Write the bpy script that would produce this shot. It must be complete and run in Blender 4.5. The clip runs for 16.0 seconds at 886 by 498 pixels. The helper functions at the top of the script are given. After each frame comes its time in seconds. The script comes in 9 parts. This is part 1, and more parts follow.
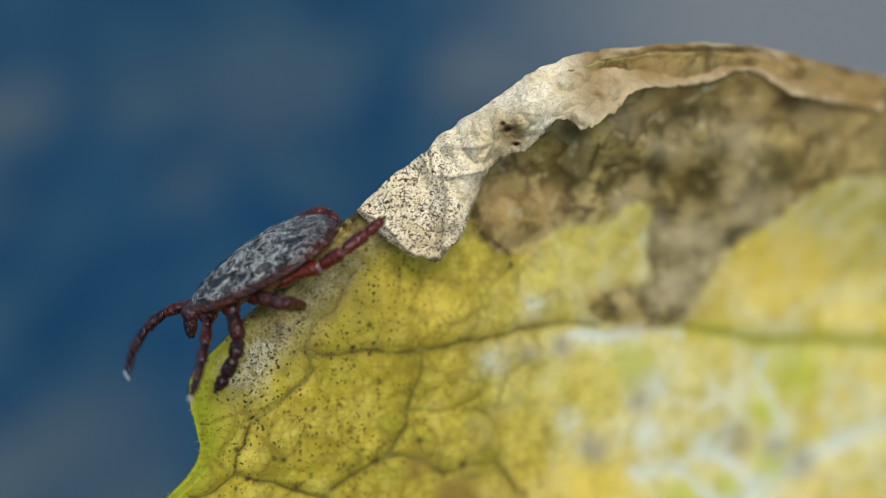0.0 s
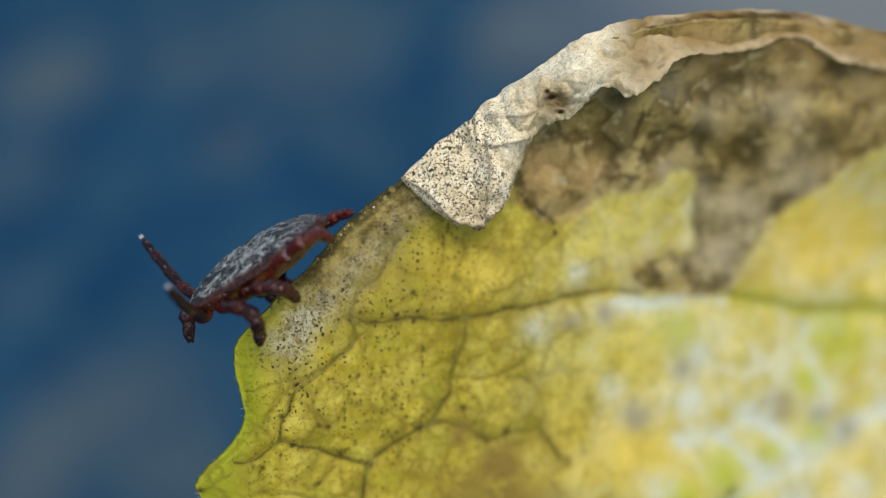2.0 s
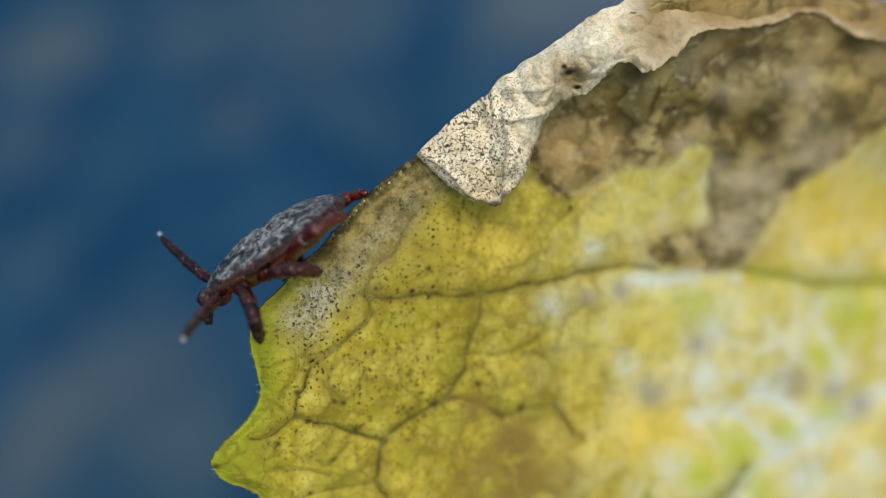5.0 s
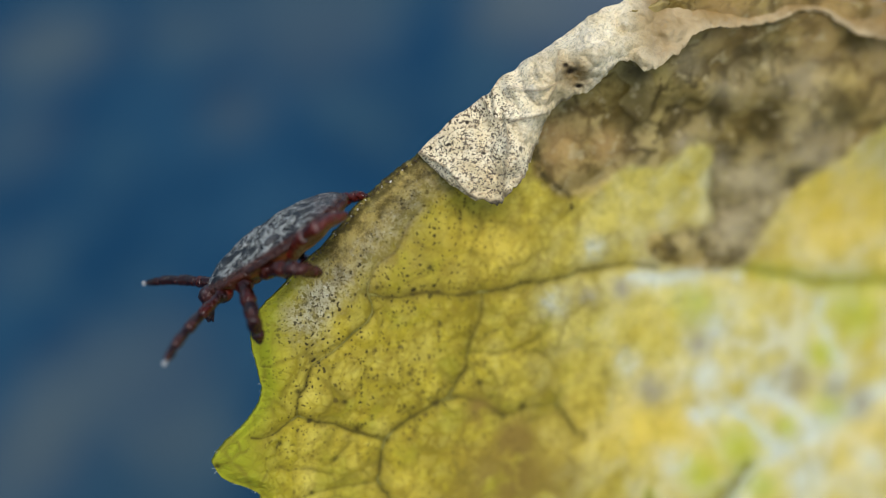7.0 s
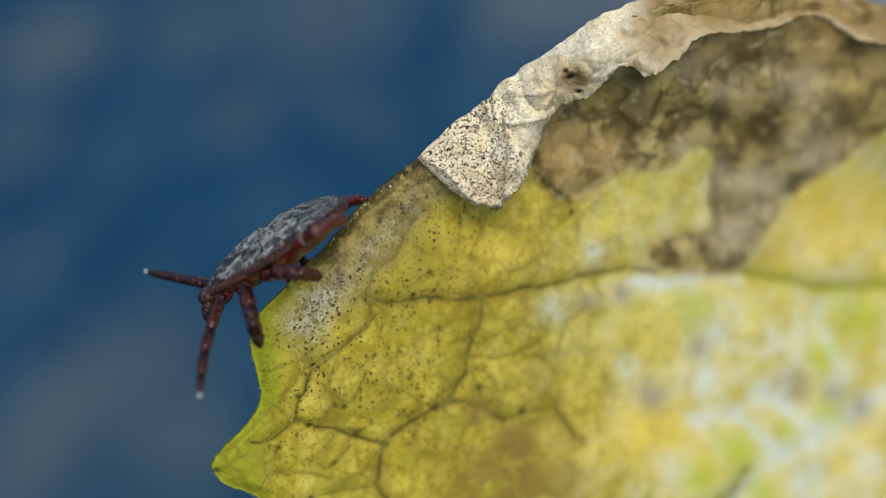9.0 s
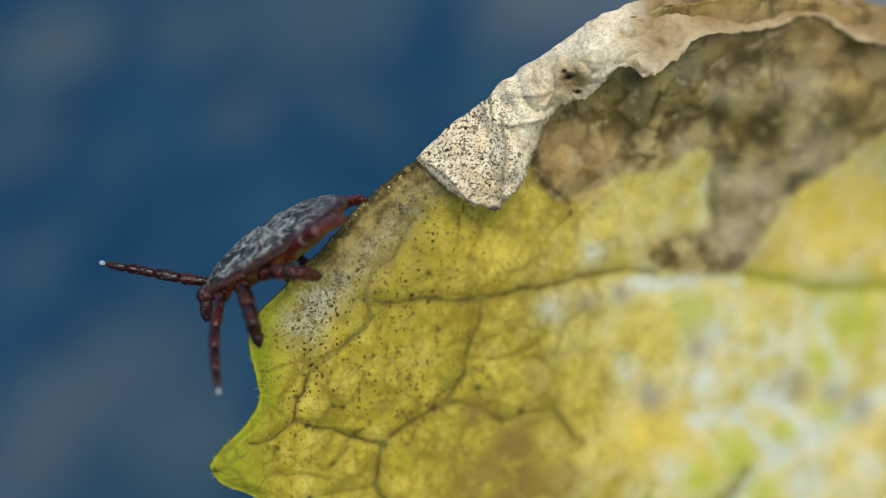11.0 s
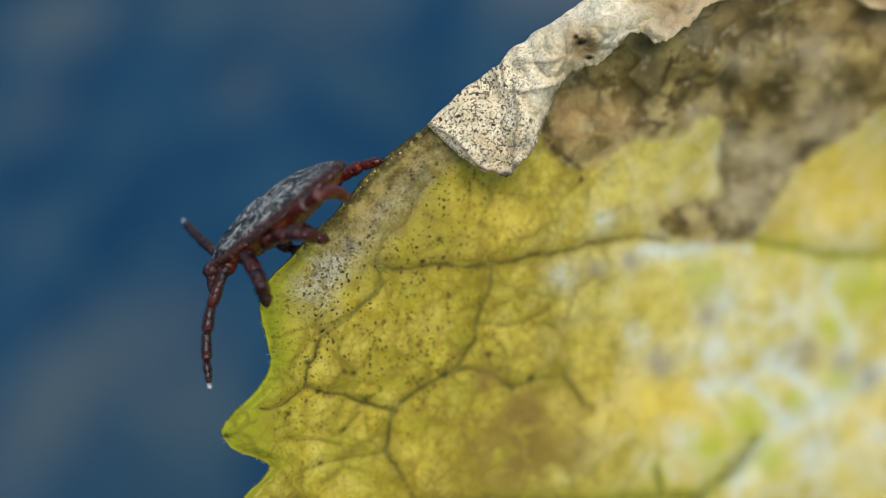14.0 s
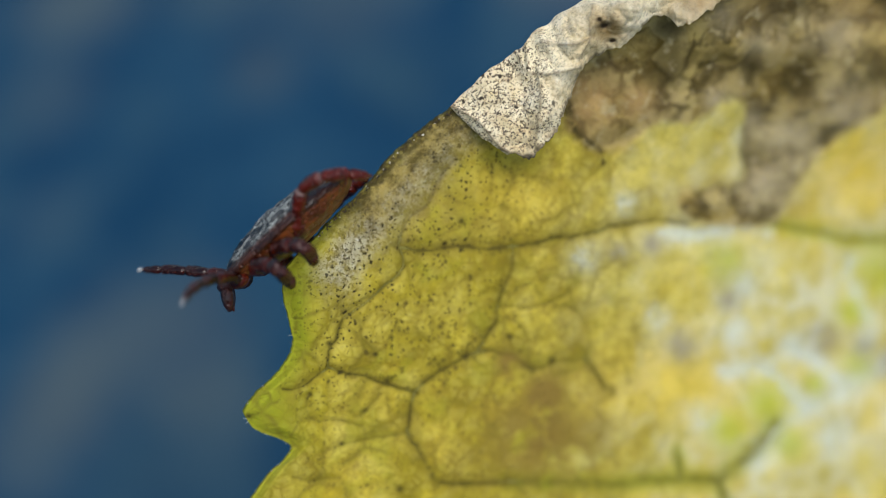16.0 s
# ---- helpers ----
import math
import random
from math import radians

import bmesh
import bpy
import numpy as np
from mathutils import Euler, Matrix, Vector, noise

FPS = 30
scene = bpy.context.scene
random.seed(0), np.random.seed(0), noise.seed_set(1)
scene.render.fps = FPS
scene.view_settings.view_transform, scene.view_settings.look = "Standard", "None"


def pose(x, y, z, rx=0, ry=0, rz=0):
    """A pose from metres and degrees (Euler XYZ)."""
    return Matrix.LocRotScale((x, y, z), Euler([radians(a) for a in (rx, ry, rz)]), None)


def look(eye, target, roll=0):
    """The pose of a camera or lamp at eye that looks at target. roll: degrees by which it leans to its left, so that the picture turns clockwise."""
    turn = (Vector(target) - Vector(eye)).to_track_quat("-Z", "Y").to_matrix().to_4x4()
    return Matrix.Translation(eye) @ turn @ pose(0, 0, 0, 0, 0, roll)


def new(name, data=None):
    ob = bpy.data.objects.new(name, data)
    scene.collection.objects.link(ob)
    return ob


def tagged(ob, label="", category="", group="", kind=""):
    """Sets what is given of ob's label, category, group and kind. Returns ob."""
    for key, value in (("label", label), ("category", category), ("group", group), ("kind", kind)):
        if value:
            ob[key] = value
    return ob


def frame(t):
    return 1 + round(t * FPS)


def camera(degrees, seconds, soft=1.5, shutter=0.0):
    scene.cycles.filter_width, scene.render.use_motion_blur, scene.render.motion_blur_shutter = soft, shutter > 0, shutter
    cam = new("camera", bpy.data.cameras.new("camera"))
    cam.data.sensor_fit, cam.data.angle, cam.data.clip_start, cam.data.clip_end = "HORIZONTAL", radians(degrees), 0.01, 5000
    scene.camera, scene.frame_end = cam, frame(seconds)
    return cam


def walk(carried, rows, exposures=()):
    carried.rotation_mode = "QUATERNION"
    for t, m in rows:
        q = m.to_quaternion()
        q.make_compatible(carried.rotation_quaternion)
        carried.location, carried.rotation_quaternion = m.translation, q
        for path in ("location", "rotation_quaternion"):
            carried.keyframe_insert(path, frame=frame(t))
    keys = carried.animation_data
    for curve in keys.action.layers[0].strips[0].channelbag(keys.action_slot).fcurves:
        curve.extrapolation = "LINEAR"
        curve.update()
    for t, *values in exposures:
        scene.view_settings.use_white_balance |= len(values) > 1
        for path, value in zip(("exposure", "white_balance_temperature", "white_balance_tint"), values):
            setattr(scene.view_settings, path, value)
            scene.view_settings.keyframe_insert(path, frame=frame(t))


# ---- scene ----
MM = 0.001
FOV = 30.0
FOCUS = 0.0413

# leaf frame: x right across the blade, y up the blade, z out of its face; it leans over the ground
BASE = pose(0, 0, 0.06, 55, 0, 0)

cam = camera(FOV, 16.0, soft=0.7, shutter=0.5)
cam.data.dof.use_dof = True
cam.data.dof.focus_distance = FOCUS
cam.data.dof.aperture_fstop = 33.0
walk(cam, [(0, pose(0.000532, -0.033930, 0.083299, 57.50, -0.72, -1.19)),
        (0.5, pose(0.000614, -0.033864, 0.083319, 57.26, -0.46, -0.80)),
        (1, pose(0.000383, -0.033924, 0.083323, 57.35, -0.44, -0.77)),
        (1.5, pose(0.000391, -0.033811, 0.083391, 56.93, -0.37, -0.42)),
        (2, pose(0.000496, -0.033841, 0.083474, 56.12, 0.03, 0.08)),
        (2.5, pose(0.000211, -0.033786, 0.083370, 55.78, -0.07, -0.05)),
        (3, pose(0.000244, -0.033745, 0.083348, 55.30, 0.08, 0.21)),
        (3.5, pose(0.000043, -0.033586, 0.083378, 55.14, -0.03, 0.05)),
        (4, pose(0.000009, -0.033642, 0.083424, 55.15, -0.09, 0.02)),
        (6.5, pose(0.000188, -0.033615, 0.083586, 54.97, 0.10, 0.18)),
        (7, pose(0.000000, -0.033585, 0.083517, 55.00, 0.00, -0.00)),
        (7.5, pose(0.000054, -0.033561, 0.083503, 55.03, -0.01, 0.08)),
        (8, pose(0.000046, -0.033469, 0.083625, 54.85, -0.01, 0.05)),
        (8.5, pose(0.000060, -0.033458, 0.083648, 54.83, -0.01, 0.10)),
        (9, pose(0.000073, -0.033480, 0.083674, 54.91, -0.06, 0.15)),
        (11.5, pose(0.000199, -0.033445, 0.083682, 54.90, -0.01, 0.26)),
        (12, pose(0.000019, -0.033446, 0.083650, 54.99, -0.18, 0.05)),
        (12.5, pose(-0.000070, -0.033405, 0.083584, 54.97, -0.24, -0.05)),
        (13, pose(0.000038, -0.033472, 0.083538, 54.82, -0.15, 0.17)),
        (13.5, pose(0.000099, -0.033596, 0.083477, 54.53, -0.05, 0.34)),
        (14, pose(0.000007, -0.033636, 0.083452, 54.13, -0.02, 0.42)),
        (14.5, pose(-0.000079, -0.033597, 0.083400, 53.89, 0.13, 0.45)),
        (15, pose(-0.000027, -0.033698, 0.083513, 53.89, 0.11, 0.68)),
        (15.5, pose(-0.000384, -0.033772, 0.083354, 54.05, -0.10, 0.47)),
        (16, pose(-0.000165, -0.033791, 0.083422, 53.66, 0.07, 1.01))],
     exposures=[(0, 0.68, 6500, 8), (16.0, 0.68, 6500, 8)])

# ---- daylight ----
world = bpy.data.worlds.new("overcast_sky")
scene.world = world
world.use_nodes = True
wn = world.node_tree.nodes
sky = wn.new("ShaderNodeTexSky")
sky.sky_type = "NISHITA"
sky.sun_disc = False
sky.sun_elevation = radians(54)
sky.sun_rotation = radians(169)
wn["Background"].inputs["Strength"].default_value = 0.095
world.node_tree.links.new(sky.outputs["Color"], wn["Background"].inputs["Color"])
sun = new("sun", bpy.data.lights.new("sun", "SUN"))
sun.data.energy = 1.55
sun.data.angle = radians(32)
sun.data.color = (1.0, 0.97, 0.91)
sun.matrix_world = look((0.05, -0.26, 0.42), (0, 0, 0.06))


# ---- materials ----
class Mat:
    """A node material under construction."""

    def __init__(self, name, rough=0.6, spec=0.4):
        self.m = bpy.data.materials.new(name)
        self.m.use_nodes = True
        self.t = self.m.node_tree
        self.b = self.t.nodes["Principled BSDF"]
        self.b.inputs["Roughness"].default_value = rough
        self.b.inputs["Specular IOR Level"].default_value = spec
        self.co = self.t.nodes.new("ShaderNodeTexCoord").outputs["Object"]

    def link(self, a, b):
        self.t.links.new(a, b)

    def put(self, value, socket):
        if hasattr(value, "node"):
            self.link(value, socket)
        elif isinstance(value, tuple) and len(value) == 3:
            socket.default_value = (*value, 1.0) if socket.type == "RGBA" else value
        else:
            socket.default_value = value

    def noise(self, scale, detail=3.0, rough=0.55, dist=0.0, co=None):
        n = self.t.nodes.new("ShaderNodeTexNoise")
        n.inputs["Scale"].default_value = scale
        n.inputs["Detail"].default_value = detail
        n.inputs["Roughness"].default_value = rough
        n.inputs["Distortion"].default_value = dist
        self.link(co or self.co, n.inputs["Vector"])
        return n.outputs["Fac"]

    def warp(self, scale, amount):
        n = self.t.nodes.new("ShaderNodeTexNoise")
        n.inputs["Scale"].default_value = scale
        n.inputs["Detail"].default_value = 2.0
        self.link(self.co, n.inputs["Vector"])
        a = self.t.nodes.new("ShaderNodeVectorMath")
        a.operation = "MULTIPLY_ADD"
        self.link(n.outputs["Color"], a.inputs[0])
        a.inputs[1].default_value = (amount, amount, amount)
        self.link(self.co, a.inputs[2])
        return a.outputs[0]

    def voronoi(self, scale, feature="F1", co=None, out="Distance", random=1.0):
        n = self.t.nodes.new("ShaderNodeTexVoronoi")
        n.feature = feature
        n.inputs["Scale"].default_value = scale
        n.inputs["Randomness"].default_value = random
        self.link(co or self.co, n.inputs["Vector"])
        return n.outputs[out]

    def ramp(self, fac, lo, hi, a=0.0, b=1.0):
        n = self.t.nodes.new("ShaderNodeMapRange")
        n.interpolation_type = "SMOOTHSTEP"
        n.inputs["From Min"].default_value = lo
        n.inputs["From Max"].default_value = hi
        n.inputs["To Min"].default_value = a
        n.inputs["To Max"].default_value = b
        self.link(fac, n.inputs["Value"])
        return n.outputs["Result"]

    def math(self, op, a, b):
        n = self.t.nodes.new("ShaderNodeMath")
        n.operation = op
        self.put(a, n.inputs[0])
        self.put(b, n.inputs[1])
        return n.outputs[0]

    def mix(self, fac, a, b, blend="MIX"):
        n = self.t.nodes.new("ShaderNodeMix")
        n.data_type = "RGBA"
        n.blend_type = blend
        self.put(fac, n.inputs["Factor"])
        self.put(a, n.inputs["A"])
        self.put(b, n.inputs["B"])
        return n.outputs["Result"]

    def attr(self, name):
        n = self.t.nodes.new("ShaderNodeAttribute")
        n.attribute_name = name
        return n.outputs["Fac"]

    def spot(self, place, radius, co=None):
        """1 at a place, fading to 0 at a radius."""
        n = self.t.nodes.new("ShaderNodeVectorMath")
        n.operation = "DISTANCE"
        self.link(co or self.co, n.inputs[0])
        n.inputs[1].default_value = place
        return self.ramp(n.outputs["Value"], radius, radius * 0.15)

    def dots(self, scale, size, chance, co=None):
        """Scattered round dots of uneven size: 1 inside them; size is the largest radius in cells."""
        n = self.t.nodes.new("ShaderNodeTexVoronoi")
        n.inputs["Scale"].default_value = scale
        self.link(co or self.co, n.inputs["Vector"])
        pick = self.t.nodes.new("ShaderNodeSeparateColor")
        self.link(n.outputs["Color"], pick.inputs["Color"])
        reach = self.math("MULTIPLY", self.math("SUBTRACT", pick.outputs["Red"], 1.0 - chance), size / chance)
        return self.ramp(self.math("SUBTRACT", reach, n.outputs["Distance"]), -0.02, 0.05)

    def color(self, c):
        self.put(c, self.b.inputs["Base Color"])

    def bump(self, height, strength=0.3, distance=0.0001):
        n = self.t.nodes.new("ShaderNodeBump")
        n.inputs["Strength"].default_value = strength
        n.inputs["Distance"].default_value = distance
        self.link(height, n.inputs["Height"])
        self.link(n.outputs["Normal"], self.b.inputs["Normal"])


def make_leaf_material():
    k = Mat("autumn_leaf", rough=0.72, spec=0.12)
    warped = k.warp(900, 0.0006)
    cells = k.voronoi(1000, "DISTANCE_TO_EDGE", warped)
    small = k.voronoi(3000, "DISTANCE_TO_EDGE", warped)
    patchy = k.noise(1300, 3, 0.6)
    side = k.attr("side")
    left = k.ramp(side, 0.7, 0.1)
    blot = k.noise(950, 5, 0.62)
    big = k.noise(300, 3, 0.55)
    # yellow tissue, duller towards the free edge
    dull = k.mix(k.ramp(blot, 0.34, 0.68), (0.238, 0.180, 0.011), (0.505, 0.395, 0.032))
    warm = k.mix(k.ramp(blot, 0.34, 0.66), (0.44, 0.345, 0.040), (0.725, 0.59, 0.145))
    c = k.mix(side, dull, warm)
    c = k.mix(k.ramp(big, 0.44, 0.62, 0.0, 0.5), c, (0.33, 0.27, 0.02))
    c = k.mix(k.ramp(k.noise(430, 3, 0.55, 0.4), 0.54, 0.68, 0.0, 0.5), c, (0.62, 0.44, 0.03))
    # each little field between the veins has its own tone
    tone = k.t.nodes.new("ShaderNodeSeparateColor")
    k.link(k.voronoi(1000, "F1", warped, "Color"), tone.inputs["Color"])
    c = k.mix(k.ramp(tone.outputs["Red"], 0.35, 1.0, 0.0, 0.26), c, (0.66, 0.52, 0.10))
    c = k.mix(k.ramp(tone.outputs["Green"], 0.6, 1.0, 0.0, 0.24), c, (0.25, 0.215, 0.018))
    c = k.mix(k.math("MULTIPLY", k.ramp(k.noise(2300, 4, 0.7), 0.48, 0.66, 0.0, 0.7), left), c, (0.235, 0.165, 0.016))
    # paler middles, dim seams and a fine grain
    plump = k.math("MULTIPLY", k.ramp(cells, 0.10, 0.36), k.ramp(k.noise(1000, 3, 0.6), 0.40, 0.60))
    c = k.mix(k.math("MULTIPLY", plump, 0.42), c, (0.66, 0.545, 0.12))
    c = k.mix(k.math("MULTIPLY", k.ramp(small, 0.02, 0.22, 0.0, 0.34), k.ramp(k.noise(1500, 3, 0.6), 0.44, 0.60)), c, (0.60, 0.49, 0.09))
    c = k.mix(k.ramp(k.noise(6500, 4, 0.7), 0.46, 0.66, 0.0, 0.30), c, (0.24, 0.175, 0.02))
    c = k.mix(k.math("MULTIPLY", k.ramp(k.noise(520, 4, 0.6, 0.4), 0.53, 0.64, 0.0, 0.42), left), c, (0.29, 0.275, 0.018))
    # milky bleaching runs along the fine veins
    lace = k.ramp(k.voronoi(760, "DISTANCE_TO_EDGE", k.warp(500, 0.0014)), 0.30, 0.02, 0.25, 0.75)
    c = k.mix(k.math("MULTIPLY", k.math("MULTIPLY", k.attr("pale"), lace), k.ramp(k.noise(600, 4, 0.65), 0.36, 0.62, 0.15, 1.0)), c, (0.72, 0.71, 0.55))
    c = k.mix(k.math("MULTIPLY", k.attr("gold"), k.ramp(blot, 0.25, 0.6, 0.2, 0.7)), c, (0.74, 0.51, 0.06))
    c = k.mix(k.math("MULTIPLY", k.attr("milk"), k.ramp(k.noise(1300, 4, 0.65), 0.30, 0.56, 0.2, 0.85)), c, (0.62, 0.68, 0.62))
    c = k.mix(k.math("MULTIPLY", k.attr("lime"), k.ramp(blot, 0.2, 0.6, 0.4, 0.85)), c, (0.42, 0.45, 0.035))
    c = k.mix(k.math("MULTIPLY", k.attr("grey"), k.ramp(k.noise(1500, 3, 0.6), 0.26, 0.55, 0.35, 0.9)), c, (0.30, 0.27, 0.19))
    c = k.mix(k.math("MULTIPLY", k.attr("green"), k.ramp(blot, 0.2, 0.6, 0.5, 1.0)), c, (0.30, 0.31, 0.017))
    net = k.math("MULTIPLY", k.ramp(cells, 0.11, 0.0), k.ramp(patchy, 0.40, 0.62))
    c = k.mix(k.math("MULTIPLY", net, k.ramp(side, 0.0, 1.0, 0.55, 0.12)), c, (0.15, 0.115, 0.014))
    c = k.mix(k.math("MULTIPLY", k.math("MULTIPLY", k.ramp(small, 0.12, 0.0), 0.24), left), c, (0.22, 0.17, 0.02))
    broken = k.ramp(k.noise(2600, 3, 0.6), 0.30, 0.58, 0.5, 1.0)
    c = k.mix(k.math("MULTIPLY", k.attr("halo"), k.ramp(k.noise(1900, 4, 0.65), 0.32, 0.62, 0.15, 0.7)), c, (0.19, 0.145, 0.014))
    c = k.mix(k.math("MULTIPLY", k.attr("vein"), broken), c, (0.075, 0.058, 0.008))
    c = k.mix(k.math("MULTIPLY", k.attr("bruise"), k.ramp(k.noise(1100, 4), 0.32, 0.54)), c, (0.225, 0.148, 0.028))
    # bleached, spotted margin
    rim = k.mix(k.ramp(k.noise(3600, 5, 0.75), 0.36, 0.60), (0.22, 0.18, 0.085), (0.50, 0.45, 0.29))
    crumb = k.math("MAXIMUM", k.ramp(k.noise(7500, 3, 0.6, 0.3), 0.57, 0.63), k.ramp(k.noise(13000, 2, 0.5), 0.58, 0.64))
    rim = k.mix(k.math("MULTIPLY", crumb, k.ramp(k.noise(1400, 3, 0.6), 0.34, 0.56, 0.45, 0.95)), rim, (0.070, 0.054, 0.026))
    rim = k.mix(k.ramp(k.noise(9000, 3, 0.6), 0.60, 0.68, 0.0, 0.7), rim, (0.66, 0.62, 0.48))
    c = k.mix(k.math("MULTIPLY", k.attr("rim"), k.ramp(k.noise(1500, 4, 0.65), 0.34, 0.54, 0.45, 1.0)), c, rim)
    scorch = k.mix(k.ramp(k.noise(2400, 5, 0.7), 0.36, 0.64), (0.095, 0.066, 0.014), (0.38, 0.285, 0.085))
    c = k.mix(k.math("MULTIPLY", k.attr("singe"), k.ramp(k.noise(1000, 4, 0.6), 0.30, 0.52, 0.3, 0.95)), c, scorch)
    # dead tissue: taupe lumps, tan and ochre patches, darker colour on the hollows
    soft = k.warp(900, 0.0007)
    lump = k.noise(700, 5, 0.66, 0.15, soft)
    scrap = k.t.nodes.new("ShaderNodeSeparateColor")
    k.link(k.voronoi(1050, "F1", soft, "Color"), scrap.inputs["Color"])
    seam = k.voronoi(1050, "DISTANCE_TO_EDGE", soft)
    dead = k.mix(k.ramp(lump, 0.38, 0.60), (0.125, 0.082, 0.015), (0.43, 0.32, 0.105))
    dead = k.mix(k.ramp(scrap.outputs["Red"], 0.4, 1.0, 0.0, 0.55), dead, (0.44, 0.345, 0.15))
    dead = k.mix(k.ramp(scrap.outputs["Green"], 0.5, 1.0, 0.0, 0.6), dead, (0.105, 0.070, 0.018))
    dead = k.mix(k.ramp(k.noise(380, 4, 0.6, 0.0, soft), 0.50, 0.62, 0.0, 0.6), dead, (0.29, 0.235, 0.125))
    dead = k.mix(k.ramp(k.noise(260, 3, 0.5, 0.2), 0.52, 0.66, 0.0, 0.6), dead, (0.29, 0.175, 0.03))
    dead = k.mix(k.math("MULTIPLY", k.ramp(seam, 0.14, 0.0), k.ramp(k.noise(800, 4, 0.62), 0.42, 0.58, 0.0, 0.85)), dead, (0.058, 0.040, 0.010))
    dead = k.mix(k.ramp(k.noise(1300, 5, 0.68, 0.2, soft), 0.53, 0.61, 0.0, 0.85), dead, (0.062, 0.043, 0.010))
    dead = k.mix(k.math("MULTIPLY", k.attr("ash"), k.ramp(lump, 0.3, 0.62, 0.35, 0.9)), dead, (0.40, 0.325, 0.185))
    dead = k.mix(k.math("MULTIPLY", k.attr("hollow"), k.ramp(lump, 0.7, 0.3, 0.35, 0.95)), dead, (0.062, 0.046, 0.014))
    dead = k.mix(k.math("MULTIPLY", k.attr("ochre"), k.ramp(lump, 0.3, 0.6, 0.3, 0.85)), dead, (0.42, 0.265, 0.10))
    dead = k.mix(k.ramp(k.noise(1700, 4, 0.65), 0.56, 0.66, 0.0, 0.6), dead, (0.52, 0.42, 0.22))
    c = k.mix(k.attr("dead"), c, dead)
    c = k.mix(k.math("MULTIPLY", k.attr("border"), k.ramp(k.noise(4200, 4, 0.7), 0.34, 0.56)), c, (0.06, 0.045, 0.013))
    # mould specks
    ragged = k.warp(7000, 0.00017)
    clump = k.math("MULTIPLY", k.ramp(k.noise(900, 3, 0.6), 0.35, 0.53), k.attr("speck"))
    fine = k.math("MAXIMUM", k.dots(7500, 0.42, 0.55, ragged), k.dots(12500, 0.46, 0.50, ragged))
    c = k.mix(k.math("MULTIPLY", k.math("MULTIPLY", fine, clump), 0.95), c, (0.038, 0.028, 0.009))
    c = k.mix(k.math("MULTIPLY", k.math("MULTIPLY", k.dots(3000, 0.24, 0.50, ragged), k.attr("speck")), 0.8), c, (0.095, 0.068, 0.014))
    c = k.mix(k.math("MULTIPLY", k.attr("blotch"), k.ramp(k.noise(5200, 4, 0.7), 0.25, 0.55)), c, (0.045, 0.034, 0.008))
    k.color(c)
    k.b.inputs["Subsurface Weight"].default_value = 0.12
    k.b.inputs["Subsurface Radius"].default_value = (0.0006, 0.0005, 0.0001)
    k.b.inputs["Subsurface Scale"].default_value = 1.0
    h = k.math("ADD", k.math("MULTIPLY", k.ramp(cells, 0.0, 0.22), 0.6), k.math("MULTIPLY", k.ramp(small, 0.0, 0.2), 0.3))
    h = k.math("ADD", h, k.math("MULTIPLY", k.noise(3600, 5, 0.65), 1.0))
    h = k.math("ADD", h, k.math("MULTIPLY", k.math("MULTIPLY", k.noise(5200, 5, 0.7), k.attr("rim")), 3.0))
    k.bump(h, 0.34, 0.00009)
    return k.m


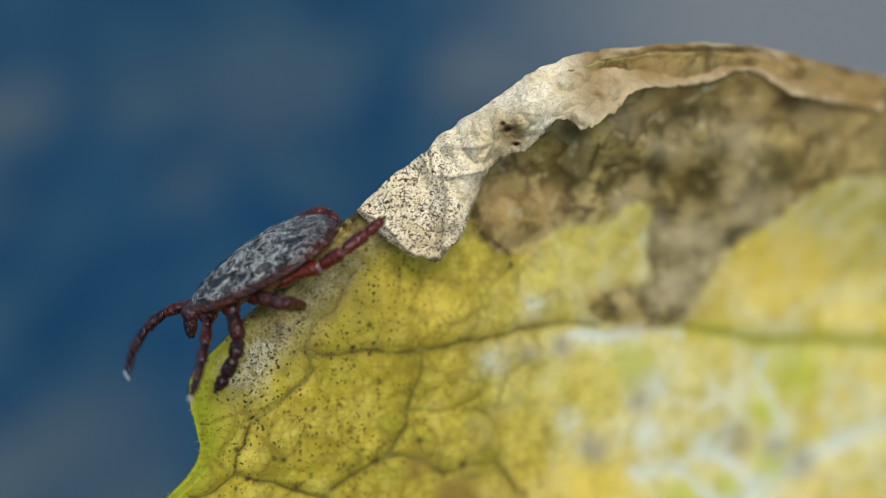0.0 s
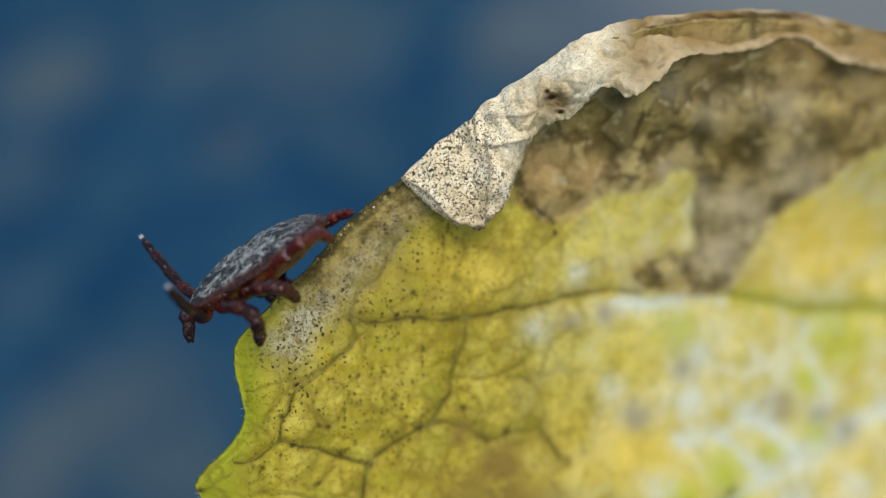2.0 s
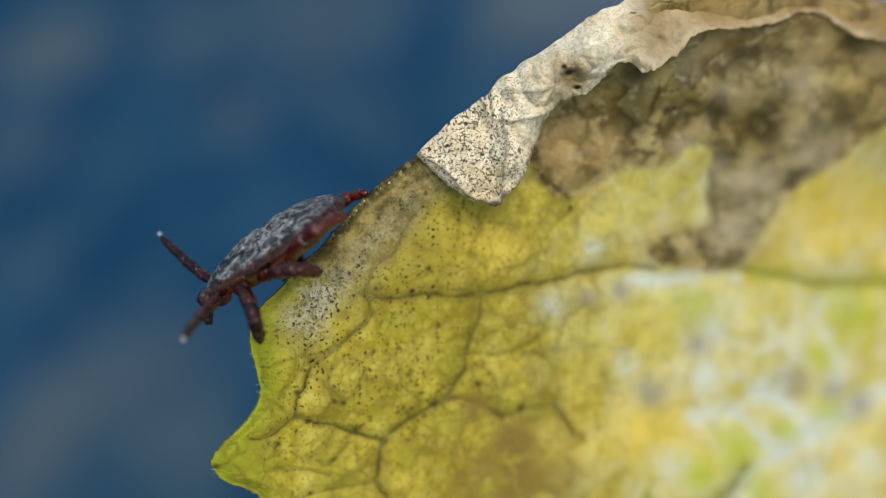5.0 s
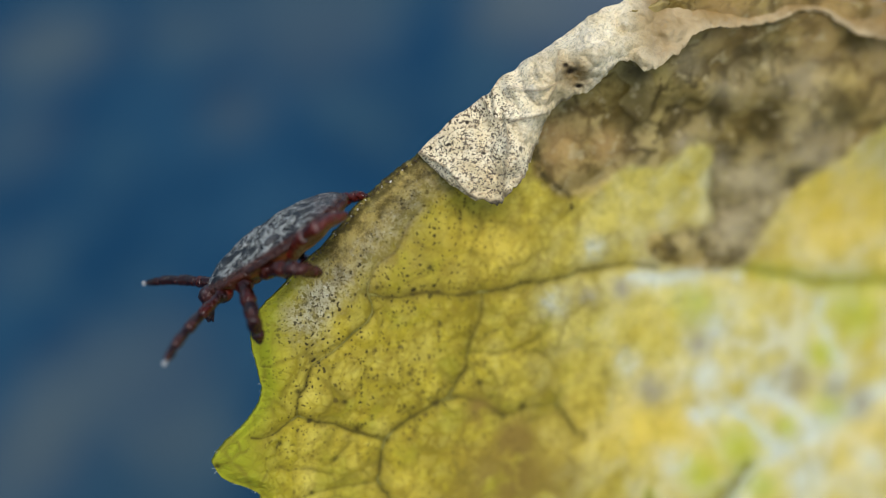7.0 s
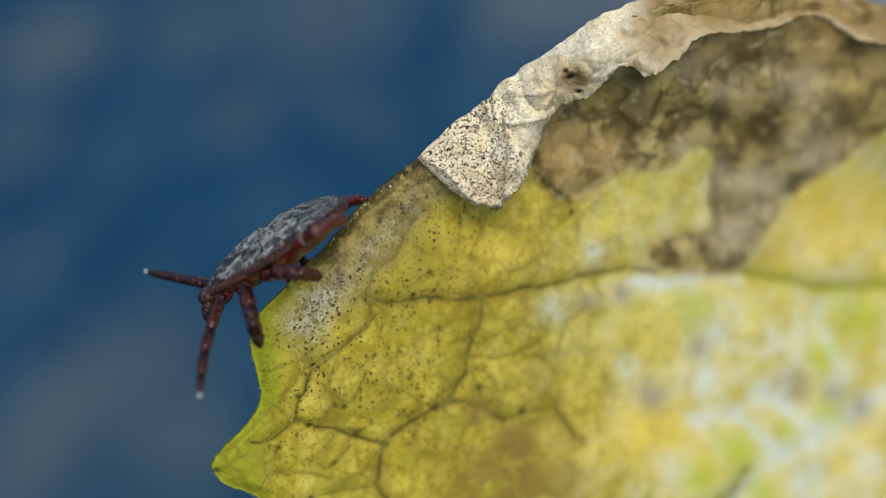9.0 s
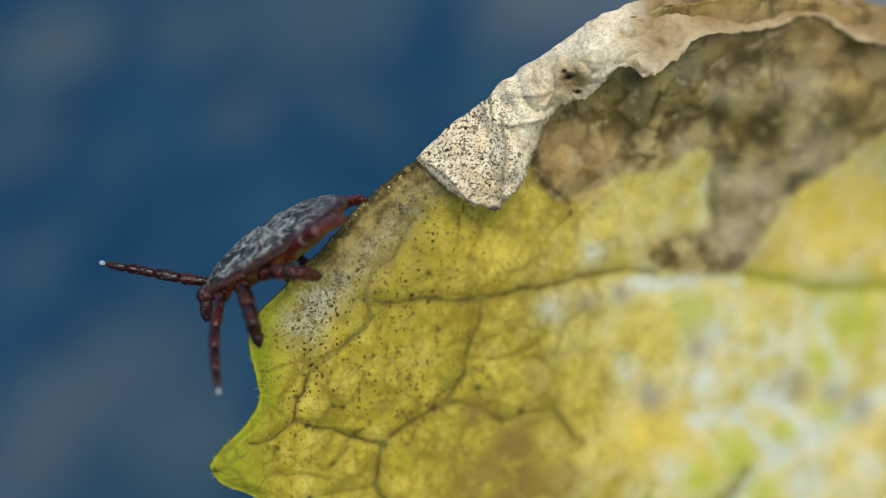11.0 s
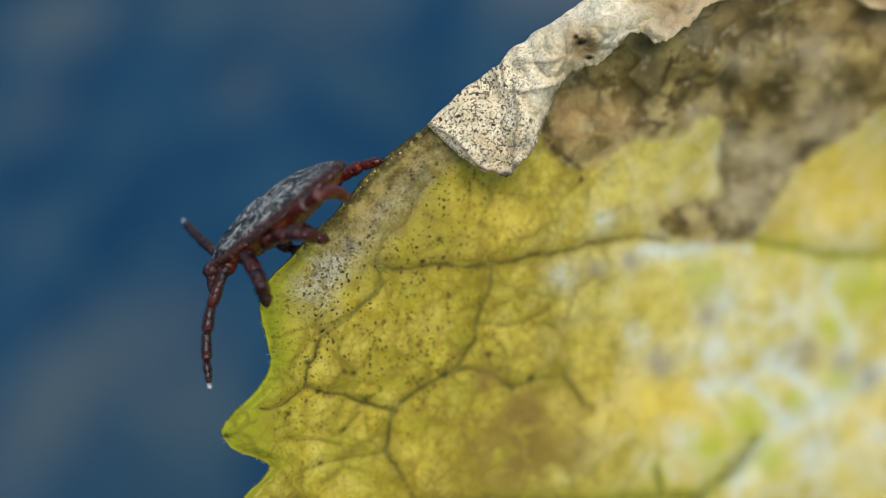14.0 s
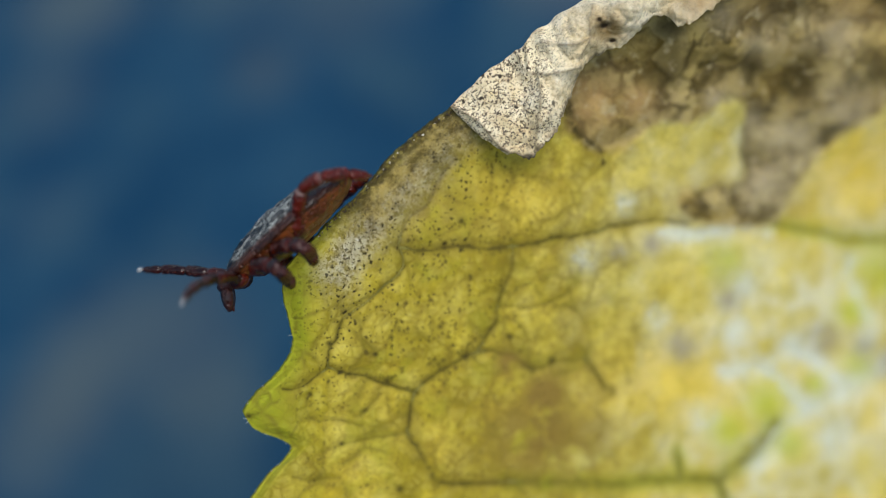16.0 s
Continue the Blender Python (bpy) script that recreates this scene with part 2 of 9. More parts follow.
def make_dry_material():
    k = Mat("dry_leaf_margin", rough=0.7, spec=0.25)
    span = k.attr("span")
    c = k.mix(k.ramp(k.noise(900, 4, 0.6), 0.35, 0.65), (0.67, 0.54, 0.31), (0.90, 0.79, 0.55))
    c = k.mix(k.ramp(span, 0.42, 0.54), c, k.mix(k.ramp(k.noise(480, 4, 0.62), 0.38, 0.60), (0.25, 0.155, 0.047), (0.53, 0.40, 0.22)))
    fade = k.ramp(span, 0.60, 0.36)
    grime = k.ramp(k.noise(2600, 5, 0.75, 0.3), 0.50, 0.68)
    c = k.mix(k.math("MULTIPLY", grime, k.math("MULTIPLY", fade, 0.42)), c, (0.29, 0.215, 0.12))
    # mould flecks crowd on the hanging tongue and thin out along the roll
    crowd = k.math("MULTIPLY", k.ramp(span, 0.27, 0.17, 0.36, 1.0), fade)
    where = k.math("MULTIPLY", k.ramp(k.noise(1200, 3, 0.6), 0.28, 0.46, 0.2, 1.0), crowd)
    fleck = k.math("MAXIMUM", k.ramp(k.noise(10500, 2, 0.55, 0.2), 0.59, 0.64), k.ramp(k.noise(15000, 2, 0.5), 0.56, 0.62))
    c = k.mix(k.math("MULTIPLY", k.ramp(k.noise(11000, 3, 0.6, 0.2), 0.53, 0.60, 0.0, 0.6), crowd), c, (0.34, 0.23, 0.12))
    c = k.mix(k.math("MULTIPLY", fleck, where), c, (0.125, 0.096, 0.066))
    c = k.mix(k.math("MULTIPLY", k.dots(4500, 0.30, 0.45, k.warp(8000, 0.00012)), crowd), c, (0.045, 0.034, 0.022))
    c = k.mix(k.attr("tip"), c, (0.06, 0.048, 0.03))
    c = k.mix(k.math("MULTIPLY", k.attr("trough"), k.ramp(k.noise(700, 4), 0.3, 0.6, 0.35, 1.0)), c, (0.36, 0.23, 0.08))
    c = k.mix(k.math("MULTIPLY", k.attr("crease"), k.ramp(k.noise(3000, 4), 0.3, 0.6, 0.25, 0.75)), c, (0.20, 0.15, 0.09))
    c = k.mix(k.math("MULTIPLY", k.attr("stain"), k.ramp(k.noise(1800, 4), 0.34, 0.52, 0.45, 1.0)), c, (0.22, 0.135, 0.035))
    c = k.mix(k.attr("hole"), c, (0.022, 0.014, 0.006))
    c = k.mix(k.math("MULTIPLY", k.attr("lip"), k.ramp(k.noise(2600, 4, 0.7), 0.40, 0.58, 0.0, 0.8)), c, (0.16, 0.12, 0.07))
    k.color(c)
    k.b.inputs["Subsurface Weight"].default_value = 0.1
    k.b.inputs["Subsurface Radius"].default_value = (0.0005, 0.0004, 0.0002)
    k.bump(k.noise(3500, 5, 0.65), 0.75, 0.00015)
    return k.m


def make_vein_material(name, a, b):
    k = Mat(name, rough=0.55, spec=0.3)
    k.color(k.mix(k.ramp(k.noise(1400, 4, 0.6), 0.35, 0.65), a, b))
    k.bump(k.noise(5000, 3), 0.4, 0.00005)
    return k.m


def make_scutum_material():
    k = Mat("ornate_scutum", rough=0.3, spec=0.5)
    turn = k.t.nodes.new("ShaderNodeMapping")
    turn.inputs["Scale"].default_value = (0.6, 1.0, 1.0)
    k.link(k.warp(1500, 0.0004), turn.inputs["Vector"])
    w = turn.outputs["Vector"]
    streak = k.noise(2600, 6, 0.72, 0.6, w)
    # dark islands in a thin pale enamel net
    islands = k.voronoi(4000, "DISTANCE_TO_EDGE", w)
    lines = k.math("ABSOLUTE", k.math("SUBTRACT", k.noise(2500, 5, 0.68, 0.6, w), 0.5), 0.0)
    pale = k.math("MAXIMUM", k.ramp(islands, 0.13, 0.02, 0.0, 0.8), k.ramp(lines, 0.045, 0.005))
    pale = k.math("MULTIPLY", pale, k.ramp(streak, 0.38, 0.58, 0.05, 1.0))
    c = k.mix(k.ramp(streak, 0.40, 0.64), (0.006, 0.005, 0.005), (0.055, 0.050, 0.044))
    c = k.mix(pale, c, (0.50, 0.51, 0.46))
    c = k.mix(k.attr("tail"), c, k.mix(k.ramp(streak, 0.4, 0.65), (0.020, 0.010, 0.011), (0.13, 0.10, 0.095)))
    pits = k.ramp(k.voronoi(9000, "F1", w), 0.14, 0.40)
    c = k.mix(k.math("MULTIPLY", k.ramp(pits, 1.0, 0.0), 0.75), c, (0.012, 0.008, 0.007))
    c = k.mix(k.attr("rust"), c, (0.060, 0.016, 0.006))
    k.color(c)
    k.put(k.ramp(streak, 0.4, 0.7, 0.12, 0.30), k.b.inputs["Roughness"])
    k.b.inputs["Coat Weight"].default_value = 0.2
    k.b.inputs["Coat Roughness"].default_value = 0.05
    k.bump(k.math("ADD", k.math("MULTIPLY", pits, 0.8), k.math("MULTIPLY", k.noise(2600, 5, 0.72, 0.4, w), 2.2)), 1.0, 0.00017)
    return k.m


def make_chitin_material(name, a, b, rough=0.3, pale=0.0):
    k = Mat(name, rough=rough, spec=0.3)
    c = k.mix(k.ramp(k.noise(1800, 4, 0.6), 0.35, 0.65), a, b)
    c = k.mix(k.ramp(k.noise(5200, 3, 0.7), 0.58, 0.72, 0.0, pale), c, (0.40, 0.35, 0.33))
    c = k.mix(k.math("MULTIPLY", k.attr("joint"), k.ramp(k.noise(3000, 3, 0.6), 0.38, 0.62)), c, (0.34, 0.27, 0.24))
    k.color(c)
    k.b.inputs["Coat Weight"].default_value = 0.18
    k.b.inputs["Coat Roughness"].default_value = 0.06
    k.bump(k.math("ADD", k.noise(5200, 4, 0.65), k.ramp(k.voronoi(8000), 0.1, 0.5)), 0.8, 0.00005)
    return k.m


def make_pad_material():
    k = Mat("pale_pad", rough=0.25, spec=0.5)
    k.color(k.mix(k.noise(6000, 2), (0.40, 0.40, 0.39), (0.66, 0.66, 0.64)))
    k.b.inputs["Transmission Weight"].default_value = 0.45
    return k.m


def make_ground_material():
    k = Mat("blue_tarpaulin", rough=0.85, spec=0.05)
    lay = k.t.nodes.new("ShaderNodeMapping")
    lay.inputs["Scale"].default_value = (1.0, 0.57, 1.0)
    k.link(k.warp(60, 0.012), lay.inputs["Vector"])
    w = lay.outputs["Vector"]
    c = k.mix(k.ramp(k.noise(150, 4, 0.6, 0.0, w), 0.36, 0.66), (0.007, 0.043, 0.092), (0.019, 0.067, 0.117))
    c = k.mix(k.ramp(k.noise(75, 4, 0.6, 0.0, w), 0.48, 0.68, 0.0, 0.6), c, (0.036, 0.077, 0.103))
    for x, y, r, amount in GROUND_STAINS:
        c = k.mix(k.math("MULTIPLY", k.spot((x + 0.006, 0.57 * (y + 0.006), 0.006), r, w), 0.9 * amount), c, (0.083, 0.110, 0.118))
    c = k.mix(k.spot((0.056, 0.088, 0.006), 0.052, w), c, (0.18, 0.192, 0.186))
    c = k.mix(k.ramp(k.noise(400, 3, 0.6, 0.0, w), 0.5, 0.8, 0.0, 0.2), c, (0.01, 0.03, 0.05))
    k.color(c)
    k.bump(k.noise(300, 4, 0.6), 0.3, 0.0006)
    return k.m


# dusty stains on the tarpaulin: x, y, radius, strength
GROUND_STAINS = [(-0.0215, 0.1077, 0.0055, 0.60), (-0.0418, 0.1231, 0.0090, 0.85), (-0.0278, 0.1263, 0.0084, 0.40), (-0.0139, 0.1289, 0.0135, 0.55), (-0.0401, 0.1029, 0.0069, 0.40), (0.0098, 0.1330, 0.0087, 0.90), (-0.0281, 0.0664, 0.0077, 0.70), (-0.0307, 0.0592, 0.0073, 0.75), (-0.0236, 0.0721, 0.0058, 0.50), (-0.0197, 0.0631, 0.0060, 0.45), (-0.0373, 0.0824, 0.0051, 0.25), (-0.0192, 0.0592, 0.0058, 0.30)]

LEAF = make_leaf_material()
DRY = make_dry_material()
DARK_VEIN = make_vein_material("olive_vein", (0.13, 0.12, 0.018), (0.24, 0.21, 0.04))
PALE_VEIN = make_vein_material("pale_vein", (0.42, 0.44, 0.36), (0.60, 0.62, 0.52))
CRUST_DARK = make_vein_material("dark_crust", (0.020, 0.016, 0.010), (0.075, 0.055, 0.03))
CRUST_PALE = make_vein_material("pale_crust", (0.40, 0.36, 0.28), (0.68, 0.64, 0.55))
STALK = make_vein_material("leaf_stalk", (0.22, 0.20, 0.04), (0.36, 0.31, 0.09))
SCUTUM = make_scutum_material()
BELLY = make_chitin_material("red_brown_belly", (0.055, 0.011, 0.0028), (0.165, 0.042, 0.008), 0.36)
MARGIN = make_chitin_material("brown_margin", (0.016, 0.0042, 0.002), (0.055, 0.013, 0.004), 0.32)
LIMB = make_chitin_material("dark_red_limb", (0.009, 0.0014, 0.0009), (0.050, 0.0062, 0.0019), 0.24, 0.10)
# redder than LIMB: light through the hind legs is put into the colour
BACKLIT_LIMB = make_chitin_material("backlit_red_limb", (0.018, 0.0020, 0.0010), (0.095, 0.0085, 0.0025), 0.28, 0.03)
HEAD = make_chitin_material("dark_head", (0.020, 0.006, 0.005), (0.05, 0.012, 0.008), 0.3, 0.35)
PAD = make_pad_material()
TARP = make_ground_material()


# ---- helpers of this scene ----
def mesh_from(name, verts, faces, material, smooth=True):
    me = bpy.data.meshes.new(name)
    me.from_pydata([tuple(v) for v in verts], [], faces)
    me.materials.append(material)
    if smooth:
        me.polygons.foreach_set("use_smooth", [True] * len(me.polygons))
    me.update()
    return me


def piece(name, me, parent=None, label=""):
    ob = new(name, me)
    if parent is not None:
        ob.parent = parent
    return tagged(ob, label) if label else ob


def grid_faces(rows, cols, wrap=False):
    n = cols if wrap else cols - 1
    return [(i * cols + j, i * cols + (j + 1) % cols, (i + 1) * cols + (j + 1) % cols, (i + 1) * cols + j)
            for i in range(rows - 1) for j in range(n)]


def spline(points, count, closed=False):
    """A smooth curve through points, evenly sampled."""
    p = np.array(points, float)
    n = len(p)
    out = []
    segs = n if closed else n - 1
    for i in range(segs):
        a, b, c, d = (p[(i + k) % n] if closed else p[min(max(i + k, 0), n - 1)] for k in (-1, 0, 1, 2))
        for s in np.linspace(0, 1, 24, endpoint=False):
            out.append(0.5 * (2 * b + (c - a) * s + (2 * a - 5 * b + 4 * c - d) * s * s + (3 * b - a - 3 * c + d) * s ** 3))
    out.append(p[0] if closed else p[-1])
    out = np.array(out)
    arc = np.r_[0, np.cumsum(np.linalg.norm(np.diff(out, axis=0), axis=1))]
    at = np.linspace(0, arc[-1], count, endpoint=not closed)
    return np.stack([np.interp(at, arc, out[:, k]) for k in range(p.shape[1])], 1)


def smooth_step(x, a, b):
    s = np.clip((x - a) / (b - a), 0, 1)
    return s * s * (3 - 2 * s)


def field(xy, scale, seed):
    return np.array([noise.noise((x * scale + seed, y * scale - seed, seed * 1.7)) for x, y in xy])


def to_line(xy, line):
    """Distance of points to a polyline."""
    best = np.full(len(xy), 1e9)
    for a, b in zip(line[:-1], line[1:]):
        d = b - a
        s = np.clip(((xy - a) @ d) / (d @ d), 0, 1)
        best = np.minimum(best, np.linalg.norm(xy - a - s[:, None] * d, axis=1))
    return best


def inside(xy, poly):
    """Signed distance to a closed outline: positive inside."""
    ins = np.zeros(len(xy), bool)
    x, y = xy[:, 0], xy[:, 1]
    for (ax, ay), (bx, by) in zip(poly, np.roll(poly, -1, 0)):
        if ay != by:
            ins ^= ((ay > y) != (by > y)) & (x < (bx - ax) * (y - ay) / (by - ay) + ax)
    d = to_line(xy, np.vstack([poly, poly[:1]]))
    return np.where(ins, d, -d)


def tube(path, radii, sides=10, squash=1.0):
    """A round tapering tube along points, closed at both ends: verts, faces."""
    p = np.array(path, float)
    verts, n = [], len(p)
    side = None
    for i in range(n):
        d = p[min(i + 1, n - 1)] - p[max(i - 1, 0)]
        d /= np.linalg.norm(d)
        ref = np.array((0, 0, 1.0)) if abs(d[2]) < 0.9 else np.array((0, 1.0, 0))
        s = np.cross(ref, d) if side is None else side - d * (side @ d)
        side = s / np.linalg.norm(s)
        up = np.cross(d, side)
        for j in range(sides):
            a = 2 * math.pi * j / sides
            verts.append(p[i] + radii[i] * (side * math.cos(a) + up * math.sin(a) * squash))
    faces = grid_faces(n, sides, True)
    faces.append(tuple(range(sides - 1, -1, -1)))
    faces.append(tuple((n - 1) * sides + j for j in range(sides)))
    return verts, faces


def set_attr(me, name, values):
    me.attributes.new(name, "FLOAT", "POINT").data.foreach_set("value", np.asarray(values, np.float32))


# ---- ground ----
def build_ground():
    n = 60
    c = np.sinh(np.linspace(-7.5, 7.5, n)) / math.sinh(7.5) * 60
    verts = [(x, y, 0.0006 * noise.noise((x * 40, y * 40, 0)) if abs(x) + abs(y) < 2 else 0.0) for y in c for x in c]
    me = mesh_from("ground", verts, grid_faces(n, n), TARP)
    return tagged(new("ground", me), "blue tarpaulin sheet with pale dusty stains", "ground", kind="structure")


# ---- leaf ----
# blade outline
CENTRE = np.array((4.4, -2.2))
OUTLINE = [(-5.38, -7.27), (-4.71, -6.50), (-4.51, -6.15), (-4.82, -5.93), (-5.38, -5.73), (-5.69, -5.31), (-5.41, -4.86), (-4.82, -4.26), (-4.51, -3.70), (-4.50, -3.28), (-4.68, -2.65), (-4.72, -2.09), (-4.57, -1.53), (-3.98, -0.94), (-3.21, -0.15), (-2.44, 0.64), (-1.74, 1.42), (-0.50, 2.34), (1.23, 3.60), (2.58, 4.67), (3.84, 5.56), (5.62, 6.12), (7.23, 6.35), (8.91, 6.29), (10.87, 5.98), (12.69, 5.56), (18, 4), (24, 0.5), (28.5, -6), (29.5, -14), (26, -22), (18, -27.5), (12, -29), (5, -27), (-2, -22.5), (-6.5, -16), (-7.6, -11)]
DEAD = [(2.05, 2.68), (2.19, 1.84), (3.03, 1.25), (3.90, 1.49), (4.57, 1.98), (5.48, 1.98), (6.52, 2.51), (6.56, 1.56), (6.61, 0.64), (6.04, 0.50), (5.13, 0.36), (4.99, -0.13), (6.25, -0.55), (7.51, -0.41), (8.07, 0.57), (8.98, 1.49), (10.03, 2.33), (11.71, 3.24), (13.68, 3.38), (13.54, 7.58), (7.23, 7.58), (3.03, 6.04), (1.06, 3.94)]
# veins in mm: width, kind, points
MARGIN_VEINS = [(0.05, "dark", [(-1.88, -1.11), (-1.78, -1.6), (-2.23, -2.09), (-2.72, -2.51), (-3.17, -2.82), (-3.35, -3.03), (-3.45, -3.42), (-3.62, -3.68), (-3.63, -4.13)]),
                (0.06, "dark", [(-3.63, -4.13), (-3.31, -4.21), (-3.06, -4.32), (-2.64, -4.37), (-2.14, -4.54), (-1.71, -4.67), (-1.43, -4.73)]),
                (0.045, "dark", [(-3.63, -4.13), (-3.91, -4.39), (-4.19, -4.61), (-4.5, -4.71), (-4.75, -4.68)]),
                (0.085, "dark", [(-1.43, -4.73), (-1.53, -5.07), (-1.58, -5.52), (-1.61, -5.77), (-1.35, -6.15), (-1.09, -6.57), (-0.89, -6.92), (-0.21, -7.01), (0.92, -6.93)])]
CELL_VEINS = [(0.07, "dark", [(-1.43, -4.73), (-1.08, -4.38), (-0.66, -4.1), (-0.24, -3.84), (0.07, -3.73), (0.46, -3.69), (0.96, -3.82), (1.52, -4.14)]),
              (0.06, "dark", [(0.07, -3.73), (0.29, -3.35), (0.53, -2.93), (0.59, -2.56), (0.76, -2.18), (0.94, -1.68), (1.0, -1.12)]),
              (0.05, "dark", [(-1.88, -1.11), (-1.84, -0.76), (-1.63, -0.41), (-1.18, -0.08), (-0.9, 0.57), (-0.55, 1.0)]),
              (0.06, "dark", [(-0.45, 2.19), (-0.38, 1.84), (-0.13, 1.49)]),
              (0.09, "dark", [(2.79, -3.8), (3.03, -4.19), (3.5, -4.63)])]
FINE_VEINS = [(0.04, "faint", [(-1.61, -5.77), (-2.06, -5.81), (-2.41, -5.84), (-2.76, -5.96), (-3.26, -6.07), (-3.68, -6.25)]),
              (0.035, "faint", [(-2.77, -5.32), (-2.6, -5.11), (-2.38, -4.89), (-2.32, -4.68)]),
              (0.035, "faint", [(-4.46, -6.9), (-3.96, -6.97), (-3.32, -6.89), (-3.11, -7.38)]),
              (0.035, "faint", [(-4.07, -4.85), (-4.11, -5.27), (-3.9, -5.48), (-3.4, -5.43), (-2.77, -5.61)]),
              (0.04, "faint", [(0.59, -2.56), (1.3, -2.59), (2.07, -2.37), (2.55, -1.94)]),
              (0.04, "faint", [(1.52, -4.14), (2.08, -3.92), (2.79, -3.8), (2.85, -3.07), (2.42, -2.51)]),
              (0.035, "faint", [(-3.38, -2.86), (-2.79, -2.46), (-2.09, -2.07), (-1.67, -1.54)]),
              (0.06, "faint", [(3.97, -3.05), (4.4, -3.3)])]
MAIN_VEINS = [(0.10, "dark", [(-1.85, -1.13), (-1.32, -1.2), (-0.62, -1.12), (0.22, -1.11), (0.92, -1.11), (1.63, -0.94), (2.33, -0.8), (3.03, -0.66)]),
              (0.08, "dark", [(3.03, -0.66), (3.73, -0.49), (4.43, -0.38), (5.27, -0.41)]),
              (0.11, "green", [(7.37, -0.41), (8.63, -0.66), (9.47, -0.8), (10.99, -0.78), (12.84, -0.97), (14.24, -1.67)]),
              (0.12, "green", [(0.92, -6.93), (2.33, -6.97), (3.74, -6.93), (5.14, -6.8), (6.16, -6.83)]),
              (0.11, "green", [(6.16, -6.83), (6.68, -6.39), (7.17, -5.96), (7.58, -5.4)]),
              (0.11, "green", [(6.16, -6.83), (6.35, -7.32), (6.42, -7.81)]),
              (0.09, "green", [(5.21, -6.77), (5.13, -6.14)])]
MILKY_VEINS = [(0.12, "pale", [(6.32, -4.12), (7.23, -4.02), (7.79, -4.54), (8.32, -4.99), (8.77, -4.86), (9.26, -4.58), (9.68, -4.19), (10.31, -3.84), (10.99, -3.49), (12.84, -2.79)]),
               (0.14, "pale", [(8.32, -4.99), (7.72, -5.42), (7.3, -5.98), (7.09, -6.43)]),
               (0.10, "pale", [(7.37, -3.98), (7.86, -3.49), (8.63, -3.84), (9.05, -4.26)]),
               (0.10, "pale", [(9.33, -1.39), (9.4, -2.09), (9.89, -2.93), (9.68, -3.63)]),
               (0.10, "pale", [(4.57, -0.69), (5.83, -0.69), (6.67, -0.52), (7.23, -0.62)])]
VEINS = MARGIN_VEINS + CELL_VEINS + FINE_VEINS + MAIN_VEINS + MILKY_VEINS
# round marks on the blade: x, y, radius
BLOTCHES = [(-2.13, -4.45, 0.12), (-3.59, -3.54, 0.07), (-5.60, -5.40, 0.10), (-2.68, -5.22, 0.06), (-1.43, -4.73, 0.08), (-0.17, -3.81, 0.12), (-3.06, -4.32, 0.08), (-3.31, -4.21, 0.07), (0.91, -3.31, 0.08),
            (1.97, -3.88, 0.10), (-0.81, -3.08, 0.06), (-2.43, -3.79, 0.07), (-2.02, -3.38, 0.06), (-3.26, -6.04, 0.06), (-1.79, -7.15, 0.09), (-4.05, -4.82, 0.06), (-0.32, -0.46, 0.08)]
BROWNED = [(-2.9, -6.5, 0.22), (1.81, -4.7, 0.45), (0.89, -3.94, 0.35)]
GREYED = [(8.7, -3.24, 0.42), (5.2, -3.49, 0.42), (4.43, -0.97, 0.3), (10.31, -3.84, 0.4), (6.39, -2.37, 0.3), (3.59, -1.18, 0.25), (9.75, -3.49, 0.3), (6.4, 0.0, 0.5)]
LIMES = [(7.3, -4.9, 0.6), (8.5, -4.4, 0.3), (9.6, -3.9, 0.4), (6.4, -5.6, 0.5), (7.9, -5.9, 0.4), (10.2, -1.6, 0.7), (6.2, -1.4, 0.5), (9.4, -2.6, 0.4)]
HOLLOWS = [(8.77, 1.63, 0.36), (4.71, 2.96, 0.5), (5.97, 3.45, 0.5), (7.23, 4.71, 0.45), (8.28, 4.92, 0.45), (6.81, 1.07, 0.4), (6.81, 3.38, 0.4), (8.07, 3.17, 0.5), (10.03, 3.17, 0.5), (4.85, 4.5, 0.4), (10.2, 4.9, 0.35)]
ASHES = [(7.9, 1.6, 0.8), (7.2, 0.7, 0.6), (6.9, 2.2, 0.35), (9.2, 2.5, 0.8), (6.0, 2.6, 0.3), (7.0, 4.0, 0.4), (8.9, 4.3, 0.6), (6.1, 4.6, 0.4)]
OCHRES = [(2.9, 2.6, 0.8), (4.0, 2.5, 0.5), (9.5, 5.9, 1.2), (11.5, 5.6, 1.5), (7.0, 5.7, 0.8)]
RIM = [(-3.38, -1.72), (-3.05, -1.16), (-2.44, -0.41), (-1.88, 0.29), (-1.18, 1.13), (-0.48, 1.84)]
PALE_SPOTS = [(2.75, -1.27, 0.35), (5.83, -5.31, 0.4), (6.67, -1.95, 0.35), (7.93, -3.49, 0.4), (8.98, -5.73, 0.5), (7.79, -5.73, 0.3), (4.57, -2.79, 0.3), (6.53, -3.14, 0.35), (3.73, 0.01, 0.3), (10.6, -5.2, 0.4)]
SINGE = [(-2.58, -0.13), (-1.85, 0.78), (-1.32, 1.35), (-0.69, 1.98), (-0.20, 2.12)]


def marks(xy, spots):
    """Soft round marks: 1 at their middles."""
    best = np.zeros(len(xy))
    for x, y, r in spots:
        best = np.maximum(best, np.exp(-((xy[:, 0] - x) ** 2 + (xy[:, 1] - y) ** 2) / r ** 2))
    return best


def near_line(xy, line, reach):
    """Distance to a polyline, counted only within its reach."""
    d = np.full(len(xy), 9.0)
    lo, hi = line.min(0) - reach, line.max(0) + reach
    take = np.flatnonzero(((xy > lo) & (xy < hi)).all(1))
    if len(take):
        d[take] = to_line(xy[take], line)
    return d


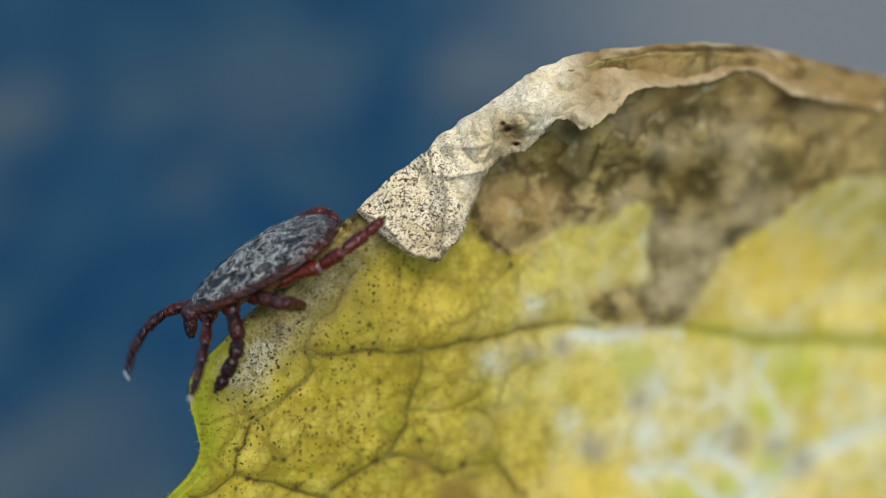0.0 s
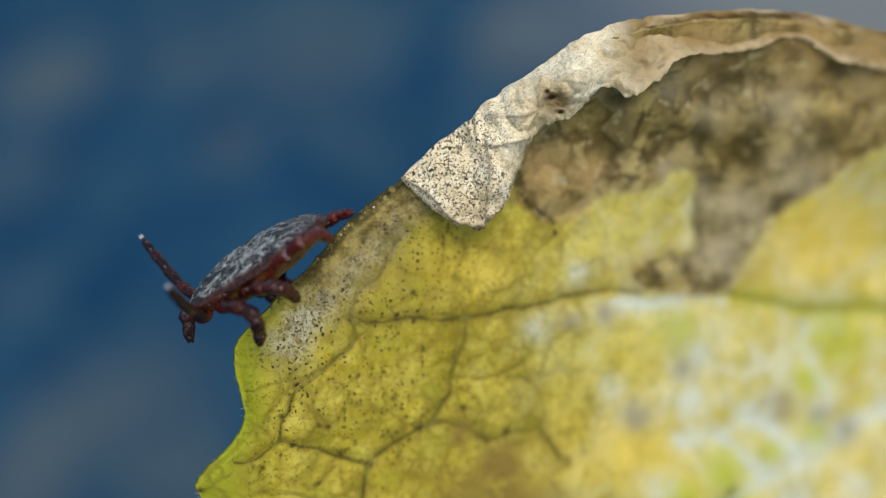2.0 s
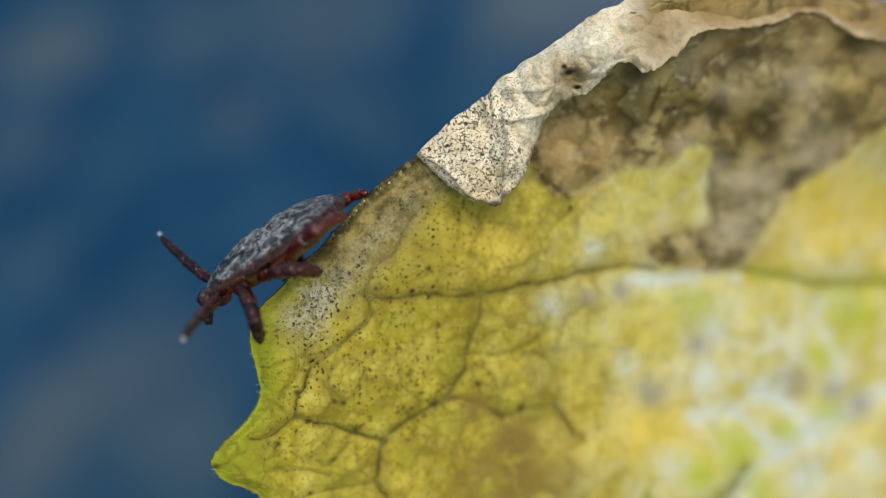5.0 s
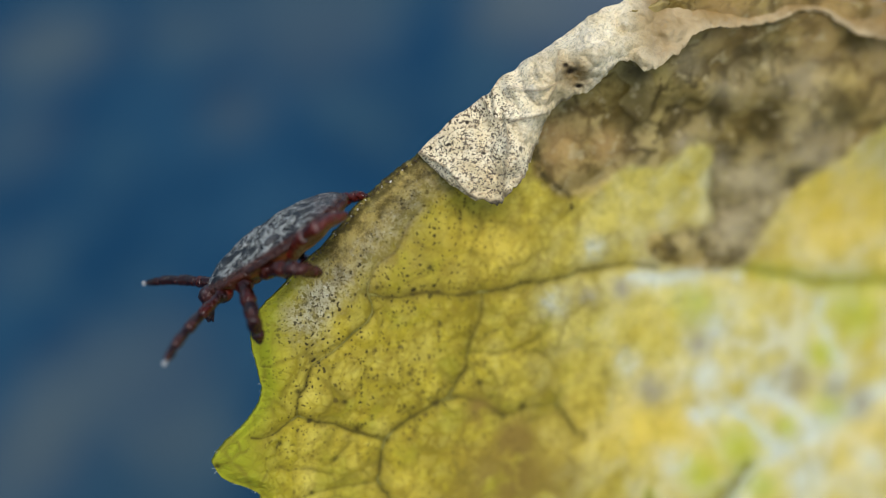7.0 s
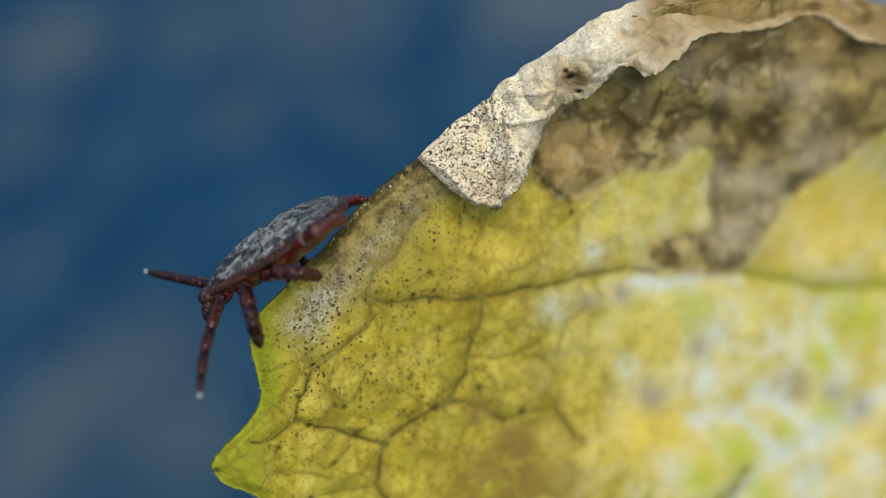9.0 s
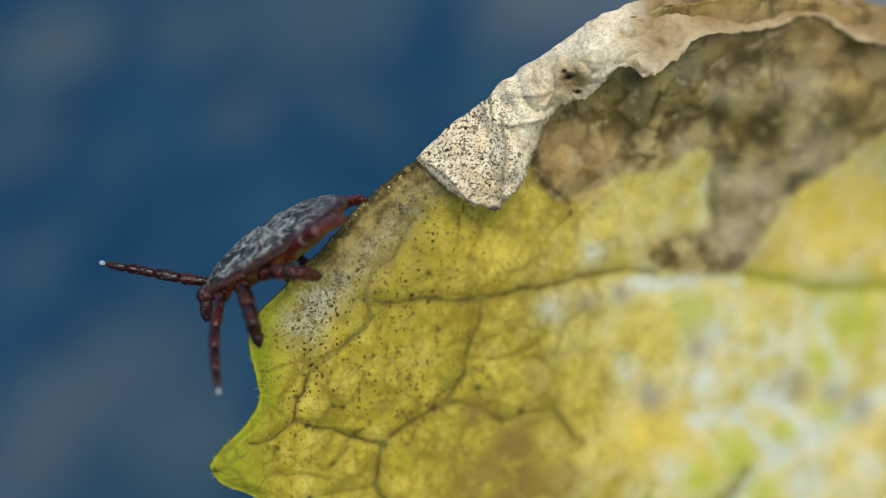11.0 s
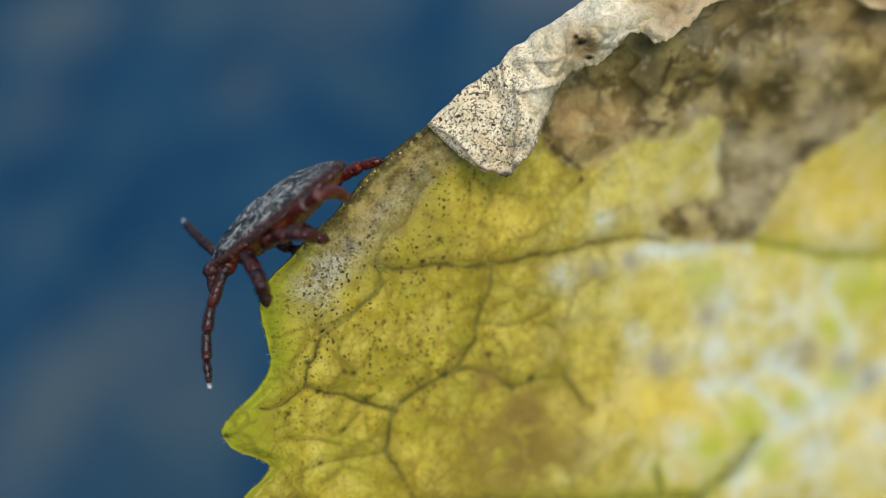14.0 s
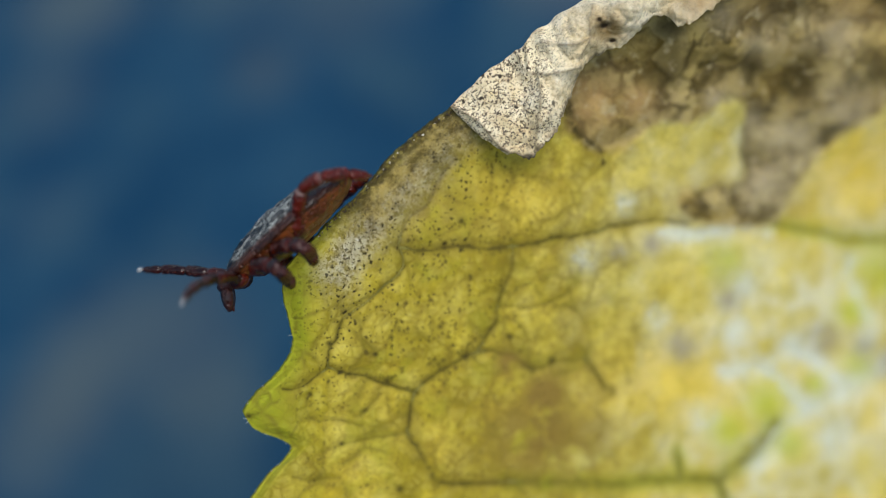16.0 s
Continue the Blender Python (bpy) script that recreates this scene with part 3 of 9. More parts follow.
def sheet_height(xy):
    """How far the blade stands out at points, in mm."""
    x, y = xy[:, 0], xy[:, 1]
    z = -1.9 - 0.45 * np.clip(x, -8, 12) - 0.2 * np.clip(x - 12, 0, 40) - 0.085 * np.clip(x - 2.5, 0, 10) ** 1.6
    z += 0.2 * np.clip(y + 0.5, -9, 7) + 0.22 * np.clip(y - 0.8, 0, 5) + 0.25 * smooth_step(y, 0.0, 4.0) * np.clip(x - 3, 0, 9)
    z += 0.22 * field(xy, 0.28, 3.1) + 0.10 * field(xy, 0.9, 7.7)
    return z


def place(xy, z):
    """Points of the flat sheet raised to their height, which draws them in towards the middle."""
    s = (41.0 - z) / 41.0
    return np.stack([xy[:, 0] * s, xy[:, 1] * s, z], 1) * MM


def build_leaf():
    leaf = new("leaf")
    leaf.matrix_world = BASE
    tagged(leaf, "yellow autumn leaf with brown dead patch, curled tan edge and stalk", "leaf")
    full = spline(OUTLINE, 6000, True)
    step = np.linalg.norm(full - np.roll(full, 1, 0), axis=1)
    near = (full[:, 0] < 13) & (full[:, 1] > -9)
    weight = np.cumsum(step * np.where(near, 6.0, 1.0))
    at = np.linspace(0, weight[-1], 1700, endpoint=False)
    edge = np.stack([np.interp(at, weight, full[:, k]) for k in (0, 1)], 1)
    out = (edge - CENTRE) / np.linalg.norm(edge - CENTRE, axis=1)[:, None]
    edge = edge + out * (0.05 * field(edge, 1.7, 5.5) + 0.025 * field(edge, 5.5, 2.2) + 0.022 * field(edge, 13.0, 8.8))[:, None]
    rings = 1 - (1 - np.linspace(0.004, 1, 190)) ** 1.35
    xy = np.concatenate([CENTRE + r * (edge - CENTRE) for r in rings])
    ring = np.repeat(rings, len(edge))
    z = sheet_height(xy)
    # the dead upper part cups forward towards its edge
    cup = inside(xy, spline(DEAD, 130, True))
    dead = smooth_step(cup + 0.12 * field(xy, 0.9, 9.1) + 0.10 * field(xy, 3.5, 4.2), -0.06, 0.20)
    top = smooth_step(xy[:, 1], 1.5, 7.0)
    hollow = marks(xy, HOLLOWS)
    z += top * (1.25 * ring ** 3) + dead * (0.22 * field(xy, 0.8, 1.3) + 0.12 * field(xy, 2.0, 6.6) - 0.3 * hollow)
    side = smooth_step(xy[:, 0], 0.5, 7.5)
    mottle = field(xy, 3.0, 15.0)
    # veins sink into the blade, the fields between them swell
    vein, halo, pale, milk, moss = (np.zeros(len(xy)) for _ in range(5))
    closest = np.full(len(xy), 9.0)
    lines = []
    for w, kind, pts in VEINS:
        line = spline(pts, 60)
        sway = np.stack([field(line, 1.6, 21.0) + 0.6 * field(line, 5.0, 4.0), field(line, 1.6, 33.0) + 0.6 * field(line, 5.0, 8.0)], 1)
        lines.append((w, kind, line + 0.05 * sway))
    for w, kind, line in lines:
        d = near_line(xy, line, 1.6)
        closest = np.minimum(closest, d)
        core = np.exp(-(d / (0.62 * w * (1.0 + 0.7 * mottle))) ** 2)
        z -= 0.045 * np.exp(-(d / (2.0 * w)) ** 2)
        if kind == "dark":
            vein = np.maximum(vein, core)
            halo = np.maximum(halo, np.exp(-(d / (2.2 * w)) ** 2))
        elif kind == "faint":
            vein = np.maximum(vein, 0.4 * core)
            halo = np.maximum(halo, 0.7 * np.exp(-(d / (2.2 * w)) ** 2))
        elif kind == "green":
            vein = np.maximum(vein, (0.7 - 0.4 * smooth_step(line[:, 1].mean(), -4.0, -2.0)) * np.exp(-(d / (1.0 * w)) ** 2))
            moss = np.maximum(moss, 0.8 * np.exp(-(d / (2.0 * w)) ** 2))
        else:
            milk = np.maximum(milk, 0.8 * np.exp(-(d / (2.2 * w * (1 + 0.6 * mottle))) ** 2))
            pale = np.maximum(pale, 0.6 * np.exp(-(d / (3.5 * w)) ** 2))
    z += 0.07 * (1 - np.exp(-(closest / 0.32) ** 2)) * (1 - dead) * smooth_step(1 - ring, 0.0, 0.05)
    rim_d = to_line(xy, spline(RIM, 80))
    rim = np.exp(-(rim_d / 0.54) ** 2)
    margin = 1 - ring
    # the free edge rolls back a little
    z -= 0.2 * smooth_step(ring, 0.955, 1.0) * (1 - top)
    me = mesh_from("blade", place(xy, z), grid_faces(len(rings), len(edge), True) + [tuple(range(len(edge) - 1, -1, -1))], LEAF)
    set_attr(me, "vein", vein * (1 - dead))
    set_attr(me, "halo", halo * (1 - dead) * (1 - 0.5 * side))
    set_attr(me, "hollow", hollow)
    set_attr(me, "ash", marks(xy, ASHES))
    set_attr(me, "ochre", marks(xy, OCHRES))
    set_attr(me, "grey", marks(xy, GREYED))
    set_attr(me, "lime", marks(xy, LIMES))
    set_attr(me, "blotch", marks(xy, BLOTCHES))
    set_attr(me, "dead", dead)
    set_attr(me, "side", side)
    milk = np.maximum(milk, 0.75 * marks(xy, PALE_SPOTS))
    set_attr(me, "milk", milk)
    set_attr(me, "gold", np.clip(0.6 * np.exp(-((xy[:, 0] - 0.9) / 1.5) ** 2 - ((xy[:, 1] - 0.4) / 0.9) ** 2) + np.exp(-((xy[:, 0] - 9.8) / 1.9) ** 2 - ((xy[:, 1] - 0.9) / 1.3) ** 2)
                                 + 0.8 * np.exp(-((xy[:, 0] - 10.8) / 1.2) ** 2 - ((xy[:, 1] + 4.9) / 0.9) ** 2)
                                 + 0.8 * np.exp(-((xy[:, 0] - 5.2) / 2.2) ** 2 - ((xy[:, 1] + 4.4) / 1.0) ** 2), 0, 1))
    set_attr(me, "pale", np.clip(np.maximum(pale, 0.55 * side + 0.40 * np.exp(-((xy[:, 0] - 8.2) / 2.2) ** 2 - ((xy[:, 1] + 3.6) / 1.8) ** 2)), 0, 1))
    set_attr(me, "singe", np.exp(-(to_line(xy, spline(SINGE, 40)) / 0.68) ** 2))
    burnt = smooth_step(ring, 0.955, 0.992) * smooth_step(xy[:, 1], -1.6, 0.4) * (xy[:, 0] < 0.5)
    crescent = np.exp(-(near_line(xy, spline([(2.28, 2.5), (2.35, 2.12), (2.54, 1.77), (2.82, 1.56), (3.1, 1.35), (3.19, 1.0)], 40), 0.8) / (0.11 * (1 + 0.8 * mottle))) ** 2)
    set_attr(me, "border", np.maximum(crescent, burnt))
    set_attr(me, "rim", rim * (1 - dead))
    set_attr(me, "green", np.clip(np.exp(-((xy[:, 0] + 4.7) / 0.8) ** 2 - ((xy[:, 1] + 1.9) / 2.2) ** 2)
                                  + np.exp(-((xy[:, 0] + 5.3) / 0.9) ** 2 - ((xy[:, 1] + 5.4) / 0.9) ** 2)
                                  + 0.65 * smooth_step(ring, 0.92, 1.0) + 0.3 * np.exp(-((xy[:, 0] + 0.9) / 1.1) ** 2 - ((xy[:, 1] + 0.2) / 1.4) ** 2)
                                  + moss, 0, 1))
    set_attr(me, "bruise", np.clip(np.exp(-((xy[:, 0] - 1.7) / 1.7) ** 2 - ((xy[:, 1] + 5.8) / 1.2) ** 2)
                                   + np.exp(-((xy[:, 0] - 6.6) / 1.5) ** 2 - ((xy[:, 1] - 0.1) / 0.6) ** 2)
                                   + marks(xy, BROWNED)
                                   + 0.45 * np.exp(-((xy[:, 0] + 0.7) / 1.3) ** 2 - ((xy[:, 1] + 0.2) / 1.1) ** 2), 0, 1))
    set_attr(me, "speck", np.clip(0.95 - 0.7 * side + rim, 0, 1) * (0.35 + 0.65 * smooth_step(1 - ring, 0.03, 0.13))
             * (1 - 0.65 * smooth_step(xy[:, 0], -0.5, 2.5)) * (0.45 + 0.55 * smooth_step(xy[:, 1], -5.5, -3.5)))
    blade = piece("blade", me, leaf)
    thick = blade.modifiers.new("thickness", "SOLIDIFY")
    thick.thickness = 0.16 * MM
    thick.offset = -1
    # the larger veins stand in their grooves
    for w, kind, line in lines:
        if kind == "faint":
            continue
        h = sheet_height(line) - 0.045 - 0.3 * w
        taper = np.linspace(1.0, 0.45, len(line)) * w * 0.36 * MM
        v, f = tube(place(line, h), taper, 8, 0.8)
        piece("vein", mesh_from("vein", v, f, PALE_VEIN if kind == "pale" else DARK_VEIN), leaf)
    # fine pale hairs along the free edge
    hairs, hair_faces = [], []
    fringe = np.flatnonzero((edge[:, 0] < -1.0) & (edge[:, 1] > -8) & (edge[:, 1] < -2.2))
    pick = random.Random(5)
    for i in pick.sample(list(fringe), 34):
        root = np.array([*edge[i], z[-len(edge) + i] - 0.05])
        way = np.array([*out[i], 0.0]) + np.array([pick.uniform(-0.7, 0.7) for _ in range(3)])
        way *= pick.uniform(0.05, 0.14) / np.linalg.norm(way)
        bow = np.array([pick.uniform(-0.03, 0.03) for _ in range(3)])
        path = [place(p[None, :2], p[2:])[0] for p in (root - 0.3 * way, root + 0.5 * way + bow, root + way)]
        hv, hf = tube(path, [0.006 * MM, 0.005 * MM, 0.002 * MM], 4)
        hair_faces += [tuple(q + len(hairs) for q in f) for f in hf]
        hairs += list(hv)
    tagged(piece("edge_hairs", mesh_from("edge_hairs", hairs, hair_faces, PALE_VEIN), leaf), kind="stuff")
    # mould crust on the dried margin
    for name, shade, count, seed in (("mould_crust", CRUST_DARK, 120, 8), ("bleached_crust", CRUST_PALE, 22, 9)):
        pick = random.Random(seed)
        rough_edge = np.flatnonzero((edge[:, 0] < -0.5) & (edge[:, 1] > -0.9) & (edge[:, 1] < 2.5))
        cv, cf = [], []
        for i in pick.choices(list(rough_edge), k=count):
            inward = abs(pick.gauss(0, 0.05))
            mid = np.array([*(edge[i] - out[i] * inward), z[-len(edge) + i] - 0.01])
            size = pick.uniform(0.010, 0.034)
            axes = [size * pick.uniform(0.6, 1.5) for _ in range(3)]
            grain = [mid + np.array([axes[0] * a, axes[1] * b, axes[2] * c]) * pick.uniform(0.75, 1.25)
                     for a, b, c in ((1, 0, 0), (0, 1, 0), (-1, 0, 0), (0, -1, 0), (0, 0, 1), (0, 0, -1))]
            cf += [tuple(q + len(cv) for q in f) for f in ((0, 1, 4), (1, 2, 4), (2, 3, 4), (3, 0, 4), (1, 0, 5), (2, 1, 5), (3, 2, 5), (0, 3, 5))]
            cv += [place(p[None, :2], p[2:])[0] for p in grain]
        tagged(piece(name, mesh_from(name, cv, cf, shade, False), leaf), kind="stuff")
    # stalk down to the ground
    foot = BASE.inverted() @ Vector((0.022, 0.028, 0.0012))
    start = place(np.array([[12.0, -28.5]]), np.array([-7.2]))[0]
    bend = (start + np.array(foot)) / 2 + np.array((0.002, -0.006, 0.004))
    path = spline([start + np.array((-0.001, 0.006, 0.0)), start, bend, np.array(foot)], 50)
    v, f = tube(path, np.linspace(0.55, 0.9, 50) * MM, 12)
    piece("stalk", mesh_from("stalk", v, f, STALK), leaf, "yellow-green leaf stalk")
    return leaf


# pairs along the folded margin: fold x, y, free lip x, y, how far it stands out
TONGUE = [(-0.59, 2.34, -0.53, 2.26, 0.3), (-0.13, 2.82, 0.22, 1.58, 0.7), (0.43, 3.31, 0.90, 1.20, 0.9), (0.92, 3.63, 1.32, 1.01, 1.0), (1.09, 3.83, 1.60, 1.33, 1.1), (1.29, 4.08, 1.96, 1.74, 1.3), (1.77, 4.43, 2.28, 2.41, 1.5), (2.27, 4.78, 2.49, 3.01, 1.9), (2.75, 5.09, 2.82, 3.52, 1.8), (3.17, 5.37, 3.28, 3.83, 1.7), (3.59, 5.67, 3.76, 4.02, 1.6)]
UPPER_LIP = [(3.98, 5.95, 4.29, 4.58, 1.3), (4.36, 6.12, 4.68, 4.61, 1.2), (4.85, 6.29, 5.18, 4.39, 1.1), (5.34, 6.39, 5.77, 4.81, 0.9), (5.83, 6.46, 6.39, 5.39, 0.6), (7.65, 6.60, 7.93, 5.59, 0.4), (8.91, 6.56, 9.26, 5.95, 0.3), (10.03, 6.39, 10.31, 5.34, 0.3), (11.43, 6.07, 11.43, 5.13, 0.3), (12.69, 5.79, 12.55, 4.92, 0.3)]
FOLD = TONGUE + UPPER_LIP
CREASES = [[(2.88, 4.9), (2.82, 4.5), (2.80, 4.08), (2.61, 3.73)], [(1.20, 4.05), (1.25, 3.7), (1.27, 3.38)], [(1.63, 4.0), (2.3, 3.93), (2.80, 4.08)], [(1.06, 3.66), (1.23, 3.29), (1.84, 3.21), (2.58, 3.38)], [(1.53, 3.31), (1.61, 2.54), (1.49, 1.49)], [(-0.59, 2.40), (0.08, 2.00), (0.67, 1.35), (1.29, 1.13)]]


def ridged(xy, scale, seed):
    """Sharp creases between flat facets, 0 in the creases."""
    return np.abs(field(xy, scale, seed))


def build_curl(leaf):
    f = spline(FOLD, 520)
    cols = 84
    q = np.tile(np.linspace(0, 1, cols), len(f))
    row = np.repeat(np.arange(len(f)), cols)
    s = row / (len(f) - 1)
    ax, ay, bx, by, out = f[row].T
    # the free lip is torn and uneven
    fray = 1 + (0.05 * field(np.stack([s * 40, s * 0], 1), 1.0, 3.3) + 0.04 * field(np.stack([s * 140, s * 0], 1), 1.0, 6.1)) * smooth_step(q, 0.55, 1.0)
    xy = np.stack([ax + (bx - ax) * q * fray, ay + (by - ay) * q * fray], 1)
    # the fold's own line is knobbly too
    knob = (0.11 * field(np.stack([s * 30, s * 0], 1), 1.0, 9.4) + 0.02 * field(np.stack([s * 95, s * 0], 1), 1.0, 2.7)) * smooth_step(s, 0.02, 0.12) * smooth_step(q, 0.35, 0.0) + 0.06 * smooth_step(q, 0.5, 0.0) * smooth_step(s, 0.5, 0.4)
    xy += knob[:, None] * np.array((-0.7, 0.7))
    base = np.repeat(sheet_height(f[:, :2]) + 1.1 * smooth_step(f[:, 1], 1.5, 7.0), cols)
    z = base - 0.2 + 0.52 * out * np.sin(math.pi * (0.10 + 0.76 * q)) ** 0.8
    wob = 0.25 * field(xy, 0.9, 2.0) + 0.10 * field(xy, 2.6, 5.0)
    cell = np.array([noise.voronoi(Vector((x * 0.55, y * 0.55, 4.0)))[0][0] for x, y in xy + wob[:, None] * np.array((1.8, -1.8))])
    facet = 0.60 * ridged(xy, 0.75, 11.0) + 0.34 * ridged(xy, 1.7, 14.0) + 0.12 * ridged(xy, 4.2, 17.0)
    z += (wob + 0.04 - 0.75 * cell + facet) * (0.45 + 0.5 * out / 2.0) * np.minimum(1.0, 0.2 + 4 * q)
    trough = np.sin(math.pi * q) ** 1.5 * np.clip((s - 0.5) / 0.12, 0, 1)
    fold_d = np.min([to_line(xy, spline(c, 30)) for c in CREASES], 0)
    z += 0.20 * np.exp(-fold_d / 0.13) - 0.35 * trough
    # a gnawed hole in a sunken bed: shallow pit, its darkness put into colour
    bed = np.exp(-((xy[:, 0] - 3.28) / 0.46) ** 2 - ((xy[:, 1] - 4.36) / 0.42) ** 2)
    pit = (np.exp(-((xy[:, 0] - 3.05) / 0.08) ** 2 - ((xy[:, 1] - 4.57) / 0.06) ** 2) + np.exp(-((xy[:, 0] - 3.24 - 0.6 * (xy[:, 1] - 4.5)) / 0.15) ** 2 - ((xy[:, 1] - 4.45) / 0.11) ** 2)
           + 0.8 * np.exp(-((xy[:, 0] - 3.36) / 0.10) ** 2 - ((xy[:, 1] - 4.04) / 0.05) ** 2))
    pit = np.clip(1.5 * pit * (0.75 + 0.9 * field(xy, 6.0, 1.9)), 0, 1)
    z -= 0.25 * bed + 0.12 * pit
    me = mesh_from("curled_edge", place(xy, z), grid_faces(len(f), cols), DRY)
    set_attr(me, "span", s)
    set_attr(me, "stain", bed)
    set_attr(me, "trough", trough)
    set_attr(me, "crease", np.exp(-(fold_d / 0.035) ** 2))
    set_attr(me, "tip", np.clip(2.2 * np.exp(-((xy[:, 0] - 1.40) / 0.24) ** 2 - ((xy[:, 1] - 1.08) / 0.13) ** 2) * (0.7 + 1.2 * field(xy, 7.0, 4.4)), 0, 1))
    set_attr(me, "hole", pit)
    set_attr(me, "lip", smooth_step(q, 0.93, 0.98) * smooth_step(s, 0.5, 0.4))
    ob = piece("curled_edge", me, leaf, "dry tan folded leaf edge with dark mould specks")
    thick = ob.modifiers.new("thickness", "SOLIDIFY")
    thick.thickness = 0.10 * MM
    thick.offset = -1
    return ob


# ---- tick ----
def body_outline(a):
    """Half outline of the back in mm: a runs from the head (0) round to the tail (pi)."""
    x = -0.10 + 2.02 * math.cos(a)
    w = 1.31 * math.sin(a) ** 0.80 * (0.84 - 0.22 * math.cos(a))
    return x, w


def build_tick_body(tick):
    n, rings = 160, 44
    rim = []
    for j in range(n):
        a = 2 * math.pi * j / n
        x, w = body_outline(a if a <= math.pi else 2 * math.pi - a)
        y = w if a <= math.pi else -w
        if x < -1.2:  # festoons along the tail
            k = 1 + 0.02 * math.cos(a * 22)
            x, y = x * k, y * k
        rim.append((x, y))

    def dome(height, drop, name, material, lift, scale):
        verts = []
        for i in range(rings):
            r = i / (rings - 1) * 0.995 + 0.005
            for x, y in rim:
                X, Y = (x + 0.15) * r * scale - 0.15, y * r * scale
                h = height * (1 - r ** 2.3) ** 0.75 + drop
                g = (noise.noise((X * 1.6, Y * 1.6, lift)) * 0.05 + noise.noise((X * 4.5, Y * 4.5, lift)) * 0.035) * (1 - r ** 4)
                groove = 0.05 * math.exp(-((abs(Y) - 0.45 - 0.12 * X) / 0.12) ** 2) * (1 - r ** 3)
                verts.append((X * MM, Y * MM, (h + (g - groove) * (1 if height > 0 else -1)) * MM))
        me = mesh_from(name, verts, grid_faces(rings, n, True), material)
        along = np.array([v[0] for v in verts]) / MM
        out = np.repeat(np.linspace(0.005, 1, rings), n)
        set_attr(me, "tail", smooth_step(-along, 0.9, 1.7) * 0.75)
        set_attr(me, "rust", smooth_step(out, 0.93, 0.985))
        return me

    piece("scutum", dome(0.55, 0.0, "scutum", SCUTUM, 3.0, 1.0), tick, "dark shield with greyish white marbling")
    piece("belly", dome(-0.46, -0.15, "belly", BELLY, 9.0, 0.985), tick, "red-brown leathery underside")
    # raised margin
    ring = [(x * 1.0 * MM, y * 1.0 * MM, -0.085 * MM) for x, y in rim]
    v, f = tube(ring + ring[:2], [0.060 * MM] * (n + 2), 10, 1.5)
    piece("margin", mesh_from("margin", v, f, MARGIN), tick, "orange-brown body rim")
    # mouthparts
    v, f = tube([(1.75 * MM, 0, -0.12 * MM), (1.92 * MM, 0, -0.12 * MM), (2.10 * MM, 0, -0.14 * MM), (2.22 * MM, 0, -0.15 * MM)],
                [0.30 * MM, 0.36 * MM, 0.34 * MM, 0.20 * MM], 14, 0.6)
    head = piece("head", mesh_from("head", v, f, HEAD), tick, "dark blunt head plate")
    for s in (-1, 1):
        path = [((2.02 + 0.085 * k) * MM, s * (0.16 - 0.010 * k * k) * MM, (-0.18 - 0.125 * k) * MM) for k in range(5)]
        v, f = tube(path, [0.14 * MM, 0.18 * MM, 0.18 * MM, 0.15 * MM, 0.07 * MM], 10, 0.9)
        piece("palp", mesh_from("palp", v, f, HEAD), head)
    path = [((1.98 + 0.08 * k) * MM, 0, (-0.24 - 0.13 * k) * MM) for k in range(5)]
    v, f = tube(path, [0.09 * MM, 0.09 * MM, 0.085 * MM, 0.07 * MM, 0.03 * MM], 8, 0.7)
    piece("mouthpart", mesh_from("mouthpart", v, f, HEAD), head)


def bead(name, length, profile, material, seed, bow=0.0, pale_joint=False):
    """A limb article along x with rounded ends, a knobbly skin and a pale joint; profile rows are (fraction, radius in mm)."""
    n, sides = 30, 14
    xs = np.linspace(-0.05, 1.05, n)
    r = np.interp(xs, [p[0] for p in profile], [p[1] for p in profile]) * MM
    ends = np.minimum(xs + 0.05, 1.05 - xs) * length
    r *= np.sqrt(np.clip(1 - (1 - np.clip(ends / (0.9 * r), 0, 1)) ** 2, 0.02, 1))
    path = [(x * length, 0, bow * MM * math.sin(math.pi * min(max(x, 0), 1))) for x in xs]
    v, f = tube(path, r, sides, 1.0)
    for i, p in enumerate(v):
        mid = np.array(path[i // sides])
        lump = 1 + 0.12 * noise.noise((p[0] * 9000 + seed, p[1] * 9000, p[2] * 9000)) + 0.09 * noise.noise((p[0] * 22000, p[1] * 22000 + seed, p[2] * 22000))
        v[i] = mid + (p - mid) * lump
    me = mesh_from(name, v, f, material)
    set_attr(me, "joint", np.repeat(np.exp(-((xs - 0.985) / 0.035) ** 2) * (0.5 if pale_joint else 0.0), sides))
    return me


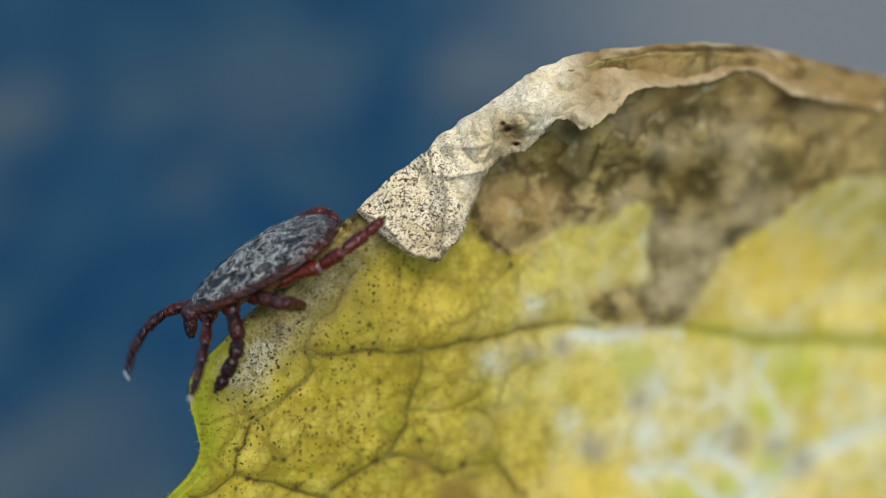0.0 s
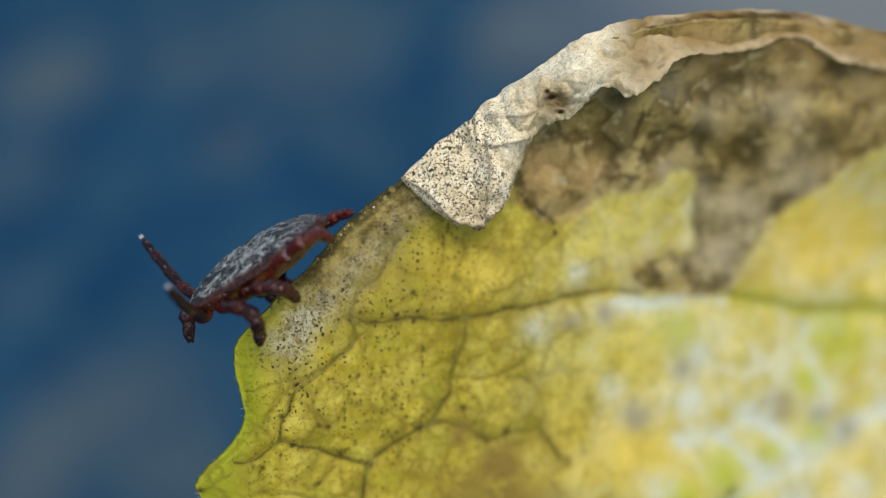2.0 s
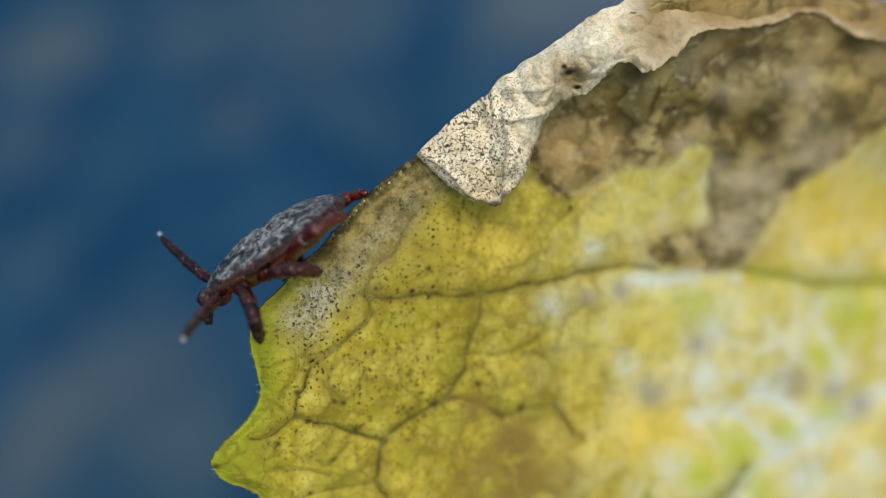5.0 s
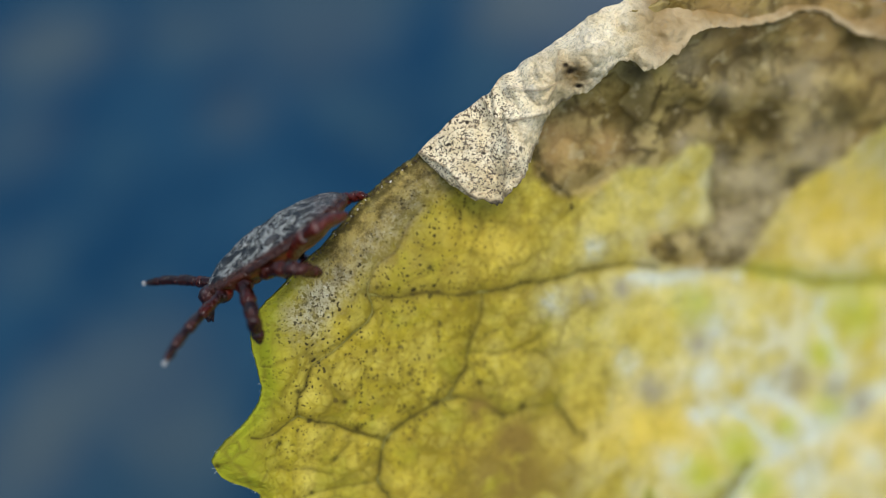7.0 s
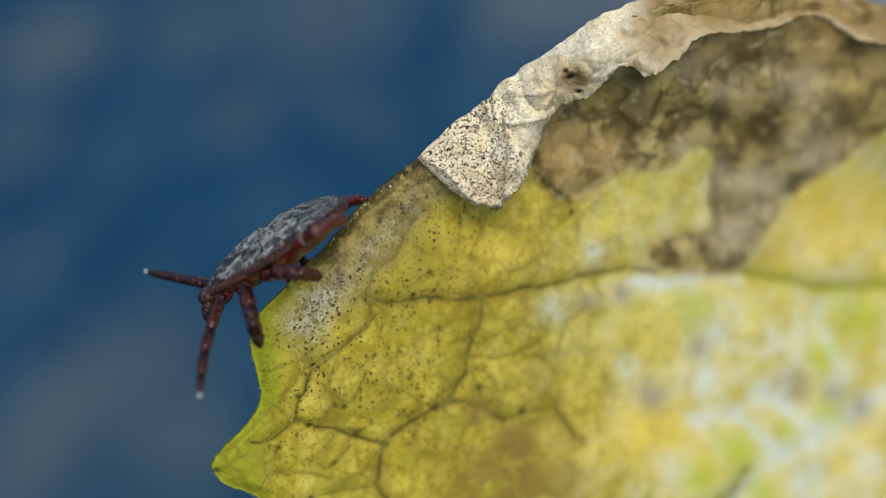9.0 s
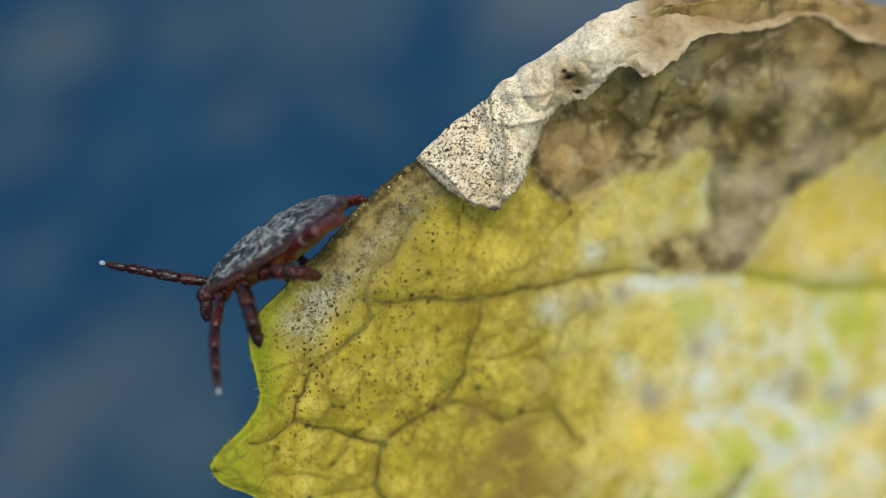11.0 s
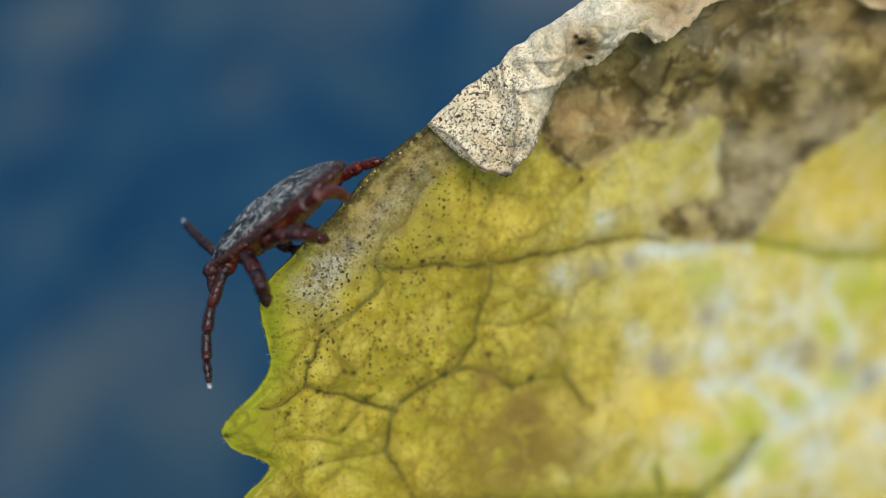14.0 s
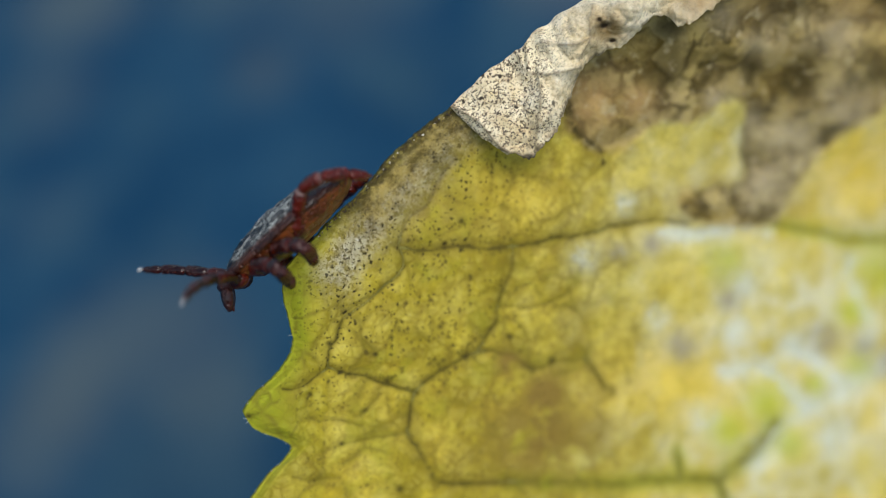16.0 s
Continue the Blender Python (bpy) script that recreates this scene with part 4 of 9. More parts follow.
def build_leg(tick, length, girth, hip, pad_size, pad_material, hide):
    """A leg of four stiff pieces: thigh, knee, shin, foot; the pale pad is the foot's end."""
    a, b, c, d = (q * length * MM for q in (0.36, 0.22, 0.24, 0.18))
    g = girth
    stub = 0.0 if pad_size > 0.9 else 0.10
    seed = hip[0] * 3 + hip[1]
    leg = piece("leg", bead("leg", a, [(0, 1.15 * g), (0.12, 1.22 * g), (0.22, 0.92 * g), (0.30, 1.0 * g), (0.40, 0.90 * g), (0.55, 1.04 * g), (0.84, 1.14 * g), (0.95, 1.0 * g), (1, 0.94 * g)], hide, seed, 0.03, hide == BACKLIT_LIMB), tick)
    knee = piece("knee", bead("knee", b, [(0, 0.92 * g), (0.12, 0.96 * g), (0.55, 1.06 * g), (0.85, 1.08 * g), (1, 0.92 * g)], hide, seed + 1, 0.02, hide == BACKLIT_LIMB), leg)
    shin = piece("shin", bead("shin", c, [(0, 0.86 * g), (0.12, 0.90 * g), (0.6, (0.96 + stub) * g), (0.86, (0.95 + stub) * g), (1, (0.76 + stub) * g)], hide, seed + 2, 0.02), leg)
    foot = piece("foot", bead("foot", d, [(0, (0.72 + stub) * g), (0.14, (0.80 + stub) * g), (0.45, (0.80 + stub) * g), (0.56, (0.66 + stub) * g), (0.70, (0.72 + stub) * g), (0.85, (0.56 + 1.4 * stub) * g), (1, (0.34 + 1.2 * stub) * g)], hide, seed + 3), leg)
    me = bead("pad", 0.17 * MM * pad_size, [(0, 0.24 * g), (0.4, 0.42 * g * pad_size), (0.8, 0.52 * g * pad_size), (1, 0.3 * g * pad_size)], pad_material, seed + 4)
    me.transform(Matrix.Translation((d - 0.01 * MM, 0, 0)))
    pad = piece("pad", me, leg, "whitish gripping pad" if pad_size > 0.9 else "brown gripping pad")
    leg.location = [q * MM for q in hip]
    return leg, knee, shin, foot, pad


def build_tick():
    tick = new("tick")
    tagged(tick, "dark ornate tick with marbled back clinging to the leaf edge", "tick")
    build_tick_body(tick)
    legs = {}
    for pair, (length, girth, hip) in enumerate(((2.9, 0.134, (1.62, 0.5, -0.25)), (2.35, 0.178, (1.05, 0.72, -0.32)),
                                                 (2.45, 0.180, (0.4, 0.82, -0.35)), (3.1, 0.162, (-0.3, 0.85, -0.33)))):
        for s in (1, -1):
            v, f = tube([((hip[0] + 0.02) * MM, s * hip[1] * q * MM, (hip[2] - 0.14 * (1 - q)) * MM) for q in (0.25, 0.45, 0.7, 0.95, 1.1)],
                        [0.10 * MM, 0.24 * MM, 0.26 * MM, 0.22 * MM, 0.12 * MM], 12, 0.8)
            piece("coxa", mesh_from("coxa", v, f, BACKLIT_LIMB), tick)
            legs[pair, s] = build_leg(tick, length, girth, (hip[0], s * hip[1], hip[2]), 0.95 if pair == 0 else 0.7, PAD if pair == 0 else HEAD, BACKLIT_LIMB if pair == 3 else LIMB)
    return tick, legs


build_ground()
leaf = build_leaf()
build_curl(leaf)
tick, legs = build_tick()


def carry(limb, thigh, knee, shin, foot):
    walk(limb[0], thigh)
    walk(limb[1], knee)
    walk(limb[2], shin)
    walk(limb[3], foot)
    walk(limb[4], foot)


def motions():
    walk(tick, [(0, pose(-0.003055, 0.000326, 0.060989, 12.43, 25.44, -160.54)),
        (0.1, pose(-0.003117, 0.000302, 0.060955, 12.99, 25.33, -160.64)),
        (0.2, pose(-0.003178, 0.000278, 0.060920, 13.55, 25.22, -160.74)),
        (0.5, pose(-0.003363, 0.000206, 0.060818, 15.22, 24.90, -161.04)),
        (0.7, pose(-0.003606, 0.000140, 0.060723, 18.30, 25.60, -160.40)),
        (1, pose(-0.003968, 0.000041, 0.060581, 22.92, 26.64, -159.44)),
        (1.2, pose(-0.004065, -0.000011, 0.060507, 25.21, 27.32, -158.80)),
        (1.5, pose(-0.004213, -0.000090, 0.060395, 28.66, 28.32, -157.83)),
        (1.7, pose(-0.004245, -0.000102, 0.060378, 28.56, 28.11, -158.04)),
        (2, pose(-0.004292, -0.000120, 0.060352, 28.41, 27.77, -158.36)),
        (2.2, pose(-0.004262, -0.000144, 0.060318, 28.25, 27.85, -158.28)),
        (2.5, pose(-0.004218, -0.000180, 0.060266, 28.00, 27.97, -158.17)),
        (2.7, pose(-0.004223, -0.000173, 0.060276, 27.77, 27.90, -158.23)),
        (3, pose(-0.004231, -0.000163, 0.060290, 27.42, 27.80, -158.34)),
        (3.2, pose(-0.004231, -0.000171, 0.060279, 27.42, 27.80, -158.34)),
        (3.5, pose(-0.004232, -0.000183, 0.060261, 27.42, 27.80, -158.34)),
        (3.7, pose(-0.004243, -0.000196, 0.060244, 27.53, 28.04, -158.10)),
        (4, pose(-0.004258, -0.000214, 0.060217, 27.70, 28.40, -157.75)),
        (4.2, pose(-0.004254, -0.000212, 0.060220, 27.67, 28.35, -157.80)),
        (6.3, pose(-0.004210, -0.000186, 0.060257, 27.44, 27.85, -158.29)),
        (6.5, pose(-0.004206, -0.000184, 0.060260, 27.42, 27.80, -158.34)),
        (7, pose(-0.004215, -0.000177, 0.060270, 27.39, 27.72, -158.41)),
        (7.5, pose(-0.004205, -0.000166, 0.060286, 27.35, 27.64, -158.49)),
        (8, pose(-0.004205, -0.000160, 0.060294, 27.25, 27.42, -158.70)),
        (8.5, pose(-0.004206, -0.000154, 0.060304, 27.22, 27.35, -158.77)),
        (9, pose(-0.004195, -0.000145, 0.060316, 27.12, 27.12, -158.99)),
        (9.2, pose(-0.004195, -0.000143, 0.060319, 27.11, 27.10, -159.00)),
        (11.3, pose(-0.004195, -0.000118, 0.060354, 27.04, 26.93, -159.17)),
        (11.5, pose(-0.004195, -0.000116, 0.060357, 27.03, 26.91, -159.18)),
        (11.7, pose(-0.004190, -0.000106, 0.060371, 27.06, 26.98, -159.12)),
        (12, pose(-0.004182, -0.000092, 0.060392, 27.10, 27.07, -159.03)),
        (12.2, pose(-0.004202, -0.000106, 0.060371, 27.63, 27.36, -158.76)),
        (12.5, pose(-0.004233, -0.000128, 0.060340, 28.42, 27.79, -158.35)),
        (12.7, pose(-0.004250, -0.000138, 0.060326, 28.56, 28.10, -158.04)),
        (13, pose(-0.004275, -0.000151, 0.060307, 28.78, 28.57, -157.58)),
        (13.2, pose(-0.004276, -0.000153, 0.060304, 28.85, 28.72, -157.44)),
        (13.5, pose(-0.004277, -0.000156, 0.060300, 28.95, 28.93, -157.23)),
        (13.7, pose(-0.004340, -0.000167, 0.060285, 30.89, 29.63, -156.53)),
        (14, pose(-0.004433, -0.000182, 0.060262, 33.84, 30.70, -155.43)),
        (14.2, pose(-0.004424, -0.000225, 0.060201, 35.71, 31.20, -154.91)),
        (14.5, pose(-0.004409, -0.000289, 0.060110, 38.52, 31.94, -154.12)),
        (14.7, pose(-0.004401, -0.000321, 0.060065, 37.64, 31.78, -154.29)),
        (15, pose(-0.004387, -0.000369, 0.059996, 36.30, 31.54, -154.54)),
        (15.2, pose(-0.004460, -0.000432, 0.059905, 38.66, 32.17, -153.86)),
        (15.5, pose(-0.004569, -0.000528, 0.059770, 42.21, 33.10, -152.84)),
        (15.7, pose(-0.004625, -0.000566, 0.059714, 43.34, 32.98, -152.97)),
        (16, pose(-0.004711, -0.000625, 0.059631, 45.03, 32.81, -153.17))])
    carry(legs[0, 1],
        [(0, pose(0.001620, 0.000500, -0.000250, 0.00, 10.36, 68.39)),
        (0.1, pose(0.001620, 0.000500, -0.000250, 1.29, 13.39, 73.93)),
        (0.2, pose(0.001620, 0.000500, -0.000250, 2.44, 15.59, 78.20)),
        (0.5, pose(0.001620, 0.000500, -0.000250, 2.62, 10.72, 79.23)),
        (0.7, pose(0.001620, 0.000500, -0.000250, -9.86, 7.71, 14.72)),
        (1, pose(0.001620, 0.000500, -0.000250, -3.34, 12.78, 48.48)),
        (1.2, pose(0.001620, 0.000500, -0.000250, -8.47, -7.32, 81.93)),
        (1.5, pose(0.001620, 0.000500, -0.000250, -24.92, 7.77, 24.67)),
        (1.7, pose(0.001620, 0.000500, -0.000250, -48.49, -25.62, 77.30)),
        (2, pose(0.001620, 0.000500, -0.000250, -51.64, -24.70, 84.29)),
        (2.2, pose(0.001620, 0.000500, -0.000250, -45.34, 3.33, 58.35)),
        (2.5, pose(0.001620, 0.000500, -0.000250, -46.03, -4.13, 72.22)),
        (2.7, pose(0.001620, 0.000500, -0.000250, -46.92, -3.43, 80.87)),
        (3, pose(0.001620, 0.000500, -0.000250, -61.42, 2.06, 23.79)),
        (3.2, pose(0.001620, 0.000500, -0.000250, -60.13, 19.99, 24.48)),
        (3.5, pose(0.001620, 0.000500, -0.000250, -56.73, -17.14, 74.39)),
        (3.7, pose(0.001620, 0.000500, -0.000250, -60.09, -22.78, 84.19)),
        (4, pose(0.001620, 0.000500, -0.000250, -52.19, 14.77, 49.56)),
        (4.2, pose(0.001620, 0.000500, -0.000250, -50.13, -5.78, 74.33)),
        (6.3, pose(0.001620, 0.000500, -0.000250, -50.50, -13.53, 35.11)),
        (6.5, pose(0.001620, 0.000500, -0.000250, -48.50, 4.02, 20.56)),
        (7, pose(0.001620, 0.000500, -0.000250, -51.60, -1.36, 51.09)),
        (7.5, pose(0.001620, 0.000500, -0.000250, -52.01, 8.16, 41.40)),
        (8, pose(0.001620, 0.000500, -0.000250, -54.54, -7.54, 75.14)),
        (8.5, pose(0.001620, 0.000500, -0.000250, -53.83, 29.03, 49.79)),
        (9, pose(0.001620, 0.000500, -0.000250, -53.35, 21.00, 50.27)),
        (9.2, pose(0.001620, 0.000500, -0.000250, -53.06, 21.63, 51.09)),
        (11.3, pose(0.001620, 0.000500, -0.000250, -49.85, 25.79, 59.68)),
        (11.5, pose(0.001620, 0.000500, -0.000250, -52.52, 33.45, 53.85)),
        (11.7, pose(0.001620, 0.000500, -0.000250, -42.59, 20.56, 77.68)),
        (12, pose(0.001620, 0.000500, -0.000250, -50.60, 17.64, 58.03)),
        (12.2, pose(0.001620, 0.000500, -0.000250, -72.82, 23.01, 13.09)),
        (12.5, pose(0.001620, 0.000500, -0.000250, -72.72, 25.76, 13.30)),
        (12.7, pose(0.001620, 0.000500, -0.000250, -59.57, 24.50, 52.42)),
        (13, pose(0.001620, 0.000500, -0.000250, -80.60, 20.48, 12.25)),
        (13.2, pose(0.001620, 0.000500, -0.000250, -69.14, -10.77, 47.55)),
        (13.5, pose(0.001620, 0.000500, -0.000250, -67.16, 1.34, 9.03)),
        (13.7, pose(0.001620, 0.000500, -0.000250, -66.58, 13.95, 10.40)),
        (14, pose(0.001620, 0.000500, -0.000250, -65.46, 30.18, 11.30)),
        (14.2, pose(0.001620, 0.000500, -0.000250, -50.63, 16.82, 59.02)),
        (14.5, pose(0.001620, 0.000500, -0.000250, -54.43, 28.19, 48.17)),
        (14.7, pose(0.001620, 0.000500, -0.000250, -54.76, 42.63, 46.02)),
        (15, pose(0.001620, 0.000500, -0.000250, -37.74, 5.46, 80.46)),
        (15.2, pose(0.001620, 0.000500, -0.000250, -61.06, 0.11, 19.88)),
        (15.5, pose(0.001620, 0.000500, -0.000250, -60.75, 8.11, 25.24)),
        (15.7, pose(0.001620, 0.000500, -0.000250, -61.44, 17.15, 20.17)),
        (16, pose(0.001620, 0.000500, -0.000250, -60.41, -13.81, 73.42))],
        [(0, pose(0.001044, 0.000000, -0.000000, 0.12, -2.76, -0.66)),
        (0.1, pose(0.001044, 0.000000, 0.000000, -0.06, -4.16, -3.03)),
        (0.2, pose(0.001044, -0.000000, 0.000000, -0.10, -5.24, -5.31)),
        (0.5, pose(0.001044, 0.000000, -0.000000, -0.79, -3.10, -2.06)),
        (0.7, pose(0.001044, 0.000000, 0.000000, -6.38, 3.62, 6.69)),
        (1, pose(0.001044, -0.000000, 0.000000, -5.07, 4.16, 4.98)),
        (1.2, pose(0.001044, 0.000000, 0.000000, -2.63, 0.34, 0.88)),
        (1.5, pose(0.001044, 0.000000, 0.000000, -9.73, 6.39, 8.19)),
        (1.7, pose(0.001044, -0.000000, 0.000000, 0.62, -8.05, 0.65)),
        (2, pose(0.001044, -0.000000, -0.000000, -0.22, -8.90, 1.60)),
        (2.2, pose(0.001044, 0.000000, 0.000000, -0.96, 1.10, 6.43)),
        (2.5, pose(0.001044, 0.000000, 0.000000, 0.77, 0.76, 3.64)),
        (2.7, pose(0.001044, -0.000000, 0.000000, 1.13, -0.14, 1.68)),
        (3, pose(0.001044, -0.000000, -0.000000, 1.09, -2.88, 1.88)),
        (3.2, pose(0.001044, -0.000000, 0.000000, 0.38, -1.20, 7.52)),
        (3.5, pose(0.001044, -0.000000, -0.000000, 7.11, -2.19, -0.44)),
        (3.7, pose(0.001044, 0.000000, 0.000000, 7.05, 1.91, 1.52)),
        (4, pose(0.001044, -0.000000, 0.000000, 3.51, -0.71, 6.91)),
        (4.2, pose(0.001044, -0.000000, 0.000000, 6.66, 0.07, 2.36)),
        (6.3, pose(0.001044, 0.000000, 0.000000, 5.61, 0.33, 5.06)),
        (6.5, pose(0.001044, -0.000000, -0.000000, 3.38, 0.99, 8.33)),
        (7, pose(0.001044, -0.000000, 0.000000, 6.85, -0.43, 3.73)),
        (7.5, pose(0.001044, -0.000000, -0.000000, 5.89, 0.84, 9.39)),
        (8, pose(0.001044, 0.000000, 0.000000, 10.27, -0.27, 1.62)),
        (8.5, pose(0.001044, 0.000000, 0.000000, 6.25, -2.19, 2.64)),
        (9, pose(0.001044, 0.000000, -0.000000, 6.55, -1.50, 5.96)),
        (9.2, pose(0.001044, -0.000000, 0.000000, 6.54, -1.52, 6.29)),
        (11.3, pose(0.001044, -0.000000, 0.000000, 6.69, -2.04, 7.05)),
        (11.5, pose(0.001044, 0.000000, -0.000000, 5.45, -2.37, 6.55)),
        (11.7, pose(0.001044, 0.000000, -0.000000, 7.63, -1.95, 2.74)),
        (12, pose(0.001044, 0.000000, 0.000000, 7.59, -1.58, 3.25)),
        (12.2, pose(0.001044, 0.000000, 0.000000, 3.98, -0.42, 5.03)),
        (12.5, pose(0.001044, -0.000000, 0.000000, 3.91, -0.51, 3.63)),
        (12.7, pose(0.001044, -0.000000, -0.000000, 4.80, -2.33, 4.55)),
        (13, pose(0.001044, 0.000000, 0.000000, 1.71, -1.02, 7.29)),
        (13.2, pose(0.001044, -0.000000, -0.000000, 7.34, -1.46, 2.32)),
        (13.5, pose(0.001044, 0.000000, 0.000000, 3.98, 1.33, 9.25)),
        (13.7, pose(0.001044, -0.000000, 0.000000, 5.06, 3.98, 17.52)),
        (14, pose(0.001044, 0.000000, 0.000000, 3.74, 2.74, 11.05)),
        (14.2, pose(0.001044, -0.000000, 0.000000, 10.08, -1.71, 0.41)),
        (14.5, pose(0.001044, 0.000000, 0.000000, 9.49, -1.34, 3.98)),
        (14.7, pose(0.001044, 0.000000, 0.000000, 8.47, -1.67, 7.18)),
        (15, pose(0.001044, 0.000000, -0.000000, 11.18, -0.52, 0.73)),
        (15.2, pose(0.001044, 0.000000, 0.000000, 2.09, 10.01, 21.58)),
        (15.5, pose(0.001044, -0.000000, 0.000000, 2.48, 4.21, 13.51)),
        (15.7, pose(0.001044, -0.000000, -0.000000, 0.58, -1.75, 3.82)),
        (16, pose(0.001044, -0.000000, -0.000000, 4.08, 5.67, 4.79))],
        [(0, pose(0.001681, -0.000007, 0.000031, 0.29, -5.50, -1.60)),
        (0.1, pose(0.001679, -0.000034, 0.000046, 0.27, -8.88, -6.33)),
        (0.2, pose(0.001677, -0.000059, 0.000058, 0.63, -11.93, -10.91)),
        (0.5, pose(0.001681, -0.000023, 0.000035, -1.16, -6.63, -4.50)),
        (0.7, pose(0.001676, 0.000074, -0.000040, -9.96, 8.28, 12.82)),
        (1, pose(0.001678, 0.000055, -0.000046, -7.80, 6.85, 9.00)),
        (1.2, pose(0.001682, 0.000010, -0.000004, -2.91, 1.28, 1.99)),
        (1.5, pose(0.001672, 0.000090, -0.000071, -13.04, 12.02, 16.00)),
        (1.7, pose(0.001676, 0.000007, 0.000089, 6.80, -11.77, 2.26)),
        (2, pose(0.001674, 0.000018, 0.000099, 5.92, -10.74, 3.25)),
        (2.2, pose(0.001678, 0.000071, -0.000012, 2.31, 1.78, 13.39)),
        (2.5, pose(0.001681, 0.000040, -0.000008, 5.67, 1.26, 7.41)),
        (2.7, pose(0.001682, 0.000019, 0.000002, 6.38, -0.06, 4.69)),
        (3, pose(0.001681, 0.000021, 0.000032, 4.26, -5.16, 3.43)),
        (3.2, pose(0.001676, 0.000083, 0.000013, 3.24, -1.69, 16.42)),
        (3.5, pose(0.001682, -0.000005, 0.000024, 17.20, -6.00, -1.78)),
        (3.7, pose(0.001681, 0.000017, -0.000021, 17.59, 5.61, 4.61)),
        (4, pose(0.001677, 0.000077, 0.000008, 8.98, -1.70, 12.75)),
        (4.2, pose(0.001681, 0.000026, -0.000001, 14.49, 0.26, 5.09)),
        (6.3, pose(0.001680, 0.000056, -0.000004, 12.06, 1.12, 10.24)),
        (6.5, pose(0.001675, 0.000092, -0.000011, 7.72, 2.54, 16.72)),
        (7, pose(0.001681, 0.000041, 0.000005, 14.46, -0.58, 7.56)),
        (7.5, pose(0.001673, 0.000104, -0.000009, 12.53, 0.97, 17.82)),
        (8, pose(0.001682, 0.000018, 0.000003, 20.53, -0.22, 3.81)),
        (8.5, pose(0.001681, 0.000029, 0.000024, 12.43, -4.00, 4.75)),
        (9, pose(0.001678, 0.000066, 0.000017, 12.86, -3.03, 10.26)),
        (9.2, pose(0.001678, 0.000070, 0.000017, 12.82, -3.10, 10.82)),
        (11.3, pose(0.001677, 0.000078, 0.000023, 13.02, -4.04, 11.18)),
        (11.5, pose(0.001677, 0.000073, 0.000026, 11.02, -4.52, 10.66)),
        (11.7, pose(0.001681, 0.000031, 0.000022, 14.51, -3.65, 4.80)),
        (12, pose(0.001681, 0.000036, 0.000018, 14.48, -2.94, 6.15)),
        (12.2, pose(0.001680, 0.000056, 0.000005, 7.57, -0.93, 9.89)),
        (12.5, pose(0.001681, 0.000040, 0.000006, 7.45, -1.06, 7.70)),
        (12.7, pose(0.001679, 0.000051, 0.000026, 9.51, -4.58, 9.64)),
        (13, pose(0.001677, 0.000081, 0.000011, 2.88, -2.11, 14.35)),
        (13.2, pose(0.001681, 0.000026, 0.000016, 14.14, -2.47, 4.82)),
        (13.5, pose(0.001674, 0.000103, -0.000015, 7.36, 2.34, 17.74)),
        (13.7, pose(0.001651, 0.000192, -0.000044, 10.24, 6.78, 32.39)),
        (14, pose(0.001669, 0.000122, -0.000030, 7.31, 4.49, 19.71)),
        (14.2, pose(0.001682, 0.000005, 0.000019, 18.26, -3.09, 0.69)),
        (14.5, pose(0.001680, 0.000044, 0.000015, 17.03, -2.44, 7.84)),
        (14.7, pose(0.001677, 0.000080, 0.000019, 14.94, -3.36, 12.82)),
        (15, pose(0.001682, 0.000008, 0.000006, 20.03, -0.74, 1.78)),
        (15.2, pose(0.001628, 0.000231, -0.000111, 7.33, 13.19, 35.70)),
        (15.5, pose(0.001663, 0.000149, -0.000047, 7.56, 6.48, 24.65)),
        (15.7, pose(0.001680, 0.000042, 0.000019, 4.48, -2.46, 8.10)),
        (16, pose(0.001677, 0.000053, -0.000063, 12.12, 11.56, 12.25))],
        [(0, pose(0.002374, -0.000027, 0.000097, 0.53, -8.73, -2.97)),
        (0.1, pose(0.002363, -0.000109, 0.000154, 1.12, -14.79, -10.05)),
        (0.2, pose(0.002345, -0.000188, 0.000202, 2.31, -20.31, -16.41)),
        (0.5, pose(0.002370, -0.000077, 0.000115, -1.01, -11.34, -7.54)),
        (0.7, pose(0.002348, 0.000227, -0.000140, -11.37, 14.36, 19.25)),
        (1, pose(0.002360, 0.000163, -0.000129, -8.52, 8.82, 12.60)),
        (1.2, pose(0.002377, 0.000034, -0.000019, -0.16, 4.82, 10.23)),
        (1.5, pose(0.002326, 0.000278, -0.000216, -18.90, 17.09, 23.76)),
        (1.7, pose(0.002357, 0.000034, 0.000231, 13.27, -13.90, 3.81)),
        (2, pose(0.002357, 0.000056, 0.000228, 12.52, -11.49, 4.47)),
        (2.2, pose(0.002355, 0.000233, -0.000034, 5.97, 1.67, 21.11)),
        (2.5, pose(0.002371, 0.000130, -0.000024, 11.07, 1.38, 11.55)),
        (2.7, pose(0.002375, 0.000076, 0.000002, 11.90, -2.45, 13.94)),
        (3, pose(0.002373, 0.000062, 0.000095, 2.45, -7.19, 4.90)),
        (3.2, pose(0.002344, 0.000280, 0.000034, 0.98, -1.43, 27.93)),
        (3.5, pose(0.002373, -0.000026, 0.000097, 30.06, -19.84, -2.52)),
        (3.7, pose(0.002372, 0.000073, -0.000089, 31.19, 11.10, 15.41)),
        (4, pose(0.002356, 0.000230, 0.000029, 13.20, -2.93, 18.09)),
        (4.2, pose(0.002375, 0.000088, -0.000004, 21.07, 0.40, 8.74)),
        (6.3, pose(0.002364, 0.000180, -0.000017, 16.46, 2.37, 16.29)),
        (6.5, pose(0.002341, 0.000292, -0.000042, 10.22, 4.67, 25.79)),
